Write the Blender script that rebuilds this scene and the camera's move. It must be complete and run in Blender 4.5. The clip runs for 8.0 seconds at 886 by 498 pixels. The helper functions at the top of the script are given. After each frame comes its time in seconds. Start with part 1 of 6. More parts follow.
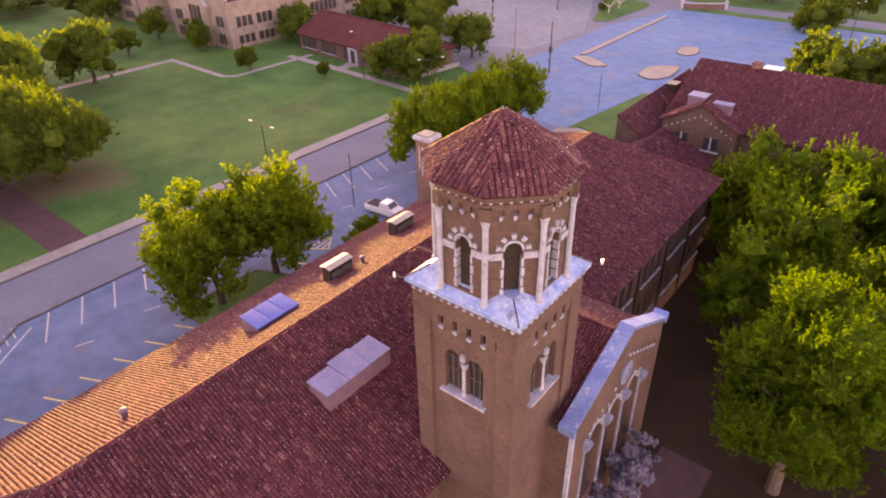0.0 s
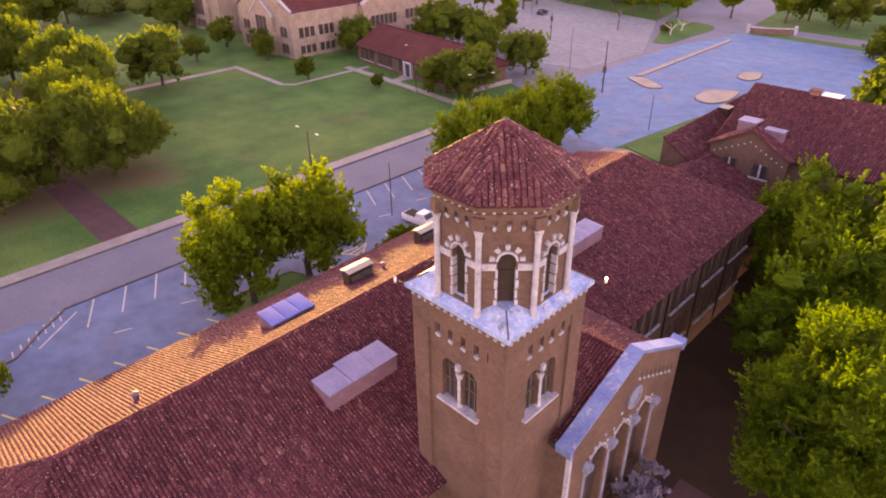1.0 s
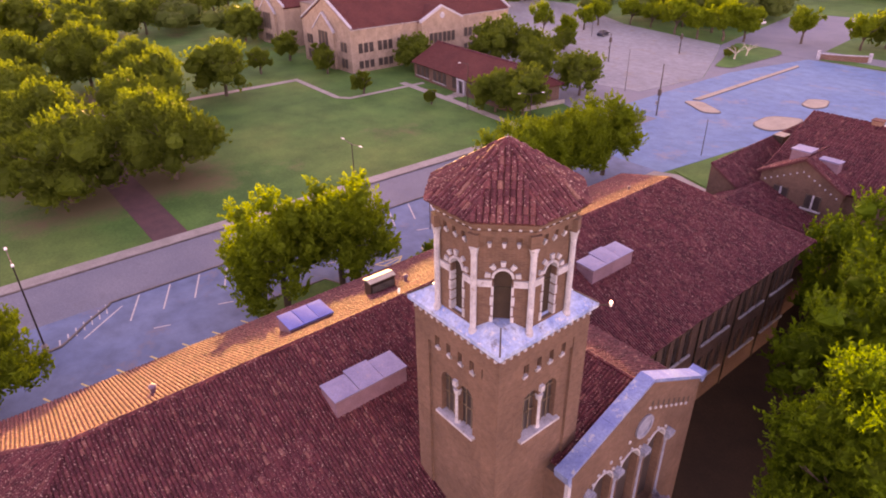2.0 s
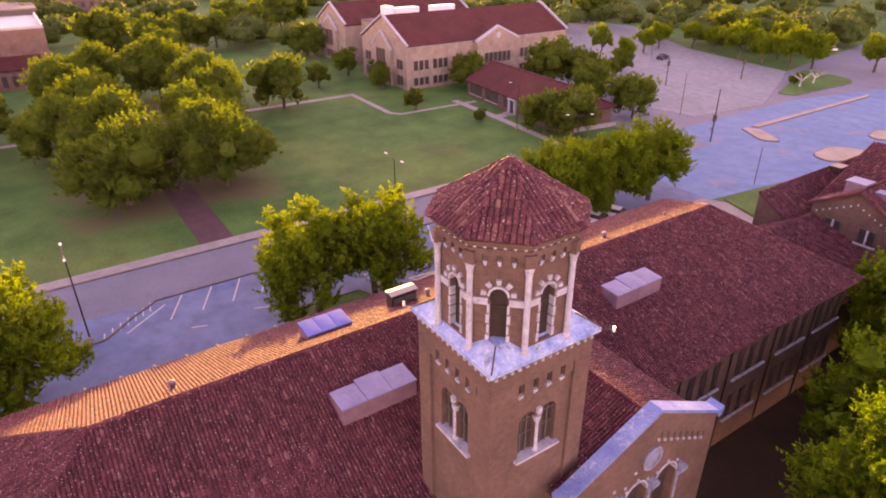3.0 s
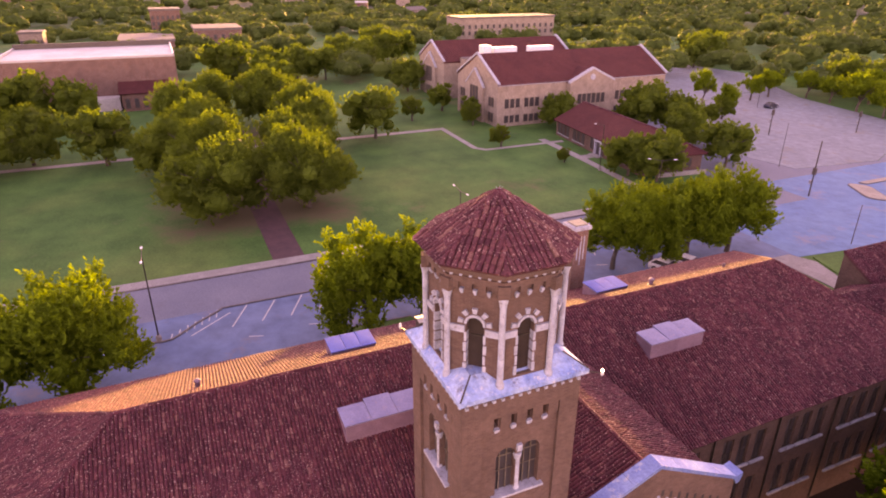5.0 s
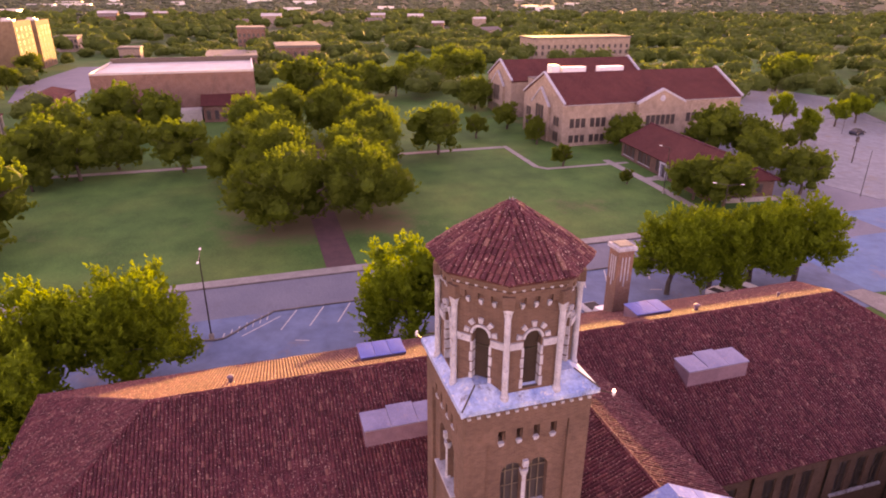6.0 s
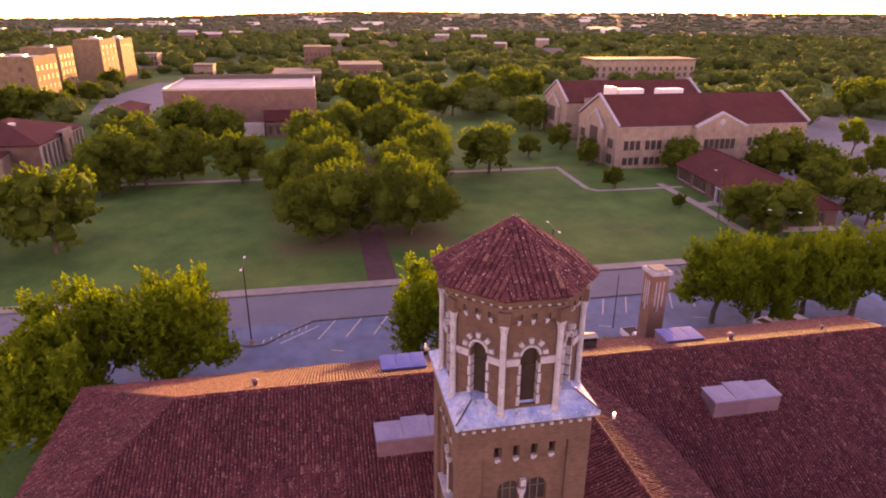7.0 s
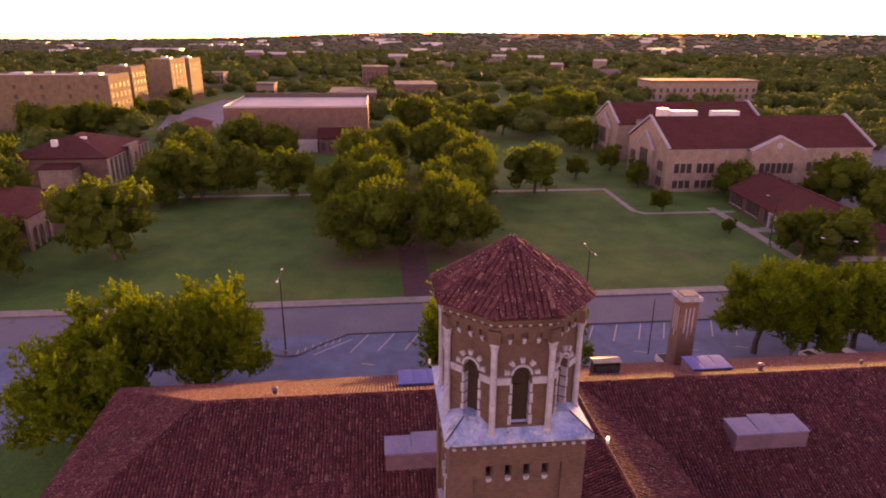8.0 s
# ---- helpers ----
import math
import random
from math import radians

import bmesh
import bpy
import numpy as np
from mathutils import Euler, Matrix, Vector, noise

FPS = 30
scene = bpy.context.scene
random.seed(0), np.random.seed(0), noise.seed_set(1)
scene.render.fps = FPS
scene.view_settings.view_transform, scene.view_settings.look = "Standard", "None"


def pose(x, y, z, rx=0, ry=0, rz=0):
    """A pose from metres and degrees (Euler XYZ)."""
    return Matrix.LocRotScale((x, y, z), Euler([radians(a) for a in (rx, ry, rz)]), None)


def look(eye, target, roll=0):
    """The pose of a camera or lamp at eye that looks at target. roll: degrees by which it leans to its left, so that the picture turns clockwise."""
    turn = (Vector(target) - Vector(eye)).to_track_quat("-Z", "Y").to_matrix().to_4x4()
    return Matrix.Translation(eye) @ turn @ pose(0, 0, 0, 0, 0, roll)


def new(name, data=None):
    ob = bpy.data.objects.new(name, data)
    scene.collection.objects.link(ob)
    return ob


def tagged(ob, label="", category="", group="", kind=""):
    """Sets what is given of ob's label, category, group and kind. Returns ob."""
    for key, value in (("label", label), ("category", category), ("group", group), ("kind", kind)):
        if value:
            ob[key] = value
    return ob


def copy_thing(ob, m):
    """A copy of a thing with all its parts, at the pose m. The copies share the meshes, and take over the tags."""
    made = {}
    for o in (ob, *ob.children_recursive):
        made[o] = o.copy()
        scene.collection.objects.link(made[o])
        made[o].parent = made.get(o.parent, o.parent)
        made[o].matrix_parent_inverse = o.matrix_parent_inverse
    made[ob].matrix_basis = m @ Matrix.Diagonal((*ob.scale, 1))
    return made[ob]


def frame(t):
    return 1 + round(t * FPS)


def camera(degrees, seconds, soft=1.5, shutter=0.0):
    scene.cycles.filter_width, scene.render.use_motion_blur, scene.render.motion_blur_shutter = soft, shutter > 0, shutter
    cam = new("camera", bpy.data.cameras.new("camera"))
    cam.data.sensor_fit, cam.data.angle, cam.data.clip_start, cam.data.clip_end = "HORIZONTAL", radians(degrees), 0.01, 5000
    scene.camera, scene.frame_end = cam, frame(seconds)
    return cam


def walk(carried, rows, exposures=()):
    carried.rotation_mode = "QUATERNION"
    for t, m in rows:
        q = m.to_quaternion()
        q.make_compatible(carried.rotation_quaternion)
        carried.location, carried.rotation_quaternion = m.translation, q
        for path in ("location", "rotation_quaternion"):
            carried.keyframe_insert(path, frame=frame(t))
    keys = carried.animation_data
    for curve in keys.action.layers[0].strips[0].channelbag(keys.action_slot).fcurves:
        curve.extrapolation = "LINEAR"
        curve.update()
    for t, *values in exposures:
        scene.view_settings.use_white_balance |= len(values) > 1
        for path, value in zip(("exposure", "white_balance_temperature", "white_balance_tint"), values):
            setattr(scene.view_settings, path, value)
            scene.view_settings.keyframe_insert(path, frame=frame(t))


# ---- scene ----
cam = camera(71.0, 8.0, 1.9)
PATH = [
    (0, (0.571, 0.768, 33.028), (-0.509, 2.077, 31.968), -1.4),
    (0.5, (1.501, 1.354, 32.914), (0.354, 2.621, 31.875), -1.1),
    (1, (2.373, 2.007, 32.802), (1.149, 3.22, 31.788), -0.9),
    (1.5, (3.189, 2.722, 32.754), (1.894, 3.882, 31.764), -0.8),
    (3, (5.387, 4.909, 32.836), (3.902, 5.887, 31.92), -0.4),
    (3.5, (6.106, 5.683, 32.874), (4.571, 6.608, 31.985), -0.2),
    (4, (6.757, 6.533, 32.906), (5.181, 7.412, 32.042), -0.1),
    (5.5, (8.415, 9.202, 32.534), (6.689, 9.838, 31.749), 0.2),
    (6, (8.893, 10.155, 32.417), (7.122, 10.693, 31.658), 0.2),
    (6.5, (9.353, 11.07, 32.391), (7.548, 11.525, 31.659), 0.3),
    (7, (9.789, 12.003, 32.405), (7.953, 12.37, 31.701), 0.4),
    (7.5, (10.206, 12.99, 32.472), (8.346, 13.273, 31.794), 0.4),
    (8, (10.516, 14.005, 32.518), (8.635, 14.207, 31.869), 0.4),
]
EXPOSURES = [
    (0.0, 4.24, 14600, 79), (1.5, 4.24, 14500, 87), (3.5, 4.2, 14400, 97), (5.5, 4.1, 14300, 97),
    (6.5, 3.85, 14100, 99), (7.0, 3.62, 14200, 102), (8.0, 3.03, 14400, 109),
]
walk(cam, [(t, look(eye, target, roll)) for t, eye, target, roll in PATH], EXPOSURES)

# ---- light: a sun just over the horizon, and its sky ----
SUN_DIR = Vector((-0.91, 0.415, 0.0)).normalized()
SUN_HEIGHT = 2.2
sky_world = bpy.data.worlds.new("evening_sky")
scene.world = sky_world
sky_world.use_nodes = True
wn = sky_world.node_tree.nodes
sky = wn.new("ShaderNodeTexSky")
sky.sky_type, sky.sun_disc = "NISHITA", False
sky.sun_elevation, sky.sun_rotation = radians(SUN_HEIGHT), math.atan2(SUN_DIR.x, SUN_DIR.y)
sky.air_density, sky.dust_density, sky.ozone_density = 0.55, 0.25, 1.2
sky_world.node_tree.links.new(sky.outputs[0], wn["Background"].inputs[0])
wn["Background"].inputs[1].default_value = 0.15

sun_data = bpy.data.lights.new("sun", "SUN")
sun_data.energy, sun_data.angle, sun_data.color = 0.82, radians(0.6), (0.86, 1.0, 0.36)
sun = new("sun", sun_data)
to_sun = Vector((SUN_DIR.x * math.cos(radians(SUN_HEIGHT)), SUN_DIR.y * math.cos(radians(SUN_HEIGHT)), math.sin(radians(SUN_HEIGHT))))
sun.matrix_world = look(to_sun * 400, (0, 0, 0))


# ---- materials ----
def mat_base(name, rough=0.8, metal=0.0, spec=0.3):
    m = bpy.data.materials.new(name)
    m.use_nodes = True
    b = m.node_tree.nodes["Principled BSDF"]
    b.inputs["Roughness"].default_value, b.inputs["Metallic"].default_value = rough, metal
    b.inputs["Specular IOR Level"].default_value = spec
    return m, m.node_tree.nodes, m.node_tree.links, b


def ramp(nodes, stops):
    r = nodes.new("ShaderNodeValToRGB")
    e = r.color_ramp.elements
    while len(e) < len(stops):
        e.new(0.5)
    for k, (p, c) in enumerate(stops):
        e[k].position, e[k].color = p, (*c, 1)
    return r


def noise_tex(nodes, links, scale, detail=4, rough=0.6, coord=None):
    n = nodes.new("ShaderNodeTexNoise")
    n.inputs["Scale"].default_value, n.inputs["Detail"].default_value, n.inputs["Roughness"].default_value = scale, detail, rough
    if coord is None:
        coord = nodes.new("ShaderNodeNewGeometry").outputs["Position"]
    links.new(coord, n.inputs["Vector"])
    return n


def mix_rgb(nodes, links, fac, a, b, mode="MIX"):
    m = nodes.new("ShaderNodeMix")
    m.data_type, m.blend_type = "RGBA", mode
    for sock, val in ((m.inputs[0], fac), (m.inputs[6], a), (m.inputs[7], b)):
        if isinstance(val, (int, float)):
            sock.default_value = val
        elif isinstance(val, tuple):
            sock.default_value = (*val, 1)
        else:
            links.new(val, sock)
    return m.outputs[2]


def bump(nodes, links, b, height, strength=0.3, dist=0.02):
    n = nodes.new("ShaderNodeBump")
    n.inputs["Strength"].default_value, n.inputs["Distance"].default_value = strength, dist
    links.new(height, n.inputs["Height"])
    links.new(n.outputs[0], b.inputs["Normal"])


def mottled(name, c1, c2, scale=1.5, fine=18.0, rough=0.85, metal=0.0, c3=None, bumpy=0.25, spec=0.3, per="none", dirt=None):
    """Two colours mixed by a broad noise, with a finer one over it."""
    m, n, l, b = mat_base(name, rough, metal, spec)
    broad, grain = noise_tex(n, l, scale), noise_tex(n, l, fine, 5, 0.7)
    r = ramp(n, [(0.35, c1), (0.65, c2)])
    l.new(broad.outputs[0], r.inputs[0])
    g = ramp(n, [(0.3, (0.72, 0.72, 0.72)), (0.7, (1.15, 1.15, 1.15))])
    l.new(grain.outputs[0], g.inputs[0])
    col = mix_rgb(n, l, 1.0, r.outputs[0], g.outputs[0], "MULTIPLY")
    if c3:
        spots = noise_tex(n, l, scale * 2.7, 6, 0.75)
        sr = ramp(n, [(0.56, (0, 0, 0)), (0.66, (1, 1, 1))])
        l.new(spots.outputs[0], sr.inputs[0])
        col = mix_rgb(n, l, sr.outputs[0], col, c3)
    if dirt:
        grime = noise_tex(n, l, scale * 1.9, 7, 0.8)
        dr = ramp(n, [(0.34, (1, 1, 1)), (0.46, (0, 0, 0))])
        l.new(grime.outputs[0], dr.inputs[0])
        col = mix_rgb(n, l, dr.outputs[0], col, dirt)
    if per == "object":
        info = n.new("ShaderNodeObjectInfo")
        pr = ramp(n, [(0.0, (0.7, 0.7, 0.7)), (1.0, (1.3, 1.3, 1.3))])
        l.new(info.outputs["Random"], pr.inputs[0])
        col = mix_rgb(n, l, 1.0, col, pr.outputs[0], "MULTIPLY")
    l.new(col, b.inputs["Base Color"])
    if bumpy:
        bump(n, l, b, grain.outputs[0], bumpy)
    return m


def brick_mat(name, c1, c2, mortar, scale=1.0):
    m, n, l, b = mat_base(name, 0.9)
    geo = n.new("ShaderNodeNewGeometry")
    pos, nor = n.new("ShaderNodeSeparateXYZ"), n.new("ShaderNodeSeparateXYZ")
    l.new(geo.outputs["Position"], pos.inputs[0])
    l.new(geo.outputs["True Normal"], nor.inputs[0])
    ax = n.new("ShaderNodeMath"); ax.operation = "ABSOLUTE"; l.new(nor.outputs[0], ax.inputs[0])
    gt = n.new("ShaderNodeMath"); gt.operation = "GREATER_THAN"; l.new(ax.outputs[0], gt.inputs[0]); gt.inputs[1].default_value = 0.7
    u = n.new("ShaderNodeMix"); l.new(gt.outputs[0], u.inputs[0]); l.new(pos.outputs[0], u.inputs[2]); l.new(pos.outputs[1], u.inputs[3])
    uv = n.new("ShaderNodeCombineXYZ"); l.new(u.outputs[0], uv.inputs[0]); l.new(pos.outputs[2], uv.inputs[1])
    t = n.new("ShaderNodeTexBrick")
    t.inputs["Scale"].default_value = 1.0
    t.inputs["Brick Width"].default_value, t.inputs["Row Height"].default_value = 0.21 * scale, 0.075 * scale
    t.inputs["Mortar Size"].default_value = 0.011 * scale
    for k, c in (("Color1", c1), ("Color2", c2), ("Mortar", mortar)):
        t.inputs[k].default_value = (*c, 1)
    l.new(uv.outputs[0], t.inputs["Vector"])
    stain = noise_tex(n, l, 0.55, 5, 0.65)
    sr = ramp(n, [(0.3, (0.72, 0.70, 0.70)), (0.7, (1.15, 1.12, 1.08))])
    l.new(stain.outputs[0], sr.inputs[0])
    patch = noise_tex(n, l, 3.5, 3, 0.6)
    pr = ramp(n, [(0.3, (0.85, 0.83, 0.82)), (0.7, (1.12, 1.1, 1.1))])
    l.new(patch.outputs[0], pr.inputs[0])
    col = mix_rgb(n, l, 1.0, mix_rgb(n, l, 1.0, t.outputs[0], sr.outputs[0], "MULTIPLY"), pr.outputs[0], "MULTIPLY")
    l.new(col, b.inputs["Base Color"])
    bump(n, l, b, patch.outputs[0], 0.15, 0.01)
    return m


def tile_mat(name, piece="island", gain=None):
    """Fired clay barrel tiles: each its own tone, a few pale ones, with lichen and soot."""
    m, n, l, b = mat_base(name, 0.8, 0.0, 0.15)
    src = n.new("ShaderNodeNewGeometry").outputs["Random Per Island"] if piece == "island" else n.new("ShaderNodeObjectInfo").outputs["Random"]
    r = ramp(n, [(0.0, (0.066, 0.0145, 0.023)), (0.25, (0.094, 0.0215, 0.032)), (0.7, (0.118, 0.028, 0.039)), (0.95, (0.146, 0.040, 0.047)), (1.0, (0.21, 0.08, 0.078))])
    l.new(src, r.inputs[0])
    stain = noise_tex(n, l, 0.5, 5, 0.7)
    sr = ramp(n, [(0.3, (0.68, 0.66, 0.68)), (0.68, (1.1, 1.08, 1.06))])
    l.new(stain.outputs[0], sr.inputs[0])
    grain = noise_tex(n, l, 14, 5, 0.75)
    gr = ramp(n, [(0.34, (0.5, 0.5, 0.5)), (0.72, (1.5, 1.45, 1.4))])
    l.new(grain.outputs[0], gr.inputs[0])
    col = mix_rgb(n, l, 1.0, mix_rgb(n, l, 1.0, r.outputs[0], sr.outputs[0], "MULTIPLY"), gr.outputs[0], "MULTIPLY")
    if gain:
        col = mix_rgb(n, l, 1.0, col, gain, "MULTIPLY")
    speck = noise_tex(n, l, 13.0, 2, 0.5)
    kr = ramp(n, [(0.636, (0, 0, 0)), (0.685, (1, 1, 1))])
    l.new(speck.outputs[0], kr.inputs[0])
    col = mix_rgb(n, l, kr.outputs[0], col, (0.40, 0.25, 0.22))
    l.new(col, b.inputs["Base Color"])
    bump(n, l, b, grain.outputs[0], 0.35, 0.015)
    return m


def leaf_mat(name, dark, light, glow):
    """Leaves that let some sun through."""
    m, n, l, b = mat_base(name, 0.75, 0.0, 0.06)
    geo = n.new("ShaderNodeNewGeometry")
    r = ramp(n, [(0.0, dark), (0.55, tuple(0.5 * (a + c) for a, c in zip(dark, light))), (1.0, light)])
    l.new(geo.outputs["Random Per Island"], r.inputs[0])
    broad = noise_tex(n, l, 0.35, 3, 0.6)
    br = ramp(n, [(0.3, (0.7, 0.75, 0.6)), (0.7, (1.25, 1.2, 1.1))])
    l.new(broad.outputs[0], br.inputs[0])
    col = mix_rgb(n, l, 1.0, r.outputs[0], br.outputs[0], "MULTIPLY")
    l.new(col, b.inputs["Base Color"])
    tr = n.new("ShaderNodeBsdfTranslucent")
    tr.inputs[0].default_value = (*glow, 1)
    mixer = n.new("ShaderNodeMixShader")
    mixer.inputs[0].default_value = 0.3
    l.new(b.outputs[0], mixer.inputs[1])
    l.new(tr.outputs[0], mixer.inputs[2])
    l.new(mixer.outputs[0], n["Material Output"].inputs[0])
    return m


M = {}
M["brick"] = brick_mat("tan_brick", (0.140, 0.077, 0.062), (0.104, 0.056, 0.045), (0.136, 0.089, 0.075))
M["brick_pale"] = brick_mat("pale_brick", (0.295, 0.222, 0.182), (0.24, 0.18, 0.148), (0.32, 0.255, 0.215), 1.6)
M["brick_red"] = brick_mat("red_brick", (0.19, 0.085, 0.065), (0.145, 0.065, 0.05), (0.22, 0.16, 0.14), 1.5)
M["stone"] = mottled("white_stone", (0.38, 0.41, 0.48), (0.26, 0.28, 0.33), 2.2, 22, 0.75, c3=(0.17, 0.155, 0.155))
# Blue sky light on white stone is painted into coping, marble and ledge.
M["coping"] = mottled("sky_blued_coping", (0.15, 0.27, 0.48), (0.085, 0.175, 0.40), 0.9, 8, 0.5, 0.25, c3=(0.32, 0.36, 0.42))
M["marble"] = mottled("sky_blued_grey_marble", (0.20, 0.245, 0.34), (0.12, 0.15, 0.22), 3.0, 18, 0.6, c3=(0.10, 0.10, 0.13))
M["ledge"] = mottled("stained_sky_blued_ledge", (0.30, 0.44, 0.62), (0.09, 0.23, 0.50), 1.0, 7, 0.55, 0.1, c3=(0.50, 0.50, 0.52), dirt=(0.10, 0.10, 0.12))
M["tile"] = tile_mat("clay_tiles")
M["tile_piece"] = tile_mat("clay_tile", "object")
M["tile_cap"] = tile_mat("paler_cap_tile", "island", (1.22, 1.5, 1.32))
M["tile_cap_piece"] = tile_mat("paler_cap_tile_single", "object", (1.22, 1.5, 1.32))
M["deck"] = mottled("tile_bed", (0.09, 0.028, 0.03), (0.12, 0.036, 0.036), 0.8, 12)
# Near-black colour stands in for shade inside the hall, slots and lantern.
M["dark"] = mottled("near_black_shade", (0.03, 0.026, 0.024), (0.05, 0.04, 0.036), 1.0, 9)
M["frame_dark"] = mottled("dark_frame", (0.06, 0.045, 0.04), (0.09, 0.07, 0.06), 2, 20, 0.5)
M["bronze"] = mottled("bronze_metal", (0.05, 0.04, 0.035), (0.09, 0.07, 0.055), 3, 20, 0.45, 0.6)
M["cream_metal"] = mottled("cream_painted_metal", (0.38, 0.35, 0.29), (0.30, 0.27, 0.23), 2, 25, 0.6, c3=(0.2, 0.17, 0.14), bumpy=0.1)
M["steel"] = mottled("grey_metal", (0.28, 0.28, 0.29), (0.40, 0.40, 0.41), 3, 25, 0.45, 0.5)
M["white_metal"] = mottled("white_painted_metal", (0.75, 0.75, 0.74), (0.62, 0.62, 0.63), 2, 25, 0.4, c3=(0.45, 0.43, 0.42), bumpy=0.1)
M["skylight"] = mottled("lavender_skylight_panel", (0.155, 0.17, 0.29), (0.12, 0.132, 0.245), 1.1, 12, 0.45, c3=(0.21, 0.175, 0.24), bumpy=0.1, spec=0.35)
M["lead"] = mottled("tan_leaded_bars", (0.13, 0.10, 0.08), (0.17, 0.13, 0.10), 3, 20, 0.6)
# Reflected blue sky is painted into the west skylights' glazing.
M["blue_panel"] = mottled("sky_reflection_glazing", (0.038, 0.125, 0.42), (0.03, 0.09, 0.34), 1.1, 12, 0.6, c3=(0.06, 0.115, 0.28), bumpy=0.1, spec=0.2)
M["curb_metal"] = mottled("pinkish_flashing", (0.21, 0.125, 0.16), (0.16, 0.095, 0.125), 1.5, 14, 0.5)
M["asphalt"] = mottled("grey_asphalt", (0.108, 0.136, 0.182), (0.14, 0.164, 0.206), 0.12, 6, 0.85, c3=(0.104, 0.122, 0.152), bumpy=0.15)
# Both lots' strong blue is sky light put into the asphalt colour.
M["lot"] = mottled("worn_sky_blued_asphalt", (0.064, 0.139, 0.247), (0.096, 0.170, 0.267), 0.07, 0.35, 0.8, c3=(0.13, 0.145, 0.198), bumpy=0.05, spec=0.15)
M["lot_blue"] = mottled("sky_blued_asphalt", (0.024, 0.146, 0.295), (0.05, 0.19, 0.33), 0.045, 0.4, 0.75, c3=(0.12, 0.165, 0.235), bumpy=0.05, spec=0.2)
M["concrete"] = mottled("pale_concrete", (0.29, 0.275, 0.265), (0.22, 0.21, 0.20), 0.4, 9, 0.9, c3=(0.18, 0.16, 0.15))
M["lot_pale"] = mottled("pale_lot_concrete", (0.175, 0.22, 0.25), (0.145, 0.185, 0.215), 0.08, 0.6, 0.9, c3=(0.175, 0.165, 0.15), bumpy=0.05)
M["island"] = mottled("tan_island_paving", (0.32, 0.29, 0.24), (0.25, 0.225, 0.19), 0.4, 6, 0.9, c3=(0.22, 0.18, 0.14))
M["pale_bark"] = mottled("pale_peeling_bark", (0.55, 0.52, 0.45), (0.40, 0.37, 0.31), 1.5, 12, 0.9, bumpy=0.4)
M["kerb"] = mottled("kerb_concrete", (0.17, 0.15, 0.15), (0.10, 0.09, 0.09), 0.7, 12, 0.9)
M["paint"] = mottled("worn_white_paint", (0.46, 0.46, 0.45), (0.34, 0.34, 0.35), 2, 30, 0.8, c3=(0.2, 0.2, 0.22), bumpy=0)
M["paint_yellow"] = mottled("worn_yellow_paint", (0.68, 0.54, 0.2), (0.55, 0.43, 0.18), 2, 30, 0.8, c3=(0.34, 0.3, 0.2), bumpy=0)
M["brick_block"] = brick_mat("weathered_buff_brick", (0.2, 0.137, 0.088), (0.16, 0.107, 0.07), (0.205, 0.152, 0.105), 1.8)
M["path_brick"] = mottled("red_brick_paving", (0.115, 0.052, 0.055), (0.082, 0.042, 0.046), 0.6, 8, 0.9)
M["bark"] = mottled("grey_brown_bark", (0.075, 0.055, 0.042), (0.13, 0.10, 0.08), 1.2, 10, 0.95, bumpy=0.6)
M["leaf"] = leaf_mat("green_leaves", (0.032, 0.065, 0.007), (0.102, 0.19, 0.018), (0.25, 0.43, 0.018))
M["leaf_dark"] = leaf_mat("dark_oak_leaves", (0.029, 0.053, 0.011), (0.068, 0.12, 0.021), (0.22, 0.38, 0.028))
M["leaf_bright"] = leaf_mat("bright_young_leaves", (0.016, 0.039, 0.004), (0.055, 0.145, 0.012), (0.145, 0.33, 0.012))
M["leaf_wood"] = leaf_mat("woodland_foliage", (0.038, 0.074, 0.022), (0.070, 0.12, 0.034), (0.14, 0.22, 0.04))
# Distance haze is painted into this foliage's pale bluish green.
M["leaf_haze"] = leaf_mat("hazed_distant_foliage", (0.085, 0.118, 0.092), (0.118, 0.15, 0.118), (0.10, 0.14, 0.08))
M["flat_roof"] = mottled("pale_flat_roof", (0.5, 0.48, 0.46), (0.4, 0.38, 0.37), 0.15, 3, 0.7)
M["car_white"] = mottled("white_car_paint", (0.75, 0.75, 0.76), (0.70, 0.70, 0.71), 1, 5, 0.25, bumpy=0, spec=0.6)
M["car_dark"] = mottled("dark_blue_car_paint", (0.03, 0.035, 0.06), (0.025, 0.03, 0.05), 1, 5, 0.25, bumpy=0, spec=0.6)
M["rubber"] = mottled("black_rubber", (0.02, 0.02, 0.02), (0.03, 0.03, 0.03), 4, 20, 0.85)
M["shrub"] = leaf_mat("lavender_grey_shrub", (0.15, 0.135, 0.22), (0.29, 0.265, 0.40), (0.22, 0.2, 0.28))


def glass_mat(name, tint):
    m, n, l, b = mat_base(name, 0.3, 0.0, 0.5)
    v = noise_tex(n, l, 0.8, 2)
    r = ramp(n, [(0.3, tuple(0.6 * c for c in tint)), (0.7, tint)])
    l.new(v.outputs[0], r.inputs[0])
    l.new(r.outputs[0], b.inputs["Base Color"])
    return m


M["glass"] = glass_mat("dark_window_glass", (0.05, 0.042, 0.045))


def lamp_glass():
    m, n, l, b = mat_base("lit_lamp_glass", 0.3)
    b.inputs["Base Color"].default_value = (0.9, 0.85, 0.75, 1)
    b.inputs["Emission Color"].default_value = (1.0, 0.86, 0.62, 1)
    b.inputs["Emission Strength"].default_value = 1.0
    return m


M["lamp"] = lamp_glass()


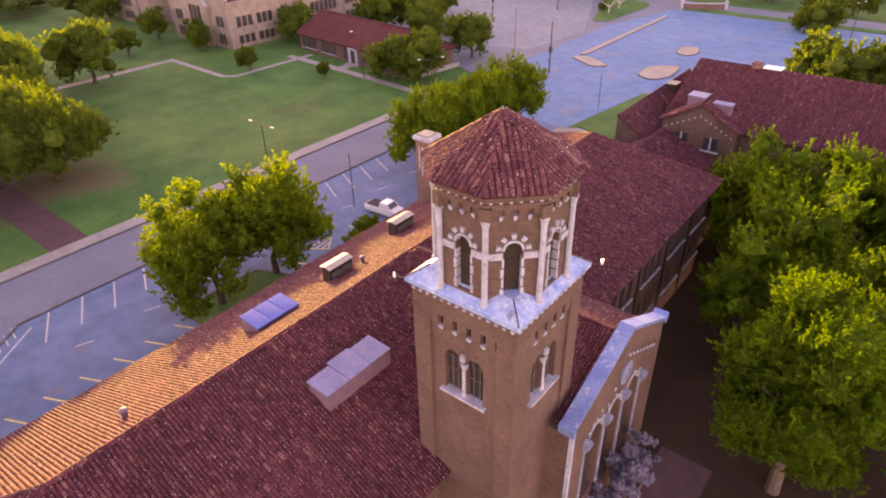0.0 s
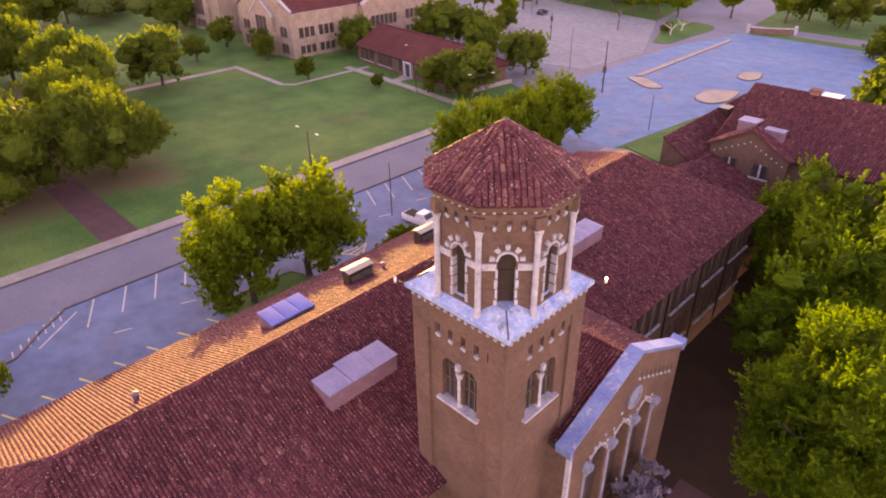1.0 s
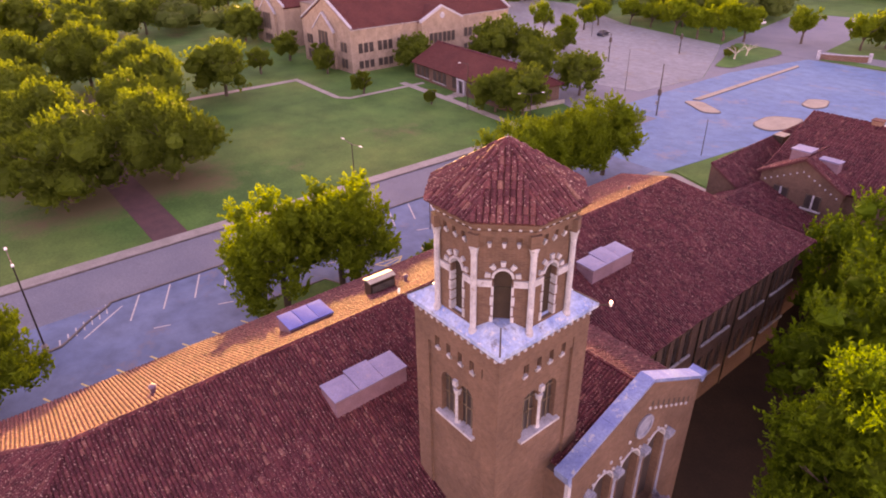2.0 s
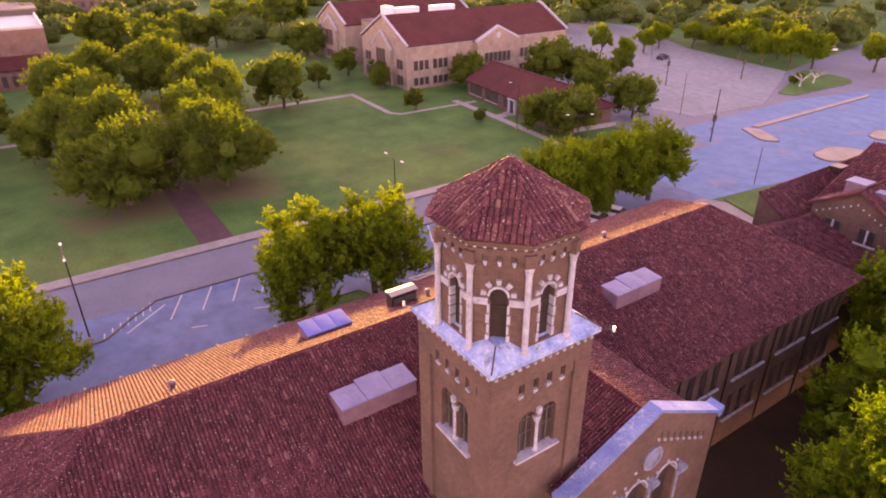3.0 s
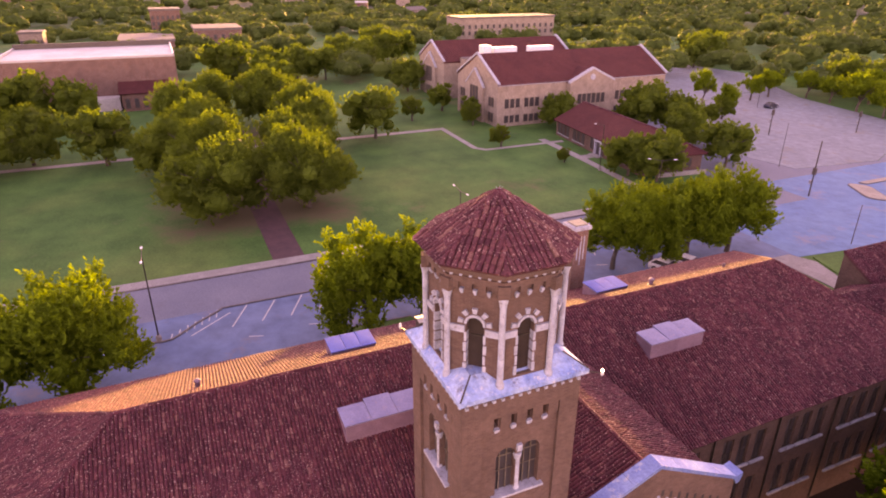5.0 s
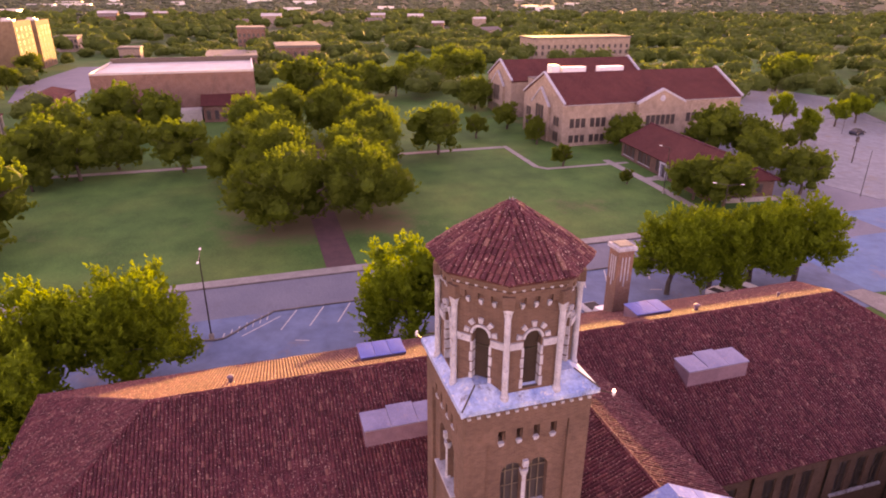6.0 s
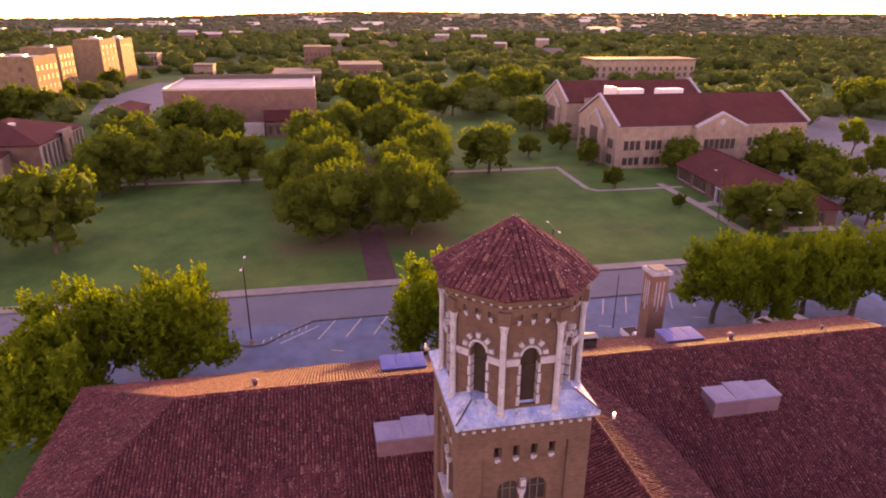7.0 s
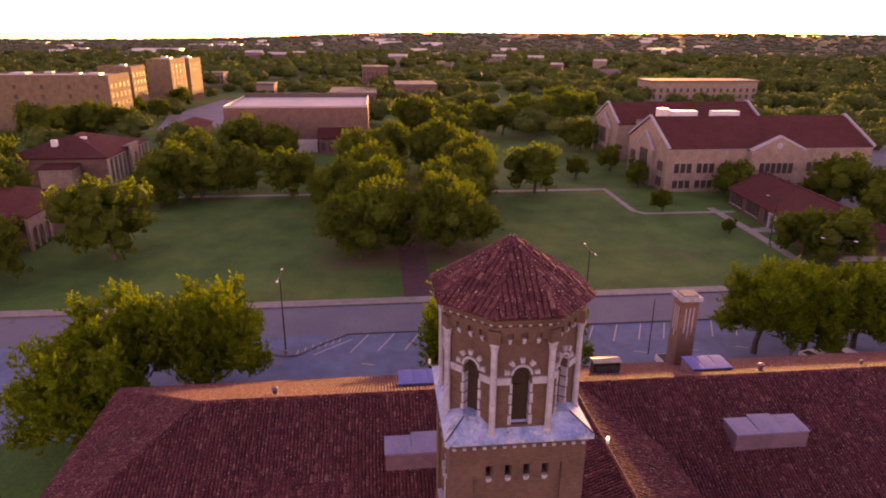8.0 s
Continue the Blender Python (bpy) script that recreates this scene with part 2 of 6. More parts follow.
def grass_mat():
    m, n, l, b = mat_base("mown_lawn", 0.95, 0.0, 0.1)
    broad, patch, grain = noise_tex(n, l, 0.035, 4, 0.6), noise_tex(n, l, 0.16, 5, 0.65), noise_tex(n, l, 3.0, 6, 0.8)
    r = ramp(n, [(0.34, (0.014, 0.112, 0.035)), (0.5, (0.027, 0.14, 0.042)), (0.66, (0.066, 0.156, 0.05))])
    l.new(broad.outputs[0], r.inputs[0])
    p = ramp(n, [(0.35, (0.75, 0.8, 0.8)), (0.65, (1.2, 1.15, 1.1))])
    l.new(patch.outputs[0], p.inputs[0])
    g = ramp(n, [(0.3, (0.7, 0.7, 0.7)), (0.75, (1.3, 1.3, 1.2))])
    l.new(grain.outputs[0], g.inputs[0])
    col = mix_rgb(n, l, 1.0, mix_rgb(n, l, 1.0, r.outputs[0], p.outputs[0], "MULTIPLY"), g.outputs[0], "MULTIPLY")
    bare = noise_tex(n, l, 0.055, 6, 0.7)
    br = ramp(n, [(0.6, (0, 0, 0)), (0.72, (0.7, 0.7, 0.7))])
    l.new(bare.outputs[0], br.inputs[0])
    col = mix_rgb(n, l, br.outputs[0], col, (0.15, 0.12, 0.07))
    # bare trodden soil along the avenue, with a ragged soft edge
    geo, sep = n.new("ShaderNodeNewGeometry"), n.new("ShaderNodeSeparateXYZ")
    l.new(geo.outputs["Position"], sep.inputs[0])

    def calc(op, a, c):
        m1 = n.new("ShaderNodeMath")
        m1.operation = op
        for sock, val in ((m1.inputs[0], a), (m1.inputs[1], c)):
            if isinstance(val, (int, float)):
                sock.default_value = val
            else:
                l.new(val, sock)
        return m1.outputs[0]

    across = calc("ABSOLUTE", calc("SUBTRACT", sep.outputs[1], 18.9), 0.0)
    along = calc("ABSOLUTE", calc("ADD", sep.outputs[0], 108.0), 0.0)
    inner = calc("MINIMUM", calc("SUBTRACT", 17.0, across), calc("SUBTRACT", 36.0, along))
    edge = calc("ADD", calc("MULTIPLY", inner, 0.09), calc("MULTIPLY", calc("SUBTRACT", patch.outputs[0], 0.5), 2.2))
    er = ramp(n, [(0.1, (0, 0, 0)), (0.75, (0.85, 0.85, 0.85))])
    l.new(edge, er.inputs[0])
    col = mix_rgb(n, l, er.outputs[0], col, (0.125, 0.085, 0.055))
    # beyond the campus the ground takes a foliage green to darken sunlit gaps
    away = n.new("ShaderNodeVectorMath")
    away.operation = "LENGTH"
    l.new(geo.outputs["Position"], away.inputs[0])
    wr = ramp(n, [(0.35, (0, 0, 0)), (0.7, (1, 1, 1))])
    l.new(calc("DIVIDE", away.outputs["Value"], 1000.0), wr.inputs[0])
    col = mix_rgb(n, l, wr.outputs[0], col, (0.052, 0.072, 0.04))
    l.new(col, b.inputs["Base Color"])
    bump(n, l, b, grain.outputs[0], 0.6, 0.06)
    return m


# Darkened so that the closed arches read as shaded openings.
M["door_wood"] = mottled("shade_dark_wood", (0.026, 0.015, 0.012), (0.04, 0.024, 0.018), 1.5, 14, 0.7)
M["grey_roof"] = mottled("brown_grey_flat_roof", (0.16, 0.13, 0.12), (0.12, 0.1, 0.095), 0.2, 3, 0.85)
M["grass"] = grass_mat()
# The courtyard trees' shade is painted into this soil's dark brown.
M["bare"] = mottled("soil_with_painted_shade", (0.035, 0.019, 0.012), (0.052, 0.027, 0.016), 0.3, 5, 0.95)


# ---- building blocks ----
class Shape:
    """Gathers vertices and faces of one mesh."""

    def __init__(self):
        self.v, self.f = [], []

    def add(self, verts, faces):
        k = len(self.v)
        self.v += [tuple(p) for p in verts]
        self.f += [tuple(i + k for i in f) for f in faces]
        return self

    def box(self, x0, y0, z0, x1, y1, z1, ch=0.0):
        if ch <= 0:
            self.add([(x0, y0, z0), (x1, y0, z0), (x1, y1, z0), (x0, y1, z0), (x0, y0, z1), (x1, y0, z1), (x1, y1, z1), (x0, y1, z1)],
                     [(3, 2, 1, 0), (4, 5, 6, 7), (0, 1, 5, 4), (1, 2, 6, 5), (2, 3, 7, 6), (3, 0, 4, 7)])
            return self
        ring = [(x0, y0), (x1, y0), (x1, y1), (x0, y1)]
        inner = [(x0 + ch, y0 + ch), (x1 - ch, y0 + ch), (x1 - ch, y1 - ch), (x0 + ch, y1 - ch)]
        v = [(*p, z0) for p in inner] + [(*p, z0 + ch) for p in ring] + [(*p, z1 - ch) for p in ring] + [(*p, z1) for p in inner]
        f = [(3, 2, 1, 0), (12, 13, 14, 15)]
        for r in (0, 4, 8):
            f += [(r + k, r + (k + 1) % 4, r + 4 + (k + 1) % 4, r + 4 + k) for k in range(4)]
        return self.add(v, f)

    def turned_box(self, centre, along, size, ch=0.0):
        """A box of size (length, depth, height) round centre, its length along the direction given."""
        a = Vector((*along[:2], 0)).normalized()
        s = Shape().box(-size[0] / 2, -size[1] / 2, -size[2] / 2, size[0] / 2, size[1] / 2, size[2] / 2, ch)
        return self.add([(centre[0] + p[0] * a.x - p[1] * a.y, centre[1] + p[0] * a.y + p[1] * a.x, centre[2] + p[2]) for p in s.v], s.f)

    def prism(self, outline, z0, z1):
        n = len(outline)
        return self.add([(*p, z0) for p in outline] + [(*p, z1) for p in outline],
                        [tuple(range(n))[::-1], tuple(range(n, 2 * n))] + [(k, (k + 1) % n, n + (k + 1) % n, n + k) for k in range(n)])

    def slab(self, base, thick):
        """A flat polygon in space given thickness along its normal, downwards."""
        pts = [Vector(p) for p in base]
        nrm = (pts[1] - pts[0]).cross(pts[2] - pts[0]).normalized()
        if nrm.z < 0:
            pts, nrm = pts[::-1], -nrm
        n = len(pts)
        return self.add(pts + [p - nrm * thick for p in pts],
                        [tuple(range(n)), tuple(range(n, 2 * n))[::-1]] + [(k, n + k, n + (k + 1) % n, (k + 1) % n) for k in range(n)])

    def tube(self, p0, p1, r0, r1=None, n=10, cap=True):
        p0, p1, r1 = Vector(p0), Vector(p1), r0 if r1 is None else r1
        d = (p1 - p0).normalized()
        a = d.orthogonal().normalized()
        b = d.cross(a)
        ring = [a * math.cos(2 * math.pi * k / n) + b * math.sin(2 * math.pi * k / n) for k in range(n)]
        v = [p0 + q * r0 for q in ring] + [p1 + q * r1 for q in ring]
        f = [(k, (k + 1) % n, n + (k + 1) % n, n + k) for k in range(n)]
        if cap:
            f += [tuple(range(n))[::-1], tuple(range(n, 2 * n))]
        return self.add(v, f)

    def lathe(self, x, y, profile, n=12):
        v, f = [], []
        for r, z in profile:
            v += [(x + r * math.cos(2 * math.pi * k / n), y + r * math.sin(2 * math.pi * k / n), z) for k in range(n)]
        for j in range(len(profile) - 1):
            f += [(j * n + k, j * n + (k + 1) % n, (j + 1) * n + (k + 1) % n, (j + 1) * n + k) for k in range(n)]
        f += [tuple(range(n))[::-1], tuple(range((len(profile) - 1) * n, len(profile) * n))]
        return self.add(v, f)

    def moved(self, m):
        return [m @ Vector(p) for p in self.v]

    def weld(self):
        """Joins touching pieces into one body and drops the faces between them."""
        place, index = {}, []
        for p in self.v:
            index.append(place.setdefault(tuple(round(c, 4) for c in p), len(place)))
        seen = {}
        for f in self.f:
            key = frozenset(index[i] for i in f)
            seen[key] = seen.get(key, 0) + 1
        self.f = [tuple(index[i] for i in f) for f in self.f if seen[frozenset(index[i] for i in f)] == 1]
        self.v = list(place)
        return self

    def mesh(self, name, mat, smooth=False):
        me = bpy.data.meshes.new(name)
        me.from_pydata([tuple(p) for p in self.v], [], self.f)
        me.materials.append(mat)
        if smooth:
            me.shade_smooth()
        return me


def np_mesh(name, verts, faces, mat):
    me = bpy.data.meshes.new(name)
    me.from_pydata(verts.tolist(), [], faces.tolist())
    me.materials.append(mat)
    return me


def thing(name, base, label, category, group="", kind=""):
    ob = new(name)
    ob.location = base
    ob.empty_display_size = 0.3
    return tagged(ob, label, category, group, kind)


def part(name, shape, mat, parent, label="", local=False, kind="", smooth=False):
    """One mesh under a thing or a part; its coordinates are the world's, or with local those of the thing."""
    me = shape if isinstance(shape, bpy.types.Mesh) else shape.mesh(name, mat, smooth)
    ob = new(name, me)
    ob.parent = parent
    if not local and parent.type == "EMPTY":
        ob.matrix_parent_inverse = Matrix.Translation(-parent.location)
    return tagged(ob, label, "", "", kind)


def structure(name, shape, mat, label, category, kind="structure"):
    me = shape if isinstance(shape, bpy.types.Mesh) else shape.mesh(name, mat)
    return tagged(new(name, me), label, category, "", kind)


class Face:
    """A wall's plane: u along it, z up, d inwards from its outer side."""

    def __init__(self, origin, along, inward):
        self.o, self.u, self.n = Vector(origin), Vector(along).normalized(), Vector(inward).normalized()

    def at(self, u, z, d=0.0):
        return self.o + self.u * u + self.n * d + Vector((0, 0, z))

    def block(self, s, u0, u1, z0, z1, d0, d1):
        v = [self.at(u, z, d) for d in (d0, d1) for u, z in ((u0, z0), (u1, z0), (u1, z1), (u0, z1))]
        return s.add(v, [(0, 1, 2, 3), (7, 6, 5, 4), (0, 4, 5, 1), (1, 5, 6, 2), (2, 6, 7, 3), (3, 7, 4, 0)])

    def plate(self, s, outline, d0, d1):
        n = len(outline)
        v = [self.at(u, z, d0) for u, z in outline] + [self.at(u, z, d1) for u, z in outline]
        return s.add(v, [tuple(range(n)), tuple(range(n, 2 * n))[::-1]] + [(k, n + k, n + (k + 1) % n, (k + 1) % n) for k in range(n)])


def arc(uc, zc, r, a0, a1, n):
    return [(uc + r * math.cos(radians(a0 + (a1 - a0) * k / n)), zc + r * math.sin(radians(a0 + (a1 - a0) * k / n))) for k in range(n + 1)]


def pierced_wall(s, face, u0, u1, z0, top, openings, d0, d1, steps=8):
    """A wall with openings (middle, width, sill, spring or top, round or flat); top is a height or a function of u."""
    tops = top if callable(top) else (lambda u: top)
    cuts = {u0, u1}
    for uc, w, sill, spring, kind in openings:
        cuts |= {uc - w / 2, uc + w / 2}
        if kind == "round":
            cuts |= {uc - w / 2 * math.cos(math.pi * k / steps) for k in range(1, steps)}
    if callable(top):
        cuts |= {u for u in (0.0,) if u0 < u < u1}
    cuts = sorted(cuts)
    for a, b in zip(cuts, cuts[1:]):
        if b - a < 1e-5:
            continue
        mid = (a + b) / 2
        hole = [o for o in openings if abs(mid - o[0]) < o[1] / 2]
        if not hole:
            face.plate(s, [(a, z0), (b, z0), (b, tops(b)), (a, tops(a))], d0, d1)
            continue
        uc, w, sill, spring, kind = hole[0]
        if sill > z0 + 0.01:
            face.plate(s, [(a, z0), (b, z0), (b, sill), (a, sill)], d0, d1)
        la, lb = (spring + (math.sqrt(max(0.0, (w / 2) ** 2 - (u - uc) ** 2)) if kind == "round" else 0.0) for u in (a, b))
        face.plate(s, [(a, la), (b, lb), (b, tops(b)), (a, tops(a))], d0, d1)
    return s.weld()


def bars(face, us, zs, d0, d1):
    """A frame of bars in one piece: us and zs are the bars' (from, to) across and up."""
    s = Shape()
    cu, cz = sorted({c for p in us for c in p}), sorted({c for p in zs for c in p})
    for a, b in zip(cu, cu[1:]):
        for c, d in zip(cz, cz[1:]):
            if any(p[0] <= (a + b) / 2 <= p[1] for p in us) or any(p[0] <= (c + d) / 2 <= p[1] for p in zs):
                face.plate(s, [(a, c), (b, c), (b, d), (a, d)], d0, d1)
    return s.weld()


# ---- clay tile roofs ----
def barrel(width, length, n=4, thick=0.016):
    """One tapered barrel tile, its length along y, its hump up."""
    v = []
    for y, w, lift in ((0.0, width / 2, 0.02), (length, width / 2 * 0.86, 0.0)):
        v += [(w * math.cos(math.pi * k / n), y, lift + w * 0.85 * math.sin(math.pi * k / n)) for k in range(n + 1)]
    f = [(k, k + 1, n + 2 + k, n + 1 + k) for k in range(n)] + [tuple(range(n + 1))[::-1]]
    return v, f


def roof_cells(outline, pitch, course):
    """Places of tiles in a roof polygon given in (along the eave, up the slope)."""
    us, vs = [p[0] for p in outline], [p[1] for p in outline]
    cells, n = [], len(outline)
    v = min(vs) + 0.0
    while v < max(vs) - 0.05:
        u = min(us) + pitch / 2
        while u < max(us):
            inside, vv = False, v + course * 0.5
            for k in range(n):
                (xa, ya), (xb, yb) = outline[k], outline[(k + 1) % n]
                if (ya > vv) != (yb > vv) and u < (xb - xa) * (vv - ya) / (yb - ya) + xa:
                    inside = not inside
            if inside:
                cells.append((u, v))
            u += pitch
        v += course
    return cells


def slope_frame(o, along, up):
    """World matrix of a roof plane: x along the eave, y up the slope, z out of it."""
    x, y = Vector(along).normalized(), Vector(up).normalized()
    z = x.cross(y)
    if z.z < 0:
        x, z = -x, -z
    m = Matrix((x, y, z)).transposed().to_4x4()
    m.translation = Vector(o)
    return m


def tile_cloud(frame_m, cells, pitch, course, seed):
    rng = np.random.default_rng(seed)
    tv, tf = barrel(pitch * 0.94, course * 1.22)
    tv = np.array(tv)
    tv[:, 1] -= course * 0.1
    verts, faces, nv = [], [], len(tv)
    r3, tr = np.array(frame_m.to_3x3()), np.array(frame_m.translation)
    for k, (u, v) in enumerate(cells):
        a = rng.normal(0, 0.035)
        c, s = math.cos(a), math.sin(a)
        loc = np.empty_like(tv)
        loc[:, 0] = tv[:, 0] * c - tv[:, 1] * s + u + rng.normal(0, 0.008)
        loc[:, 1] = tv[:, 0] * s + tv[:, 1] * c + v + rng.normal(0, 0.018)
        loc[:, 2] = tv[:, 2] + 0.012 + abs(rng.normal(0, 0.012))
        verts.append(loc @ r3.T + tr)
        faces += [tuple(i + k * nv for i in f) for f in tf]
    me = bpy.data.meshes.new("roof_tiles")
    me.from_pydata(np.concatenate(verts).tolist(), [], faces)
    me.materials.append(M["tile"])
    return me


def poly_in(frame_m, pts):
    inv = frame_m.inverted()
    return [tuple((inv @ Vector(p))[:2]) for p in pts]


def tiled_slope(parent, pts, pitch=0.2, course=0.34, seed=1, keep=None, deck_name="roof"):
    """One roof slope: a deck and its barrel tiles. pts: eave start, eave end, then the top from end to start."""
    a, b = Vector(pts[0]), Vector(pts[1])
    along = (b - a).normalized()
    nrm = along.cross(Vector(pts[2]) - a).normalized()
    if nrm.z < 0:
        nrm = -nrm
    up = nrm.cross(along)
    if up.z < 0:
        up = -up
    m = slope_frame(a, along, up)
    deck = part(deck_name, Shape().slab(pts, 0.18), M["deck"], parent, "dark bed under the clay tiles")
    cells = roof_cells(poly_in(m, pts), pitch, course)
    rest, singles = [], []
    for c in cells:
        p = m @ Vector((c[0], c[1], 0))
        (singles if keep and keep(p) and len(singles) < 300 else rest).append(c)
    if rest:
        part("roof_tiles", tile_cloud(m, rest, pitch, course, seed), None, parent, "weathered red clay barrel tiles", kind="stuff")
    return m, singles, deck


def hip_line(s, p0, p1, r=0.13, step=0.42):
    """Ridge tiles that overlap along a hip or ridge."""
    p0, p1 = Vector(p0), Vector(p1)
    n = max(1, int((p1 - p0).length / step))
    for k in range(n):
        a, b = p0.lerp(p1, k / n), p0.lerp(p1, (k + 1.12) / n)
        j = Vector((random.uniform(-0.01, 0.01), random.uniform(-0.01, 0.01), random.uniform(0, 0.015)))
        s.tube(a + j, b + j, r * 1.06, r * 0.92, 8)
    return s


# ---- ground, roads and paving ----
def smooth_step(a, b, x):
    t = min(1.0, max(0.0, (x - a) / (b - a)))
    return t * t * (3 - 2 * t)


def ground_height(x, y):
    z = -3.2 * smooth_step(-31.0, -15.0, x)
    far = math.hypot(x + 20, y - 30)
    bearing = math.degrees(math.atan2(y - 30, x + 20)) % 360
    z += smooth_step(1500, 3600, far) * (50.0 * smooth_step(203, 172, bearing) - 6.0 + 1.5 * math.sin(y * 0.004 + 1.0))
    return z


def axis_cuts(lo, hi, near_lo, near_hi, step):
    cuts = list(np.arange(near_lo, near_hi + 0.1, step))
    d = step
    while cuts[0] > lo:
        d *= 1.35
        cuts.insert(0, max(lo, cuts[0] - d))
    d = step
    while cuts[-1] < hi:
        d *= 1.35
        cuts.append(min(hi, cuts[-1] + d))
    return cuts


gx, gy = axis_cuts(-4700, 2500, -40, 0, 4.0), axis_cuts(-4000, 4000, -60, 120, 20.0)
gv = [(x, y, ground_height(x, y)) for y in gy for x in gx]
gf = [(j * len(gx) + k, j * len(gx) + k + 1, (j + 1) * len(gx) + k + 1, (j + 1) * len(gx) + k) for j in range(len(gy) - 1) for k in range(len(gx) - 1)]
structure("ground", Shape().add(gv, gf), M["grass"], "mown green lawn with dry patches, reaching the horizon", "lawn")


def flat(name, outline, mat, label, category, top=0.03, deep=0.35):
    return structure(name, Shape().prism(outline, top - deep, top), mat, label, category)


flat("road", [(-62.5, -300), (-54.5, -300), (-54.5, 99), (-63.6, 99), (-62.5, 92)], M["asphalt"], "grey asphalt street beside the lawn", "road", 0.03)
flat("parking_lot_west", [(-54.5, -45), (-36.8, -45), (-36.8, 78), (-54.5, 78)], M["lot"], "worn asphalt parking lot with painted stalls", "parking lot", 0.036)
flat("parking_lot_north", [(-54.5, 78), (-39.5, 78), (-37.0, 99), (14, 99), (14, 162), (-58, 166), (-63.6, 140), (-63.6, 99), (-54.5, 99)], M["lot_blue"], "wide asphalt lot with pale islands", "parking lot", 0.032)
flat("parking_lot_pale", [(-121, 132), (-76.3, 109.8), (-67.2, 111.6), (-64.8, 131), (-75.8, 156.3), (-81, 167), (-117, 175.5), (-131, 175)], M["lot_pale"], "pale bluish-grey parking lot", "parking lot", 0.05)
flat("road_north", [(-63.6, 99), (-63.6, 140), (-58, 166), (-66, 240), (-92, 236), (-80.9, 167), (-75.7, 156.3), (-64.7, 131), (-67.1, 111.5), (-76.3, 109.7), (-121, 131.9), (-140, 118), (-66, 92)], M["asphalt"], "grey asphalt street curving past the lot", "road", 0.026)
flat("parking_lot_rear", [(-121.4, 132.4), (-131.5, 175), (-118, 176), (-160, 200), (-196, 196), (-176, 168), (-139, 142), (-122, 130)], M["lot_pale"], "pale lot behind the library", "parking lot", 0.038)
flat("road_cross", [(-66, 166), (60, 160), (60, 172), (-64, 178)], M["asphalt"], "grey asphalt cross street", "road", 0.04)
flat("pavement_west", [(-64.5, -200), (-62.7, -200), (-62.7, 92), (-64.5, 92)], M["concrete"], "pale concrete pavement along the lawn", "pavement", 0.16)
flat("lawn_path", [(-137, 17.0), (-64.5, 17.0), (-64.5, 20.9), (-137, 20.9)], M["path_brick"], "dull red brick path across the lawn", "path", 0.03)
flat("walk_back", [(-122.8, -40), (-121.0, -40), (-121.0, 64), (-122.8, 64)], M["concrete"], "pale concrete walk behind the lawn", "path", 0.05)
flat("walk_library", [(-122.8, 64.2), (-103.6, 63.5), (-101.0, 65.4), (-100.9, 84.0), (-102.1, 84.0), (-102.1, 65.9), (-103.8, 64.7), (-122.8, 65.4)], M["concrete"], "pale concrete walk round the lawn's corner", "path", 0.045)
flat("walk_hall", [(-104.6, 79.8), (-86, 78.7), (-72, 77.4), (-64.6, 76.7), (-64.6, 78.3), (-72, 79.0), (-86, 80.3), (-88.0, 80.5), (-88.2, 82.4), (-90.4, 82.6), (-90.2, 80.7), (-104.6, 81.4)], M["concrete"], "pale concrete walk before the low hall", "path", 0.055)
flat("walk_diagonal", [(-40.5, 74.5), (-38.8, 74.5), (-30.5, 74.2), (-30.5, 76.4), (-37.6, 78.8), (-40.5, 77.5)], M["concrete"], "pale concrete walk to the north hall", "path", 0.07)
flat("courtyard_soil", [(-14.5, 4), (24, 0), (30, 69), (-14.5, 69)], M["bare"], "bare soil with the courtyard trees' shade in its colour", "soil", -3.17, 0.2)
flat("courtyard_walk", [(-6.8, 10), (-3.2, 10), (-3.2, 34), (-6.8, 34)], M["path_brick"], "dull red brick walk before the entrance gable", "path", -3.13, 0.2)
flat("tree_island", [(-45.1, 19.6), (-44.9, 27.7), (-41.4, 29.2), (-39.0, 27.5), (-39.2, 19.8)], M["grass"], "grassy planting island with pale kerbs", "planting island", 0.15)
flat("north_lawn", [(-38.6, 79.5), (-31.5, 77.2), (-31.5, 97.5), (-36.3, 97.5)], M["grass"], "small green lawn beside the north hall", "lawn", 0.12)
def rounded(pts, r, n=5):
    """An outline with its corners rounded off."""
    out = []
    for k, p in enumerate(pts):
        a, c, p = Vector(pts[k - 1]), Vector(pts[(k + 1) % len(pts)]), Vector(p)
        ra = min(r, (a - p).length * 0.45, (c - p).length * 0.45)
        s0, s1 = p + (a - p).normalized() * ra, p + (c - p).normalized() * ra
        out += [tuple(s0.lerp(p, j / n).lerp(p.lerp(s1, j / n), j / n)) for j in range(n + 1)]
    return out


def kerbed_island(name, pts, r, mat, label, category):
    ring = rounded(pts, r)
    mid = sum((Vector(p) for p in ring), Vector((0, 0))) / len(ring)
    flat(name + "_kerb", ring, M["kerb"], "dark kerb round an island", "kerb", 0.15)
    flat(name, [tuple(mid + (Vector(p) - mid) * (1 - 0.25 / max(1.0, (Vector(p) - mid).length))) for p in ring], mat, label, category, 0.19)


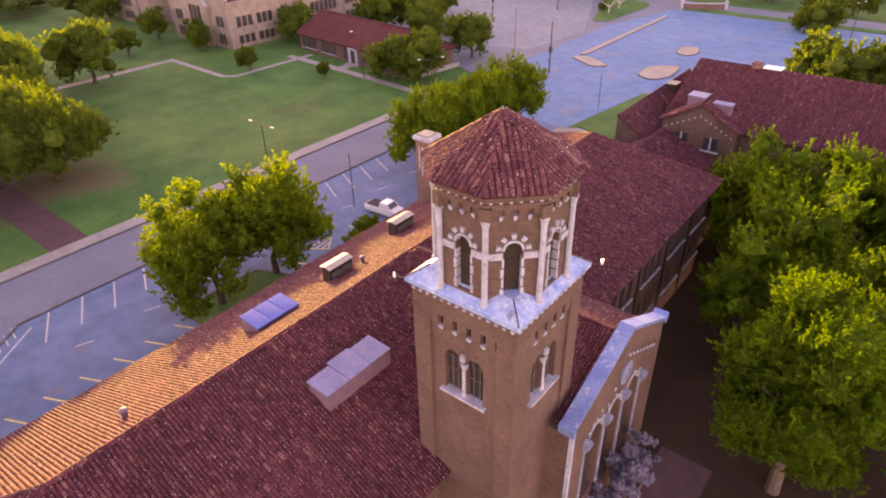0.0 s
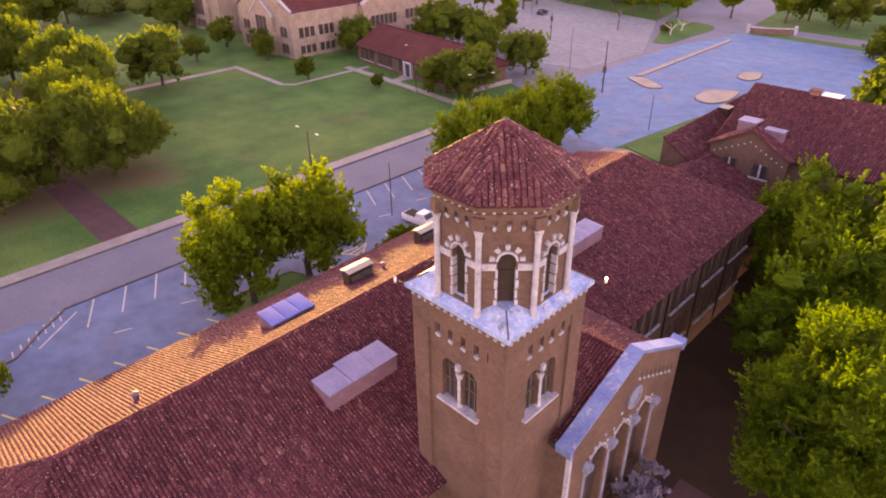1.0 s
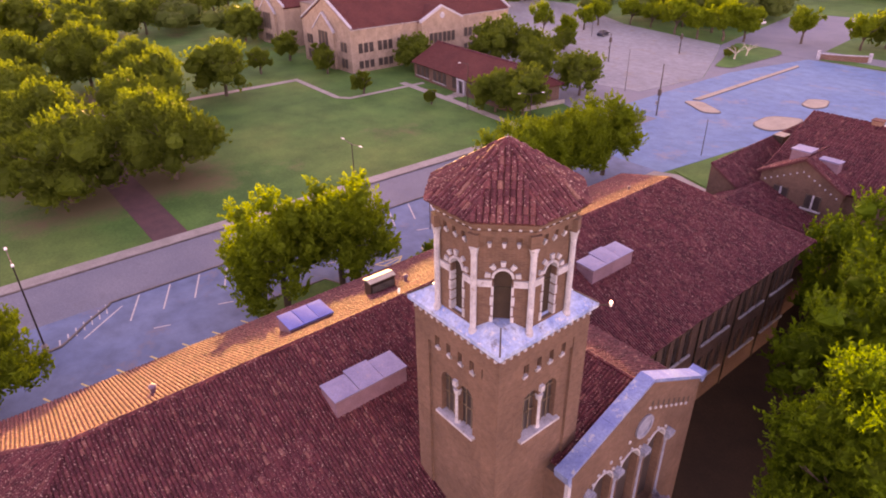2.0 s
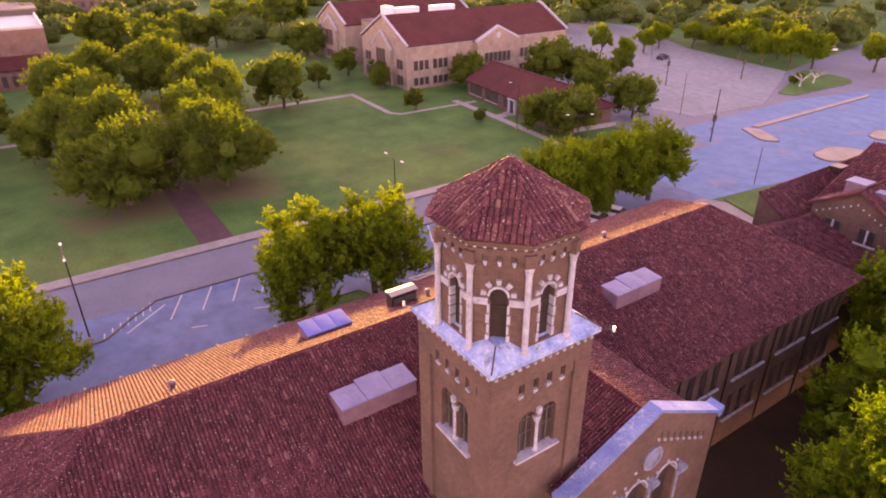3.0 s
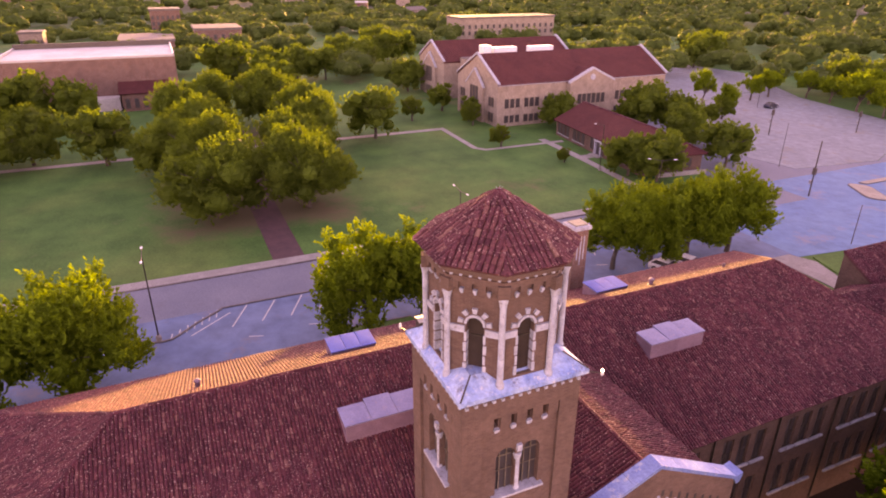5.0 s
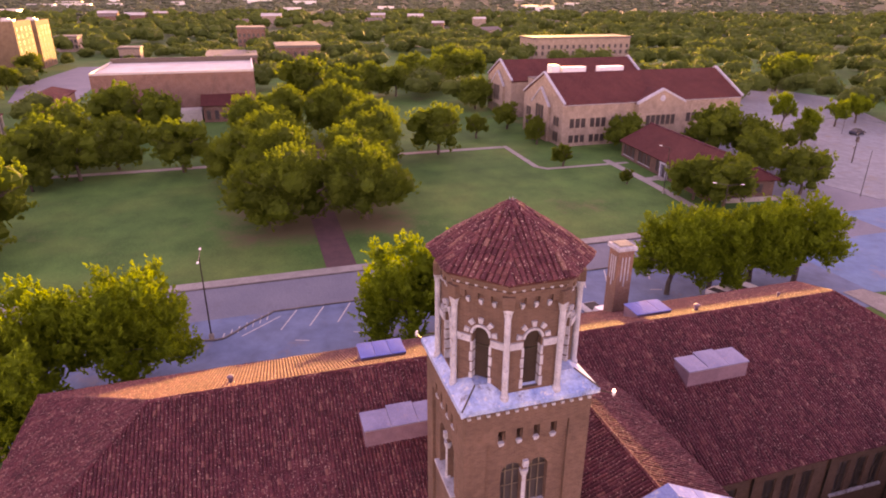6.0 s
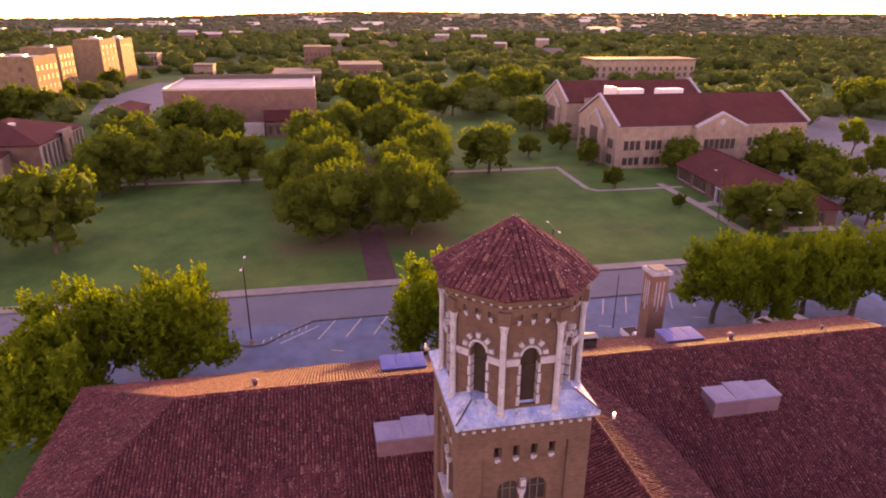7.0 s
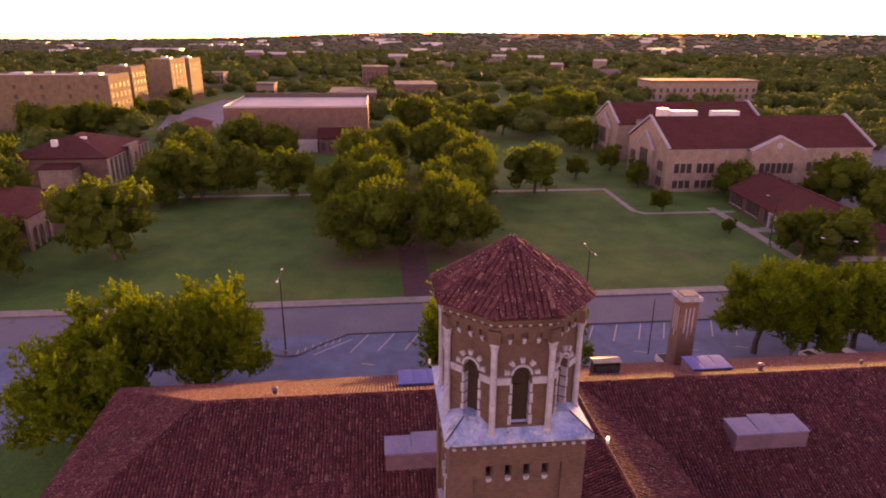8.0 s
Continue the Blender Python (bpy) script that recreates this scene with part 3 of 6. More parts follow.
kerbed_island("median_nose", [(-57.8, 111.9), (-50.8, 107.6), (-48.2, 110.0), (-55.0, 114.2)], 1.6, M["island"], "tan paved nose of the median", "median")
kerbed_island("median", [(-57.0, 114.0), (-55.7, 114.6), (-55.8, 156.0), (-56.8, 157.6)], 0.5, M["island"], "tan paved median between lot and street", "median")
kerbed_island("lot_island", [(-42.4, 108.6), (-42.6, 114.6), (-37.4, 117.6), (-36.6, 109.8), (-38.4, 106.2), (-41.0, 106.6)], 2.2, M["island"], "tan paved island in the north lot", "traffic island")
kerbed_island("small_island", [(-42.0, 125.4), (-42.9, 130.6), (-39.6, 132.6), (-38.0, 127.2), (-39.4, 124.2)], 1.6, M["island"], "small tan island in the north lot", "traffic island")
kerbed_island("palm_island", [(-68.9, 142.4), (-71.6, 150.8), (-79.7, 172.5), (-66.9, 170.8), (-64.4, 166.5), (-65.2, 143.4)], 2.5, M["grass"], "grassy island with pale-barked shrubs", "planting island")
flat("north_grass", [(-56, 166.5), (40, 160.8), (40, 164), (-55, 170)], M["grass"], "green verge beyond the north lot", "verge", 0.15)


def kerb_line(name, pts, label, w=0.22, top=0.17):
    s = Shape()
    for (xa, ya), (xb, yb) in zip(pts, pts[1:]):
        L = math.hypot(xb - xa, yb - ya)
        s.turned_box(((xa + xb) / 2, (ya + yb) / 2, top / 2 - 0.1), (xb - xa, yb - ya), (L + 0.06, w, top + 0.2), 0.03)
    return structure(name, s, M["kerb"], label, "kerb")


kerb_line("kerb_lawn", [(-62.6, y) for y in range(-200, 93, 12)], "dark kerb along the far side of the street")
island_curve = [(-50.9, 2.0), (-50.35, 2.5), (-50.0, 3.2), (-49.85, 4.0), (-49.95, 4.8), (-50.45, 5.4), (-51.3, 6.3), (-52.5, 7.5), (-53.4, 8.7), (-54.0, 9.5), (-54.5, 9.9)]
kerb_line("kerb_street", island_curve + [(-54.55, y) for y in range(14, 79, 8)], "dark kerb between the street and the parking stalls")
kerb_line("kerb_island", [(-45.1, 19.6), (-44.9, 27.7), (-41.4, 29.2), (-39.0, 27.5)], "pale kerb round a planting island", 0.16, 0.2)

stripes = Shape()
yellow = Shape()
for k in range(21):
    y = 12.45 + 2.95 * k
    stripes.turned_box((-52.2, y - 0.98, 0.037), (4.1, -1.95), (4.5, 0.15, 0.012))
    if k % 2 == 0:
        stripes.turned_box((-47.4, y, 0.037), (0.35, 1), (1.4, 0.13, 0.012))
for k in range(7):
    stripes.turned_box((-53.6 + 0.52 * k, 9.3 - 0.75 * k, 0.037), (1, -0.15), (1.7 - 0.07 * k, 0.12, 0.012))
stripes.turned_box((-51.6, 8.6, 0.037), (3.6, -4.4), (5.2, 0.15, 0.012))
for y in (2.4, 5.05, 7.7, 10.35, 13.0, 15.65, 18.3, 30.6):
    yellow.turned_box((-42.2, y + 0.65, 0.037), (2.8, 1.3), (3.3, 0.15, 0.012))
for a, b in (((-44.2, 33.2), (-43.9, 36.4)), ((-43.9, 36.4), (-42.3, 34.6)), ((-42.3, 34.6), (-44.2, 33.2)), ((-43.4, 33.8), (-43.7, 36.0)), ((-42.9, 34.2), (-43.2, 35.7)), ((-44.0, 39.2), (-41.4, 38.2))):
    yellow.turned_box(((a[0] + b[0]) / 2, (a[1] + b[1]) / 2, 0.037), (b[0] - a[0], b[1] - a[1]), (math.dist(a, b), 0.12, 0.012))
structure("stall_lines_white", stripes, M["paint"], "worn white parking stall lines on asphalt", "road marking")
structure("stall_lines_yellow", yellow, M["paint_yellow"], "worn yellow stall lines and hatching on asphalt", "road marking")


# ---- the main hall ----
RX, RZ, RY0, RY1 = -22.4, 12.0, 3.05, 50.1
EZ, EXE, EXW, EYS, EYN = 7.3, -12.3, -32.4, -5.7, 57.6
hall = thing("campus_hall", (RX, 27, -3.2), "long tan brick campus hall with a weathered red tile roof", "building")


def hall_windows(face_def, rows, parent, mat_frame, glass_depth=0.22):
    """Windows with frame, mullion, sill and panes; rows of (middle, width, sill, head, lights)."""
    for uc, w, sill, head, lights in rows:
        us = [(uc - w / 2, uc - w / 2 + 0.07), (uc + w / 2 - 0.07, uc + w / 2)]
        us += [(uc - w / 2 + w * k / lights - 0.03, uc - w / 2 + w * k / lights + 0.03) for k in range(1, lights)]
        mid = (sill + head) / 2
        fr = bars(face_def, us, [(sill, sill + 0.07), (mid - 0.03, mid + 0.03), (head - 0.07, head)], 0.1, 0.2)
        win = part("window", fr, mat_frame, parent)
        part("pane", face_def.block(Shape(), uc - w / 2 + 0.02, uc + w / 2 - 0.02, sill + 0.02, head - 0.02, 0.14, 0.16), M["glass"], win)
        part("sill", face_def.block(Shape(), uc - w / 2 - 0.2, uc + w / 2 + 0.2, sill - 0.16, sill, -0.16, 0.2), M["stone"], win, "pale stone sill")


east = Face((-13.2, 0, 0), (0, 1, 0), (-1, 0, 0))
bays = [c + d for c in (33.05, 38.75, 44.45, 50.1, 55.3) for d in (-1.42, 0.0, 1.42) if 32.0 < c + d]
upper = [(y, 0.88, 3.25, 5.7, 2) for y in bays]
lower = [(y, 0.88, -0.65, 1.7, 2) for y in bays]
east_wall = Shape()
holes = [(u, w, s, h, "flat") for u, w, s, h, _ in upper]
pierced_wall(east_wall, east, 31.6, 57.3, 2.6, 7.1, holes, 0.0, 0.4)
pierced_wall(east_wall, east, 31.6, 57.3, -3.4, 2.6, [(u, w, s, h, "flat") for u, w, s, h, _ in lower], 0.0, 0.4)
east.block(east_wall, -5.0, 31.6, -3.4, 7.1, 0.0, 0.4)
part("wall", east_wall, M["brick"], hall)
for nm, args in (("wall", (-31.6, -5.0, -3.4, -31.2, 57.3, 7.1)), ("wall", (-31.2, -5.0, -3.4, -13.6, -4.6, 7.1)), ("wall", (-31.2, 56.9, -3.4, -13.6, 57.3, 7.1))):
    part(nm, Shape().box(*args), M["brick"], hall)
hall_windows(east, upper, hall, M["frame_dark"])
hall_windows(east, lower, hall, M["frame_dark"])
for y in (35.9, 41.6, 47.25, 52.7):
    part("downpipe", Shape().tube((-13.1, y, -3.2), (-13.1, y, 6.9), 0.07, n=8), M["bronze"], hall, "dark metal downpipe")
part("dark_interior", Shape().box(-31.0, 30, -3.2, -13.95, 56.2, 6.9), M["dark"], hall, "near-black block for the shade behind the windows")
part("eave_board", Shape().box(-12.75, -5.5, 6.92, -12.6, 57.4, 7.1).box(-13.2, -5.5, 7.0, -12.75, 57.4, 7.06), M["frame_dark"], hall)

SE, NE, NW, SW = (EXE, EYS, EZ), (EXE, EYN, EZ), (EXW, EYN, EZ), (EXW, EYS, EZ)
RS, RN = (RX, RY0, RZ), (RX, RY1, RZ)
m_east, single_cells, _ = tiled_slope(hall, [SE, NE, RN, RS], seed=11, keep=lambda p: 6.5 < p.y < 12.2 and -20.4 < p.x < -14.6)
tiled_slope(hall, [NW, SW, RS, RN], seed=12)
tiled_slope(hall, [SW, SE, RS], seed=13)
tiled_slope(hall, [NE, NW, RN], seed=14)
ridge = Shape()
hip_line(ridge, Vector(RS), Vector(RN), 0.15)
for corner, top in ((SE, RS), (SW, RS), (NE, RN), (NW, RN)):
    hip_line(ridge, Vector(corner), Vector(top), 0.14)
part("ridge_tiles", ridge, M["tile"], hall, "overlapping ridge tiles", kind="stuff")

# ---- the entrance wing with its gable ----
GX, GY, GPZ = -7.55, 25.48, 13.05
GL, GR, GSL, GSR = 5.6, 5.05, 0.42, 0.5
wing = thing("entrance_wing", (-10, GY, -3.2), "tan brick entrance wing with a white-coped gable and clay tile roof", "building wing")
gable = Face((GX, GY, 0), (0, 1, 0), (-1, 0, 0))
arches = [(-3.0, 1.6, 3.2, 7.95, "round"), (-0.8, 1.6, 3.2, 7.95, "round"), (1.45, 1.6, 3.2, 7.95, "round")]
front = Shape()
pierced_wall(front, gable, -GL, GR, -3.4, lambda u: GPZ - 0.25 - (GSR if u > 0 else GSL) * abs(u), arches, 0.0, 0.62)
part("gable_wall", front, M["brick"], wing)
part("wall", Shape().box(-16.5, GY + GR - 0.5, -3.4, GX - 0.62, GY + GR - 0.1, 8.9), M["brick"], wing)
part("wall", Shape().box(-10.5, GY - GL, -3.4, GX - 0.62, GY - GL + 0.4, 9.9), M["brick"], wing)
for sgn, GHALF, GS in ((-1, GL, GSL), (1, GR, GSR)):
    a1 = sgn * (GHALF + 0.1)
    n = 4
    for k in range(n):
        u0, u1 = a1 * k / n, a1 * (k + 1) / n - sgn * 0.012
        pts = [(u0, GPZ - GS * abs(u0)), (u1, GPZ - GS * abs(u1)), (u1, GPZ - GS * abs(u1) - 0.2), (u0, GPZ - GS * abs(u0) - 0.2)]
        part("coping_stone", gable.plate(Shape(), pts if sgn > 0 else pts[::-1], -0.1, 0.7), M["coping"], wing, "white stone coping with the sky's blue painted in")
    z = GPZ - GS * GHALF
    s = Shape()
    if sgn > 0:
        gable.plate(s, [(a1 - 0.3, z - 0.02), (a1 + 0.24, z + 0.14), (a1 + 0.24, z - 0.1), (a1 + 0.12, z - 0.4), (a1 - 0.05, z - 0.5)], -0.12, 0.72)
    else:
        gable.plate(s, [(a1 + 0.05, z + 0.02), (a1 + 0.05, z - 0.8), (a1 - 0.12, z - 0.6), (a1 - 0.2, z - 0.22), (a1 - 0.2, z - 0.08)], -0.12, 0.72)
    part("kneeler", s, M["coping"], wing, "white stone kneeler with the sky's blue painted in")
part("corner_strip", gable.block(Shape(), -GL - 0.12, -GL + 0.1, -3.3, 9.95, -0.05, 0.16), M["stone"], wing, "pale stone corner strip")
for uc, w, sill, spring, _ in arches:
    ring = Shape()
    inner, outer = arc(uc, spring, w / 2 - 0.02, 0, 180, 12), arc(uc, spring, w / 2 + 0.07, 0, 180, 12)
    for k in range(12):
        gable.plate(ring, [inner[k], outer[k], outer[k + 1], inner[k + 1]], -0.06, 0.3)
    part("arch_ring", ring, M["stone"], wing, "thin white stone arch")
    for ang in (40, 90, 140):
        c = (uc + (w / 2 + 0.2) * math.cos(radians(ang)), spring + (w / 2 + 0.2) * math.sin(radians(ang)))
        part("keystone", gable.block(Shape(), c[0] - 0.07, c[0] + 0.07, c[1] - 0.07, c[1] + 0.07, -0.07, 0.1), M["stone"], wing, "small white stone block")
    part("pane", gable.block(Shape(), uc - w / 2, uc + w / 2, sill, spring + w / 2, 0.45, 0.5), M["glass"], wing, "dark arched window glass")
for u, top in ((-4.1, 7.95), (-1.9, 7.95), (0.32, 7.95), (2.55, 7.75)):
    cs = Shape().lathe(*gable.at(u, 0, 0.02)[:2], [(0.17, 3.2), (0.17, 3.4), (0.105, 3.5), (0.095, top - 0.5), (0.13, top - 0.4), (0.17, top - 0.2), (0.22, top)], 12)
    part("column", cs, M["marble"], wing, "slender grey marble column")
    cap_s = Shape()
    for w, z0, z1, d in ((0.2, 0.0, 0.12, -0.3), (0.27, 0.12, 0.36, -0.34), (0.2, 0.36, 0.46, -0.28)):
        gable.block(cap_s, u - w, u + w, top + z0, top + z1, d, 0.1)
    gable.plate(cap_s, [(u - 0.14, top + 0.46), (u + 0.14, top + 0.46), (u, top + 0.64)], -0.22, 0.1)
    part("carved_block", cap_s, M["marble"], wing, "carved grey marble block over the column")
disc = Shape()
for r0, r1, d in ((0.0, 0.7, -0.05), (0.5, 0.7, -0.1)):
    inner, outer = arc(0.0, 9.98, max(r0, 0.01), 0, 360, 20), arc(0.0, 9.98, r1, 0, 360, 20)
    for k in range(20):
        gable.plate(disc, [inner[k], outer[k], outer[k + 1], inner[k + 1]], d, 0.05)
part("medallion", disc, M["marble"], wing, "round carved grey marble medallion")
for k in range(8):
    u = 0.2 + 0.53 * k
    z = GPZ - 1.85 - GSR * u
    part("corbel", gable.block(Shape(), u - 0.06, u + 0.06, z - 0.1, z + 0.02, -0.08, 0.05), M["stone"], wing, "small stone corbel")
    # Flush near-black block paints the shade of a recess not modelled.
    part("slot", gable.block(Shape(), u + 0.17, u + 0.33, z - 0.1, z + 0.28, -0.004, 0.05), M["dark"], wing, "flush near-black block painting a shaded gap")
for u, z in ((-1.1, 9.6), (-2.5, 9.2), (-1.7, 8.95), (-3.4, 8.95)):
    part("stone_stud", gable.block(Shape(), u - 0.07, u + 0.07, z - 0.07, z + 0.07, -0.06, 0.05), M["stone"], wing, "small white stone stud")
WR = GPZ - 0.78
wz, wzr = WR - GSL * (GL - 0.3), WR - GSR * (GR - 0.3)
wa, wb = (GX - 0.64, GY - GL + 0.3, wz), (GX - 0.64, GY + GR - 0.3, wzr)
def valley_x(z):
    """Where a height of the wing's roof meets the main slope."""
    return RX + (RZ - z) * (EXE - RX) / (RZ - EZ)


wp, wq = (GX - 0.64, GY, WR), (RX + 0.5, GY, WR)
north_top, south_top = (RX, GY + (WR - RZ) / GSR, RZ), (RX, GY - (WR - RZ) / GSL, RZ)
wc, wd = (valley_x(wzr), GY + GR - 0.3, wzr), (valley_x(wz), GY - GL + 0.3, wz)
tiled_slope(wing, [wd, wa, wp, wq, south_top], seed=21)
tiled_slope(wing, [wb, wc, north_top, wq, wp], seed=22)
part("roof", Shape().slab([north_top, south_top, wq], 0.12), M["deck"], wing)
part("ridge_tiles", hip_line(Shape(), wq, wp, 0.15), M["tile"], wing, "overlapping ridge tiles", kind="stuff")

# ---- the bell tower ----
TX, TY = -11.45, 19.02
tower = thing("bell_tower", (TX, TY, -3.2), "square tan brick bell tower with octagonal lantern and tile cap", "tower")
H = 2.62
faces = []
for k in range(4):
    n = Vector((math.cos(math.pi / 2 * k), math.sin(math.pi / 2 * k), 0))
    faces.append(Face(Vector((TX, TY, 0)) + n * H, (-n.y, n.x, 0), -n))
for f in faces:
    s = Shape()
    pair = [(-0.57, 0.9, 12.95, 14.85, "round"), (0.57, 0.9, 12.95, 14.85, "round")]
    pierced_wall(s, f, -H + 0.4, H - 0.4, -3.3, 16.0, pair, 0.14, 0.5, 8)
    pierced_wall(s, f, -H + 0.4, H - 0.4, 16.0, 17.6, [(u, 0.2, 16.5, 17.0, "flat") for u in (-1.11, -0.37, 0.35, 1.07)], 0.14, 0.5, 8)
    part("shaft_wall", s, M["brick"], tower, "recessed tan brick wall panel")
    part("pilaster", f.block(Shape(), -H, -1.72, -3.3, 18.0, 0.0, 0.48), M["brick"], tower)
    part("pilaster", f.block(Shape(), 1.72, H - 0.48, -3.3, 18.0, 0.0, 0.48), M["brick"], tower)
    part("brick_frieze", f.block(Shape(), -1.72, 1.72, 17.05, 18.0, 0.0, 0.48), M["brick"], tower)
    for u in (-1.72, -0.96, -0.24, 0.48, 1.2):
        part("frieze_tooth", f.block(Shape(), u, u + 0.46, 16.55, 17.05, 0.0, 0.48), M["brick"], tower)
    for u in (-1.11, -0.37, 0.35, 1.07):
        c = Shape()
        f.plate(c, [(u - 0.1, 16.38), (u + 0.1, 16.38), (u + 0.12, 16.49), (u - 0.12, 16.49)], -0.01, 0.2)
        f.plate(c, [(u - 0.06, 16.28), (u + 0.06, 16.28), (u + 0.1, 16.38), (u - 0.1, 16.38)], 0.05, 0.2)
        part("corbel", c, M["stone"], tower, "small white stone corbel")
    part("window_sill", f.block(Shape(), -1.2, 1.2, 12.85, 12.965, -0.07, 0.41), M["stone"], tower, "white stone sill")
    cx, cy = f.at(0, 0, 0.2)[:2]
    part("window_column", Shape().lathe(cx, cy, [(0.15, 12.95), (0.15, 13.06), (0.115, 13.12), (0.11, 14.5), (0.13, 14.55), (0.18, 14.75), (0.18, 14.85)], 12), M["stone"], tower, "white stone window column")
    part("keystone", f.block(Shape(), -0.11, 0.11, 15.05, 15.35, 0.0, 0.3), M["stone"], tower, "white stone boss over the window column")
    lead = Shape()
    for uc in (-0.57, 0.57):
        for du in (-0.17, 0.15):
            f.block(lead, uc + du - 0.02, uc + du + 0.02, 12.95, 15.2, 0.34, 0.38)
        f.block(lead, uc - 0.44, uc + 0.44, 14.0, 14.04, 0.34, 0.38)
        f.block(lead, uc - 0.44, uc + 0.44, 14.74, 14.78, 0.34, 0.38)
    win = part("window_grille", lead, M["lead"], tower, "tan leaded window bars")
    part("pane", f.block(Shape(), -1.15, 1.15, 12.95, 15.27, 0.42, 0.45), M["glass"], win)
    for j in range(14):
        u = -2.47 + 0.38 * j
        part("dentil", f.block(Shape(), u - 0.065, u + 0.065, 17.89, 18.0, -0.1, 0.1), M["stone"], tower)
part("frieze", Shape().box(TX - 2.66, TY - 2.66, 18.0, TX + 2.66, TY + 2.66, 18.17), M["brick"], tower)
# the sloping white ledge
L0, L1 = 2.83, 2.05
led = Shape()
ring = [(TX - L0, TY - L0), (TX + L0, TY - L0), (TX + L0, TY + L0), (TX - L0, TY + L0)]
ring2 = [(TX - L1, TY - L1), (TX + L1, TY - L1), (TX + L1, TY + L1), (TX - L1, TY + L1)]
led.add([(*p, 18.17) for p in ring] + [(*p, 18.37) for p in ring] + [(*p, 18.92) for p in ring2],
        [(3, 2, 1, 0)] + [(k, (k + 1) % 4, 4 + (k + 1) % 4, 4 + k) for k in range(4)] + [(4 + k, 4 + (k + 1) % 4, 8 + (k + 1) % 4, 8 + k) for k in range(4)] + [(8, 9, 10, 11)])
part("ledge", led, M["ledge"], tower, "sloping stained white ledge with the sky's blue painted in")
for sx, sy in ((-1, -1), (1, -1), (1, 1), (-1, 1)):
    part("ledge_seam", Shape().tube((TX + sx * L0 * 0.99, TY + sy * L0 * 0.99, 18.40), (TX + sx * L1, TY + sy * L1, 18.95), 0.035, 0.03, 6), M["bronze"], tower, "dark metal seam on the ledge corner")
# the lantern
AP, ROUT = 2.46, 2.78
for k in range(8):
    ang = radians(45 * k)
    n = Vector((math.cos(ang), math.sin(ang), 0))
    f = Face(Vector((TX, TY, 0)) + n * AP, (-n.y, n.x, 0), -n)
    hw = AP * math.tan(math.pi / 8)
    s = Shape()
    pierced_wall(s, f, -hw, hw, 18.4, 22.55, [(0, 0.68, 18.74, 20.88, "round")], 0.0, 0.36, 10)
    wall = part("lantern_wall", s, M["brick"], tower)
    part("band", f.block(Shape(), -hw, -0.4, 20.5, 20.78, -0.08, 0.02), M["stone"], wall, "white stone band")
    part("band", f.block(Shape(), 0.4, hw, 20.5, 20.78, -0.08, 0.02), M["stone"], wall, "white stone band")
    for sgn in (-1, 1):
        for j in range(4):
            w = 0.09 if j % 2 else 0.13
            z0 = 18.75 + 0.45 * j
            part("quoin", f.block(Shape(), min(sgn * 0.33, sgn * (0.33 + w)), max(sgn * 0.33, sgn * (0.33 + w)), z0 + 0.02, z0 + 0.4, -0.035, 0.34), M["stone"], wall, "white stone jamb block")
    # Panel added to close the arch and keep it dark.
    dr = f.plate(Shape(), [(-0.34, 18.745), (0.34, 18.745)] + arc(0, 20.88, 0.34, 0, 180, 8), 0.24, 0.3)
    door = part("shutter", dr, M["door_wood"], wall, "wooden shutter with the arch's shade in its colour")
    part("rail", f.block(Shape(), -0.33, 0.33, 20.3, 20.35, 0.2, 0.24), M["bronze"], door)
    inner, outer = arc(0, 20.88, 0.33, 0, 180, 12), arc(0, 20.88, 0.42, 0, 180, 12)
    r = Shape()
    for j in range(12):
        f.plate(r, [inner[j], outer[j], outer[j + 1], inner[j + 1]], -0.07, 0.33)
    part("arch_ring", r, M["stone"], wall, "white stone arch ring")
    for a in (8, 49, 90, 131, 172):
        c, sn = math.cos(radians(a)), math.sin(radians(a))
        pts = [(c * r1 - sn * w, 20.92 + sn * r1 + c * w) for r1, w in ((0.46, -0.07), (0.66, -0.1), (0.66, 0.1), (0.46, 0.07))]
        part("voussoir", f.plate(Shape(), pts, -0.1, 0.05), M["stone"], wall, "projecting white stone voussoir")
    for u in (-0.52, 0.0, 0.52):
        c = Shape()
        f.plate(c, [(u - 0.055, 22.24), (u + 0.055, 22.24), (u + 0.075, 22.36), (u - 0.075, 22.36)], -0.15, 0.05)
        f.plate(c, [(u - 0.035, 22.15), (u + 0.035, 22.15), (u + 0.055, 22.24), (u - 0.055, 22.24)], -0.09, 0.05)
        part("corbel", c, M["stone"], wall, "small white stone corbel")
    arcade = Shape()
    f.block(arcade, -hw - 0.06, hw + 0.06, 22.62, 22.86, -0.16, 0.3)
    for u in (-0.78, -0.26, 0.26, 0.78):
        f.block(arcade, u - 0.14, u + 0.14, 22.36, 22.64, -0.14, 0.05)
    f.block(arcade, -hw - 0.1, hw + 0.1, 23.0, 23.16, -0.26, 0.3)
    f.block(arcade, -hw - 0.14, hw + 0.14, 23.16, 23.3, -0.36, 0.3)
    part("cornice", arcade, M["brick"], wall, "corbelled brick cornice")
    for j in range(6):
        u = -0.9 + 0.36 * j
        part("dentil", f.block(Shape(), u - 0.05, u + 0.05, 22.88, 22.98, -0.18, -0.02), M["stone"], wall)
    part("frieze", f.block(Shape(), -hw - 0.03, hw + 0.03, 22.84, 23.02, -0.1, 0.3), M["brick"], wall)
    a2 = radians(45 * k + 22.5)
    px, py = TX + ROUT * math.cos(a2), TY + ROUT * math.sin(a2)
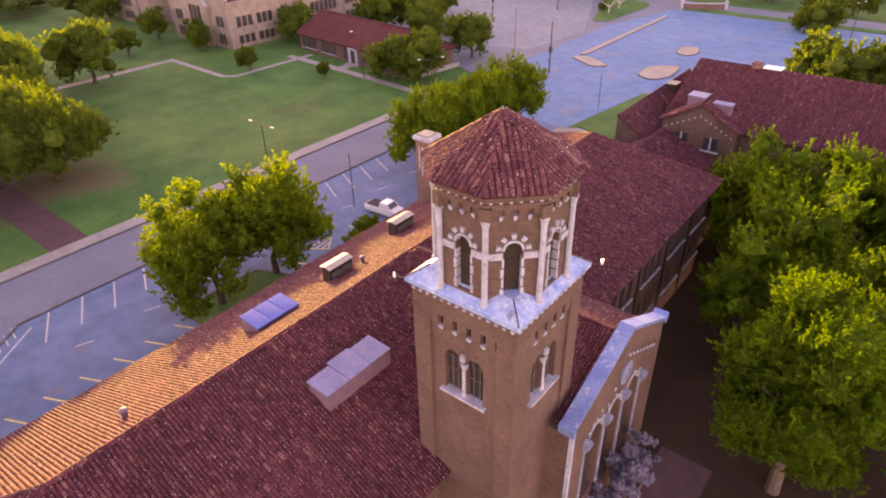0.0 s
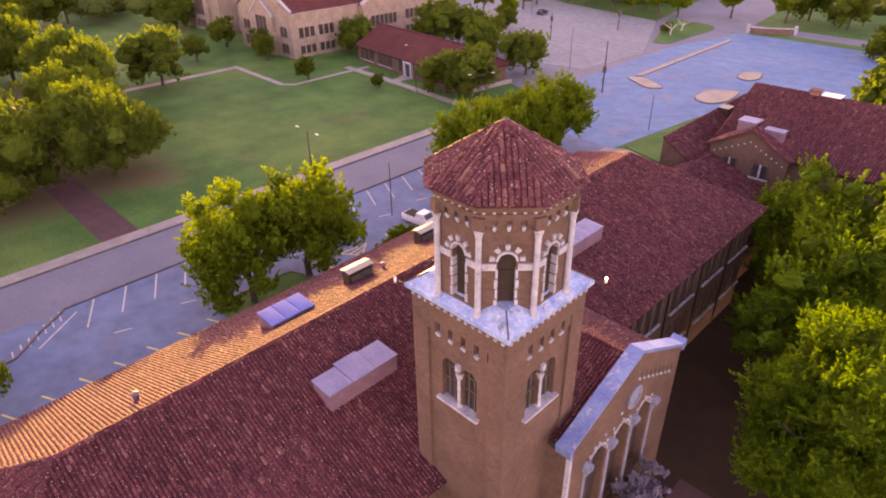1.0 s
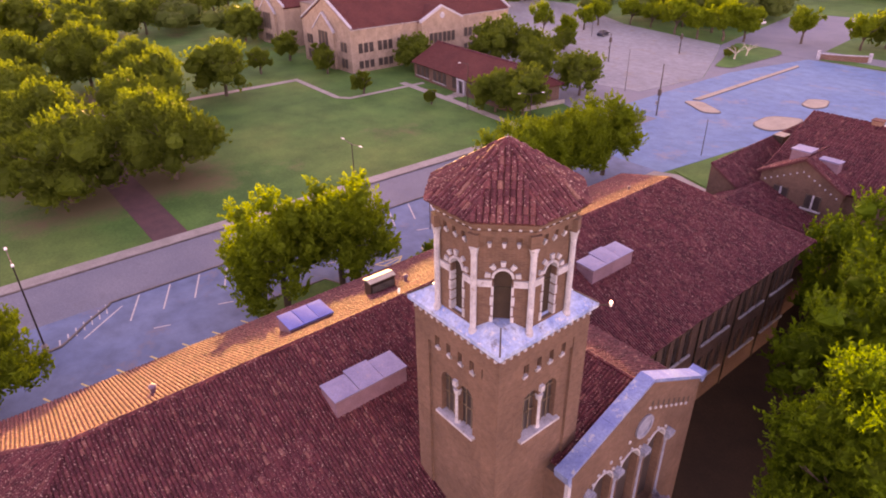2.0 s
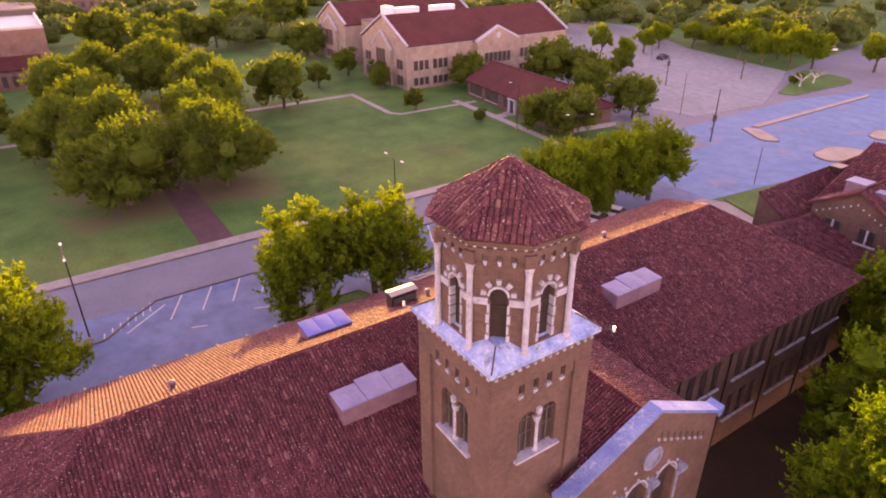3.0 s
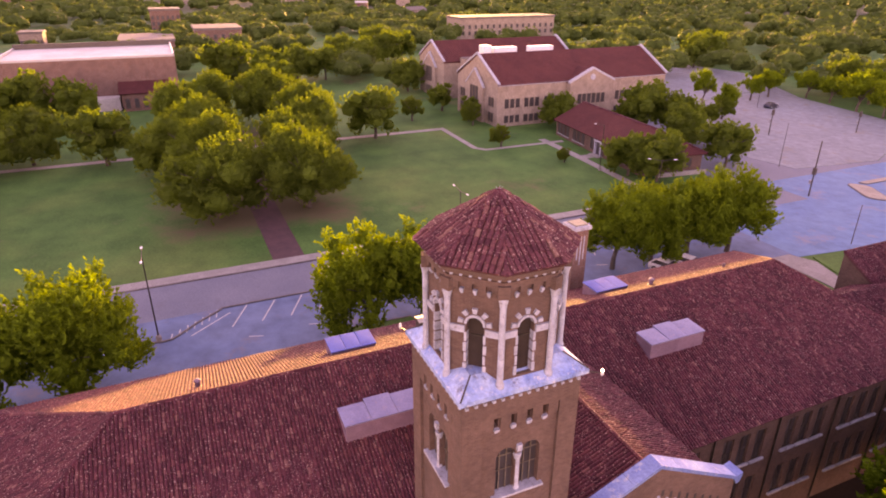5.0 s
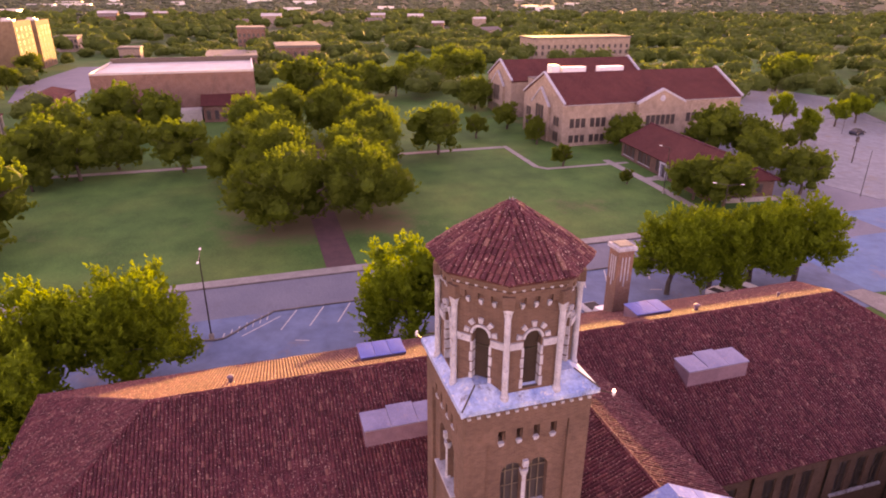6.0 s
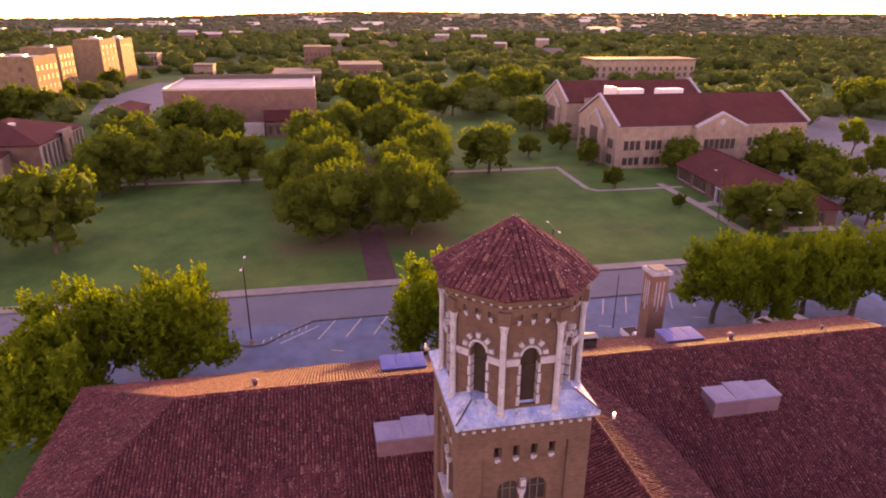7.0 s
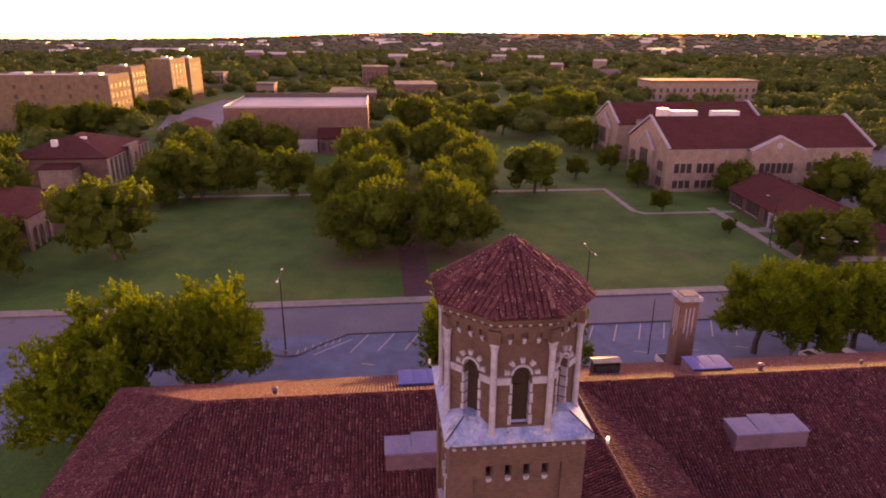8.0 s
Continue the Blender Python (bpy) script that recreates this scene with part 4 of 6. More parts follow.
    col = Shape().lathe(px, py, [(0.17, 18.45), (0.17, 18.62), (0.135, 18.68), (0.125, 18.74), (0.118, 21.88), (0.14, 21.92), (0.135, 21.98), (0.175, 22.14), (0.19, 22.18), (0.19, 22.26)], 14)
    part("column", col, M["stone"], tower, "white stone corner column with capital")
    blk = Shape().turned_box((px - 0.06 * math.cos(a2), py - 0.06 * math.sin(a2), 22.5), (-math.sin(a2), math.cos(a2)), (0.44, 0.44, 0.5))
    part("corner_block", blk, M["brick"], tower)
part("lantern_floor", Shape().lathe(TX, TY, [(2.2, 18.6), (2.2, 18.98)], 8), M["concrete"], tower)
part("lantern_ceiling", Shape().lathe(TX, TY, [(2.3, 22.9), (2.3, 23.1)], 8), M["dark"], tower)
# the cap
CR, CZ, CT = 3.2, 23.34, 25.36
apex = Vector((TX, TY, CT))
corners = [Vector((TX + CR * math.cos(radians(22.5 + 45 * k)), TY + CR * math.sin(radians(22.5 + 45 * k)), CZ)) for k in range(8)]
for k in range(8):
    part("cap_deck", Shape().slab([corners[k - 1], corners[k], apex], 0.12), M["deck"], tower, "dark bed under the cap's tiles")
hips = Shape()
for c in corners:
    hip_line(hips, c, apex, 0.075, 0.36)
part("hip_tiles", hips, M["tile"], tower, "overlapping hip tiles", kind="stuff")
spikes = Shape()
for k in range(5):
    a = 2 * math.pi * k / 5
    spikes.tube((TX + 0.12 * math.cos(a), TY + 0.12 * math.sin(a), CT + 0.05), (TX + 0.13 * math.cos(a), TY + 0.13 * math.sin(a), CT + 0.1), 0.012, 0.008, 5)
spikes.lathe(TX, TY, [(0.13, CT - 0.05), (0.08, CT + 0.04), (0.03, CT + 0.06)], 8)
part("finial", spikes, M["stone"], tower, "small pale finial")


# ---- things on the roofs ----
def roof_z(x, y):
    """Height of the main hall's roof over a point."""
    s = (RZ - EZ) / (EXE - RX)
    return RZ - s * abs(x - RX)


def pillow(xs, ys, zs, rise, n=6):
    """A glazing panel that bellies up a little, with a skirt round its rim."""
    v, f = [], []
    for i in range(n + 1):
        for j in range(n + 1):
            a, b = i / n, j / n
            v.append((xs[0] + (xs[1] - xs[0]) * a, ys[0] + (ys[1] - ys[0]) * b, zs[0] + (zs[1] - zs[0]) * a + rise * (16 * a * (1 - a) * b * (1 - b)) ** 0.6))
    w = n + 1
    f = [(i * w + j, (i + 1) * w + j, (i + 1) * w + j + 1, i * w + j + 1) for i in range(n) for j in range(n)]
    rim = [j for j in range(n)] + [i * w + n for i in range(n)] + [n * w + n - j for j in range(n)] + [(n - i) * w for i in range(n)]
    k = len(v)
    v += [(v[r][0], v[r][1], v[r][2] - 0.06) for r in rim]
    f += [(rim[q], rim[(q + 1) % len(rim)], k + (q + 1) % len(rim), k + q) for q in range(len(rim))]
    return Shape().add(v, f)


def skylight(y0, y1, x_low, x_high, rise_low, rise_high, label, glazing="skylight"):
    """A long shed-like skylight: curb walls and a panelled lid."""
    sk = thing("skylight", ((x_low + x_high) / 2, (y0 + y1) / 2, roof_z((x_low + x_high) / 2, 0)), label, "skylight", "skylights on the main hall")
    zl, zh = roof_z(x_low, 0), roof_z(x_high, 0)
    tl, th = zl + rise_low, zh + rise_high
    v = [(x_low, y0, zl - 0.3), (x_low, y1, zl - 0.3), (x_high, y1, zh - 0.3), (x_high, y0, zh - 0.3),
         (x_low, y0, tl), (x_low, y1, tl), (x_high, y1, th), (x_high, y0, th)]
    part("curb", Shape().add(v, [(0, 3, 2, 1), (4, 5, 6, 7), (0, 1, 5, 4), (1, 2, 6, 5), (2, 3, 7, 6), (3, 0, 4, 7)]), M["curb_metal"], sk, "dull pink metal curb")
    n = 3
    over = 0.06 * (1 if x_low > x_high else -1)
    up = -over * 2.6
    for k, (back, lift) in enumerate(((0.0, 0.0), (up, 0.07), (up * 0.35, 0.02)) if glazing == "skylight" else ((0.0, 0.0), (0.0, 0.0), (0.0, 0.0))):
        a, b = y0 - 0.05 + (y1 - y0 + 0.1) * k / n, y0 - 0.05 + (y1 - y0 + 0.1) * (k + 1) / n - 0.025
        part("panel", pillow((x_low + over, x_high - over + back), (a, b), (tl + 0.07, th + 0.07 + lift), 0.03 if glazing == "skylight" else 0.008), M[glazing], sk, "glazed lid panel")
    part("rim", Shape().slab([(x_low + over * 0.5, y0 - 0.03, tl + 0.02), (x_low + over * 0.5, y1 + 0.03, tl + 0.02), (x_high - over * 0.5, y1 + 0.03, th + 0.02), (x_high - over * 0.5, y0 - 0.03, th + 0.02)], 0.05), M["steel"], sk)
    return sk


skylight(14.0, 18.4, -17.85, -19.3, 1.12, 0.52, "long boxed skylight with pale lavender panels on the shaded tiles")
skylight(34.1, 38.5, -17.75, -19.2, 1.12, 0.52, "long boxed skylight with pale lavender panels on the shaded tiles")
skylight(15.0, 17.85, -26.2, -24.6, 1.05, 0.25, "low skylight with the sky's reflection painted blue on its panels", "blue_panel")
skylight(35.0, 37.8, -26.5, -24.8, 1.05, 0.25, "low skylight with the sky's reflection painted blue on its panels", "blue_panel")


def roof_ventilator(x, y, yaw=0.0):
    z = roof_z(x, y)
    v = thing("roof_ventilator", (x, y, z), "dark boxed roof ventilator with a cream metal lid", "ventilator", "ventilators on the main hall")
    v.rotation_euler = (0, 0, radians(yaw))
    part("body", Shape().box(-0.36, -0.95, -0.7, 0.40, 0.95, 1.0, 0.03), M["bronze"], v, "dark louvred body", True)
    for k in range(5):
        part("louvre", Shape().slab([(0.39, -0.85, 0.2 + 0.14 * k), (0.39, 0.85, 0.2 + 0.14 * k), (0.47, 0.85, 0.12 + 0.14 * k), (0.47, -0.85, 0.12 + 0.14 * k)], 0.02), M["bronze"], v, "", True)
    part("lid", Shape().slab([(-0.46, -1.02, 1.06), (0.04, -1.02, 1.2), (0.04, 1.02, 1.2), (-0.46, 1.02, 1.06)], 0.06).slab([(0.04, -1.02, 1.2), (0.48, -1.02, 1.08), (0.48, 1.02, 1.08), (0.04, 1.02, 1.2)], 0.06), M["cream_metal"], v, "cream metal lid", True)


roof_ventilator(-26.0, 22.2)
roof_ventilator(-27.4, 29.8)


def vent_pipe(x, y, h, r):
    z = roof_z(x, y)
    v = thing("vent_pipe", (x, y, z), "short dull metal vent pipe standing in the roof tiles", "vent pipe", "vent pipes on the main hall")
    part("pipe", Shape().lathe(0, 0, [(r * 1.5, -0.15), (r * 1.4, 0.06), (r, 0.1), (r, h)], 10), M["curb_metal"], v, "", True)
    part("cowl", Shape().lathe(0, 0, [(r * 1.3, h), (r * 1.5, h + 0.06), (r * 1.1, h + 0.14), (r * 0.4, h + 0.18)], 10), M["curb_metal"], v, "dull metal cowl", True)


vent_pipe(-24.4, 7.2, 0.4, 0.15)
vent_pipe(-23.9, 39.2, 0.45, 0.16)
vent_pipe(-25.4, 23.9, 0.4, 0.13)
vent_pipe(-24.2, 46.8, 0.3, 0.09)

chimney = thing("chimney", (-30.9, 37.2, 7.5), "square brick chimney with pale stone cap and slotted sides", "chimney")
CX, CY, CW, CTOP = -30.95, 37.25, 0.68, 13.7
part("flue", Shape().box(CX - CW, CY - CW, 6.5, CX + CW, CY + CW, CTOP, 0.03), M["brick_red"], chimney)
for f in (Face((CX + CW, CY, 0), (0, 1, 0), (-1, 0, 0)), Face((CX, CY - CW, 0), (1, 0, 0), (0, 1, 0)), Face((CX - CW, CY, 0), (0, 1, 0), (1, 0, 0))):
    for u in (-0.3, 0.0, 0.3):
        part("slot_strip", f.block(Shape(), u - 0.045, u + 0.045, CTOP - (2.6 if u else 3.1), CTOP - 0.55, -0.05, 0.02), M["stone"], chimney, "pale stone strip")
part("cap", Shape().box(CX - 0.84, CY - 0.84, CTOP, CX + 0.84, CY + 0.84, CTOP + 0.34, 0.04), M["stone"], chimney, "pale stone cap")
part("cap_lid", Shape().box(CX - 0.6, CY - 0.6, CTOP + 0.34, CX + 0.6, CY + 0.6, CTOP + 0.46, 0.03), M["island"], chimney, "tan mortar lid")


def floodlight(x, y, z, away, lit):
    v = thing("floodlight", (x, y, z), "small floodlight on a bracket at the tower ledge", "floodlight", "floodlights on the tower")
    d = Vector((*away, 0)).normalized()
    part("arm", Shape().tube((0, 0, 0), tuple(d * 0.55), 0.025, n=6), M["bronze"], v, "", True)
    p = d * 0.62
    part("housing", Shape().lathe(p.x, p.y, [(0.03, -0.1), (0.06, -0.05), (0.065, 0.05), (0.04, 0.1)], 10), M["white_metal"], v, "pale housing", True)
    part("lens", Shape().lathe(p.x, p.y, [(0.05, 0.1), (0.06, 0.15), (0.03, 0.19)], 10), M["lamp"] if lit else M["white_metal"], v, "lit lamp glass" if lit else "", True)


floodlight(TX + 2.75, TY + 2.75, 18.25, (0.7, 0.9), True)
floodlight(TX - 2.75, TY - 2.75, 18.25, (-0.9, -0.2), False)
floodlight(TX - 2.75, TY + 2.75, 18.2, (-0.9, 0.6), True)


# ---- lamps, poles, vehicles ----
def street_lamp(name, x, y, h, arm, yaw, label, sides=(-1, 1)):
    v = thing(name, (x, y, 0.1), label, "street lamp", "street lamps")
    v.rotation_euler = (0, 0, radians(yaw))
    part("base", Shape().lathe(0, 0, [(0.26, -0.2), (0.26, 0.45), (0.18, 0.6)], 12), M["concrete"], v, "round concrete footing", True)
    part("pole", Shape().tube((0, 0, 0.4), (0, 0, h), 0.085, 0.055, 10), M["bronze"], v, "", True)
    for sgn in sides:
        a = part("arm", Shape().tube((0, 0, h - 0.15), (sgn * arm * 0.8, 0, h + 0.12), 0.045, 0.035, 8), M["bronze"], v, "", True)
        part("lamp_head", Shape().box(sgn * arm - 0.24, -0.1, h + 0.08, sgn * arm + 0.24, 0.1, h + 0.16, 0.03), M["white_metal"], a, "pale lamp head", True)
    return v


street_lamp("street_lamp", -50.2, 3.7, 9.0, 1.75, 0, "tall dark double-armed street lamp on a kerbed island")
street_lamp("street_lamp", -55.6, 38.3, 9.0, 1.9, 0, "tall dark double-armed street lamp by the stalls")
street_lamp("street_lamp", -61.8, 74.6, 7.1, 1.9, 60, "tall dark double-armed street lamp before the low hall")
street_lamp("street_lamp", -80.6, 78.0, 8.2, 1.5, 50, "single-armed street lamp with a pale head near the hall door", (-1,))


def plain_pole(x, y, h, box_at, label):
    v = thing("utility_pole", (x, y, 0.0), label, "pole", "poles round the north lot")
    part("pole", Shape().tube((0, 0, -0.3), (0, 0, h), 0.12 if box_at else 0.06, 0.08 if box_at else 0.04, 8), M["bronze"], v, "", True)
    if box_at:
        part("signal_box", Shape().box(-0.25, -0.2, box_at, 0.25, 0.2, box_at + 1.1, 0.03), M["frame_dark"], v, "dark signal housing", True)
        part("button_box", Shape().box(-0.45, -0.12, box_at - 1.6, -0.12, 0.12, box_at - 1.0, 0.02), M["steel"], v, "", True)


plain_pole(-55.5, 100.2, 9.0, 3.6, "dark signal pole with a signal housing at the junction")
plain_pole(-69.2, 109.8, 8.2, 0, "slim dark lamp pole beside the pale lot")
plain_pole(-82.0, 149.2, 5.0, 3.6, "pole with a small box in the pale lot")
plain_pole(-88.0, 128.9, 6.5, 4.5, "pole with a small box in the pale lot")
plain_pole(-111.6, 152.0, 6.0, 0, "slim pole at the edge of the pale lot")
plain_pole(-39.6, 88.0, 5.5, 0, "slim pole on the small lawn")
street_lamp("street_lamp", -16.6, 153.2, 7.5, 1.3, 70, "dark double-armed street lamp at the far lot edge")
plain_pole(-46.8, 42.6, 6.5, 0, "slim dark pole in the west lot")


def wheel(s_parent, x, y, r=0.36):
    t = part("tyre", Shape().tube((x, y - 0.12, r), (x, y + 0.12, r), r, n=16), M["rubber"], s_parent, "", True)
    part("rim", Shape().tube((x, y - 0.13, r), (x, y + 0.13, r), r * 0.6, n=12), M["steel"], t, "", True)


def car(name, x, y, yaw, paint, label, pickup=False):
    v = thing(name, (x, y, 0.04), label, "pickup truck" if pickup else "car")
    v.rotation_euler = (0, 0, radians(yaw))

    def loft(stations):
        s, n = Shape(), 6
        for px, w, z0, z1 in stations:
            s.v += [(px, -w, z0), (px, -w * 1.02, (z0 + z1) / 2), (px, -w * 0.93, z1), (px, w * 0.93, z1), (px, w * 1.02, (z0 + z1) / 2), (px, w, z0)]
        for j in range(len(stations) - 1):
            s.f += [(j * n + k, j * n + (k + 1) % n, (j + 1) * n + (k + 1) % n, (j + 1) * n + k) for k in range(n)]
        s.f += [tuple(range(n))[::-1], tuple(range((len(stations) - 1) * n, len(stations) * n))]
        return s

    if pickup:
        part("body", loft([(-2.75, 0.92, 0.45, 1.05), (-2.65, 0.98, 0.38, 1.12), (0.2, 0.98, 0.35, 1.14), (1.5, 0.97, 0.35, 1.16), (2.5, 0.92, 0.38, 1.05), (2.72, 0.8, 0.5, 0.85)]), paint, v, "", True)
        cab = part("cab", loft([(-0.35, 0.85, 1.12, 1.3), (-0.2, 0.80, 1.12, 1.82), (0.9, 0.78, 1.12, 1.85), (1.6, 0.86, 1.12, 1.2)]), paint, v, "", True)
        part("window", Shape().box(-0.32, -0.68, 1.25, -0.24, 0.68, 1.7), M["glass"], cab, "", True)
        part("windscreen", Shape().slab([(1.02, -0.68, 1.76), (1.02, 0.68, 1.76), (1.52, 0.74, 1.28), (1.52, -0.74, 1.28)], 0.04), M["glass"], cab, "", True)
        part("load_bed", Shape().box(-2.52, -0.84, 1.02, -0.42, 0.84, 1.17), M["rubber"], v, "black load bed", True)
        ax = (-1.75, 1.75)
    else:
        part("body", loft([(-2.2, 0.75, 0.45, 0.85), (-2.05, 0.86, 0.3, 0.95), (0.0, 0.9, 0.25, 0.95), (1.5, 0.88, 0.28, 0.9), (2.2, 0.78, 0.4, 0.7)]), paint, v, "", True)
        cab = part("cabin", loft([(-1.9, 0.74, 0.9, 1.0), (-1.3, 0.68, 0.9, 1.42), (0.2, 0.68, 0.9, 1.45), (1.05, 0.76, 0.88, 0.98)]), M["glass"], v, "dark glazed cabin", True)
        part("roof", Shape().box(-1.3, -0.62, 1.41, 0.2, 0.62, 1.48, 0.03), paint, cab, "", True)
        ax = (-1.3, 1.35)
    for a in ax:
        for b in (-0.82, 0.82):
            wheel(v, a, b)
    for b in (-0.6, 0.6):
        part("headlight", Shape().box(ax[1] + 0.72, b - 0.14, 0.68, ax[1] + 0.84, b + 0.14, 0.82, 0.02), M["white_metal"], v, "", True)
    return v


car("pickup_truck", -42.8, 43.5, 4, M["car_white"], "white pickup truck with a black load bed parked in the lot", True).scale = (0.86, 0.86, 0.86)
car("car", -42.5, 59.6, 20, M["car_white"], "white car parked under the lot trees")
car("car", -42.2, 62.9, 20, M["car_white"], "white car parked under the lot trees")
car("car", -110.2, 155.4, 98, M["car_dark"], "dark blue car parked on the pale lot")
car("car", -90.2, 205.8, 150, M["car_white"], "white car on the street beyond the pale lot")
car("car", -236, -40, 75, M["car_dark"], "dark car on the road beside the gymnasium")


# ---- trees ----
def crown_mesh(name, seed, rad, height, leaves, size, mat, lobes=16, shoot=0.15, lump=(0.12, 0.30), spread=(0.42, 0.92), dense=0.66):
    """A crown of lobes, each covered with leaf sprays, uneven at its edge and open in places."""
    rng = np.random.default_rng(seed)
    cent, rr = [], []
    for k in range(lobes):
        a, e = rng.uniform(0, 2 * math.pi), rng.uniform(-0.75, 1.0)
        d = rng.uniform(*spread)
        cent.append((rad * d * math.cos(a) * math.sqrt(max(0.05, 1 - e * e * 0.8)), rad * d * math.sin(a) * math.sqrt(max(0.05, 1 - e * e * 0.8)), height * 0.5 * d * e * 1.1))
        rr.append(rng.uniform(*lump) * rad)
    cent.append((0, 0, 0)); rr.append(rad * 0.55)
    cent, rr = np.array(cent), np.array(rr)
    # leafy shoots that stand up from the lobes, over a darker inner mass
    per = 11
    shoots = int(leaves * 0.8 / per)
    inner = leaves - shoots * per
    pick = rng.choice(len(rr), shoots, p=rr ** 2 / (rr ** 2).sum())
    out = rng.normal(size=(shoots, 3))
    out[:, 2] += 0.3
    out /= np.linalg.norm(out, axis=1)[:, None]
    foot = cent[pick] + out * (rr[pick] * rng.uniform(0.7, 1.0, shoots))[:, None] * np.array([1, 1, 0.86])
    way = out * 0.7 + np.array([0, 0, 0.75]) + rng.normal(scale=0.3, size=(shoots, 3))
    way /= np.linalg.norm(way, axis=1)[:, None]
    reach = rng.uniform(0.6, 1.35, shoots) * shoot * rad
    along = np.tile(np.linspace(-0.15, 1.0, per), shoots)
    own = np.repeat(np.arange(shoots), per)
    p1 = foot[own] + way[own] * (reach[own] * along)[:, None] + rng.normal(scale=0.3, size=(shoots * per, 3)) * size * (1.15 - 0.6 * along)[:, None]
    t1 = way[own] * 0.7 + rng.normal(scale=0.6, size=(shoots * per, 3))
    pick = rng.choice(len(rr), inner, p=rr ** 2 / (rr ** 2).sum())
    dirs = rng.normal(size=(inner, 3))
    dirs /= np.linalg.norm(dirs, axis=1)[:, None]
    p2 = cent[pick] + dirs * (rr[pick] * rng.uniform(0.3, 0.85, inner))[:, None]
    p, t = np.concatenate([p1, p2]), np.concatenate([t1, np.cross(dirs, rng.normal(size=(inner, 3)))])
    leaves = len(p)
    t /= np.linalg.norm(t, axis=1)[:, None]
    b = np.cross(t, rng.normal(size=(leaves, 3)))
    b /= np.linalg.norm(b, axis=1)[:, None]
    nrm = np.cross(t, b)
    sz = size * rng.uniform(0.6, 1.25, leaves)[:, None]
    sz[shoots * per:] *= 1.5
    droop = nrm * sz * 0.2
    verts = np.stack([p - t * sz * 0.66, p - b * sz * 0.32 + droop, p + t * sz * 0.66, p + b * sz * 0.32 + droop], 1).reshape(-1, 3)
    idx = np.arange(leaves)[:, None] * 4
    faces = np.concatenate([idx + np.array([[0, 1, 2]]), idx + np.array([[0, 2, 3]])]).tolist()
    # the dense inside of each lobe
    rings, around = 4, 7
    core = []
    for c, r in zip(cent, rr):
        k = len(verts) + len(core)
        for i in range(rings + 1):
            for j in range(around):
                e, a = math.pi * (i / rings - 0.5), 2 * math.pi * (j + 0.5 * (i % 2)) / around
                q = dense * r * rng.uniform(0.75, 1.1)
                core.append((c[0] + q * math.cos(e) * math.cos(a), c[1] + q * math.cos(e) * math.sin(a), c[2] + q * 0.86 * math.sin(e)))
        faces += [(k + i * around + j, k + i * around + (j + 1) % around, k + (i + 1) * around + (j + 1) % around, k + (i + 1) * around + j) for i in range(rings) for j in range(around)]
    me = bpy.data.meshes.new(name)
    me.from_pydata(verts.tolist() + core, [], faces)
    me.materials.append(mat)
    return me


def limbs(seed, h, rad):
    """A tapered trunk that forks into crooked limbs."""
    rng = random.Random(seed)
    s = Shape()
    p, r = Vector((0, 0, -0.3)), 0.02 * h + 0.1
    fork = h * 0.26
    knee = Vector((rng.uniform(-0.1, 0.1), rng.uniform(-0.1, 0.1), fork * 0.55))
    top = Vector((rng.uniform(-0.25, 0.25), rng.uniform(-0.25, 0.25), fork))
    s.tube(p, p + Vector((0, 0, 0.45)), r * 1.5, r * 1.05, 9, False).tube(p + Vector((0, 0, 0.45)), knee, r * 1.05, r * 0.92, 9, False).tube(knee, top, r * 0.92, r * 0.8, 9, False)
    for k in range(6):
        a = 2 * math.pi * k / 6 + rng.uniform(-0.4, 0.4)
        out, up = rad * rng.uniform(0.35, 0.6), h * rng.uniform(0.22, 0.42)
        mid = top + Vector((math.cos(a) * out * 0.45, math.sin(a) * out * 0.45, up * 0.55))
        end = top + Vector((math.cos(a) * out, math.sin(a) * out, up))
        s.tube(top, mid, r * 0.5, r * 0.34, 7, False).tube(mid, end, r * 0.34, r * 0.12, 7, False)
        for j in range(2):
            b = a + rng.uniform(-0.9, 0.9)
            s.tube(mid.lerp(end, 0.3 + 0.3 * j), end + Vector((math.cos(b), math.sin(b), rng.uniform(0.1, 0.7))) * rad * 0.25, r * 0.18, r * 0.05, 6, False)
    return s


def tree_kind(name, seed, h, rad, leaves, size, mat, label, lobes=16, lift=0.56, deep=0.94, shoot=0.15, lump=(0.12, 0.30), spread=(0.42, 0.92), dense=0.66):
    """A tree of its own meshes, at the origin."""
    v = thing(name, (0, 0, 0), label, "tree")
    part("trunk", limbs(seed, h, rad), M["bark"], v, "grey-brown trunk and limbs", True)
    c = part("crown", crown_mesh("crown", seed, rad, h * deep, leaves, size, mat, lobes, shoot, lump, spread, dense), None, v, "", True)
    c.location = (0, 0, h * lift)
    return v


def plant(kind, x, y, scale, yaw, label="", stretch=1.0):
    z = ground_height(x, y)
    ob = copy_thing(kind, pose(x, y, z, 0, 0, yaw))
    ob.scale = (scale, scale, scale * stretch)
    if label:
        ob["label"] = label
    return ob


near_a = tree_kind("lot_tree", 101, 11.0, 5.6, 17800, 0.3, M["leaf"], "leafy green shade tree in the parking lot", 44, 0.53, 0.94, 0.12, (0.14, 0.33), (0.4, 0.86), 0.5)
near_c = tree_kind("courtyard_tree", 102, 17.4, 5.0, 52000, 0.235, M["leaf_bright"], "tall dense green tree in the shaded courtyard", 110, 0.475, 0.87)
near_b = tree_kind("courtyard_tree", 106, 13.0, 5.6, 14000, 0.3, M["leaf_bright"], "full-crowned green tree in the shaded courtyard", 60, 0.55)
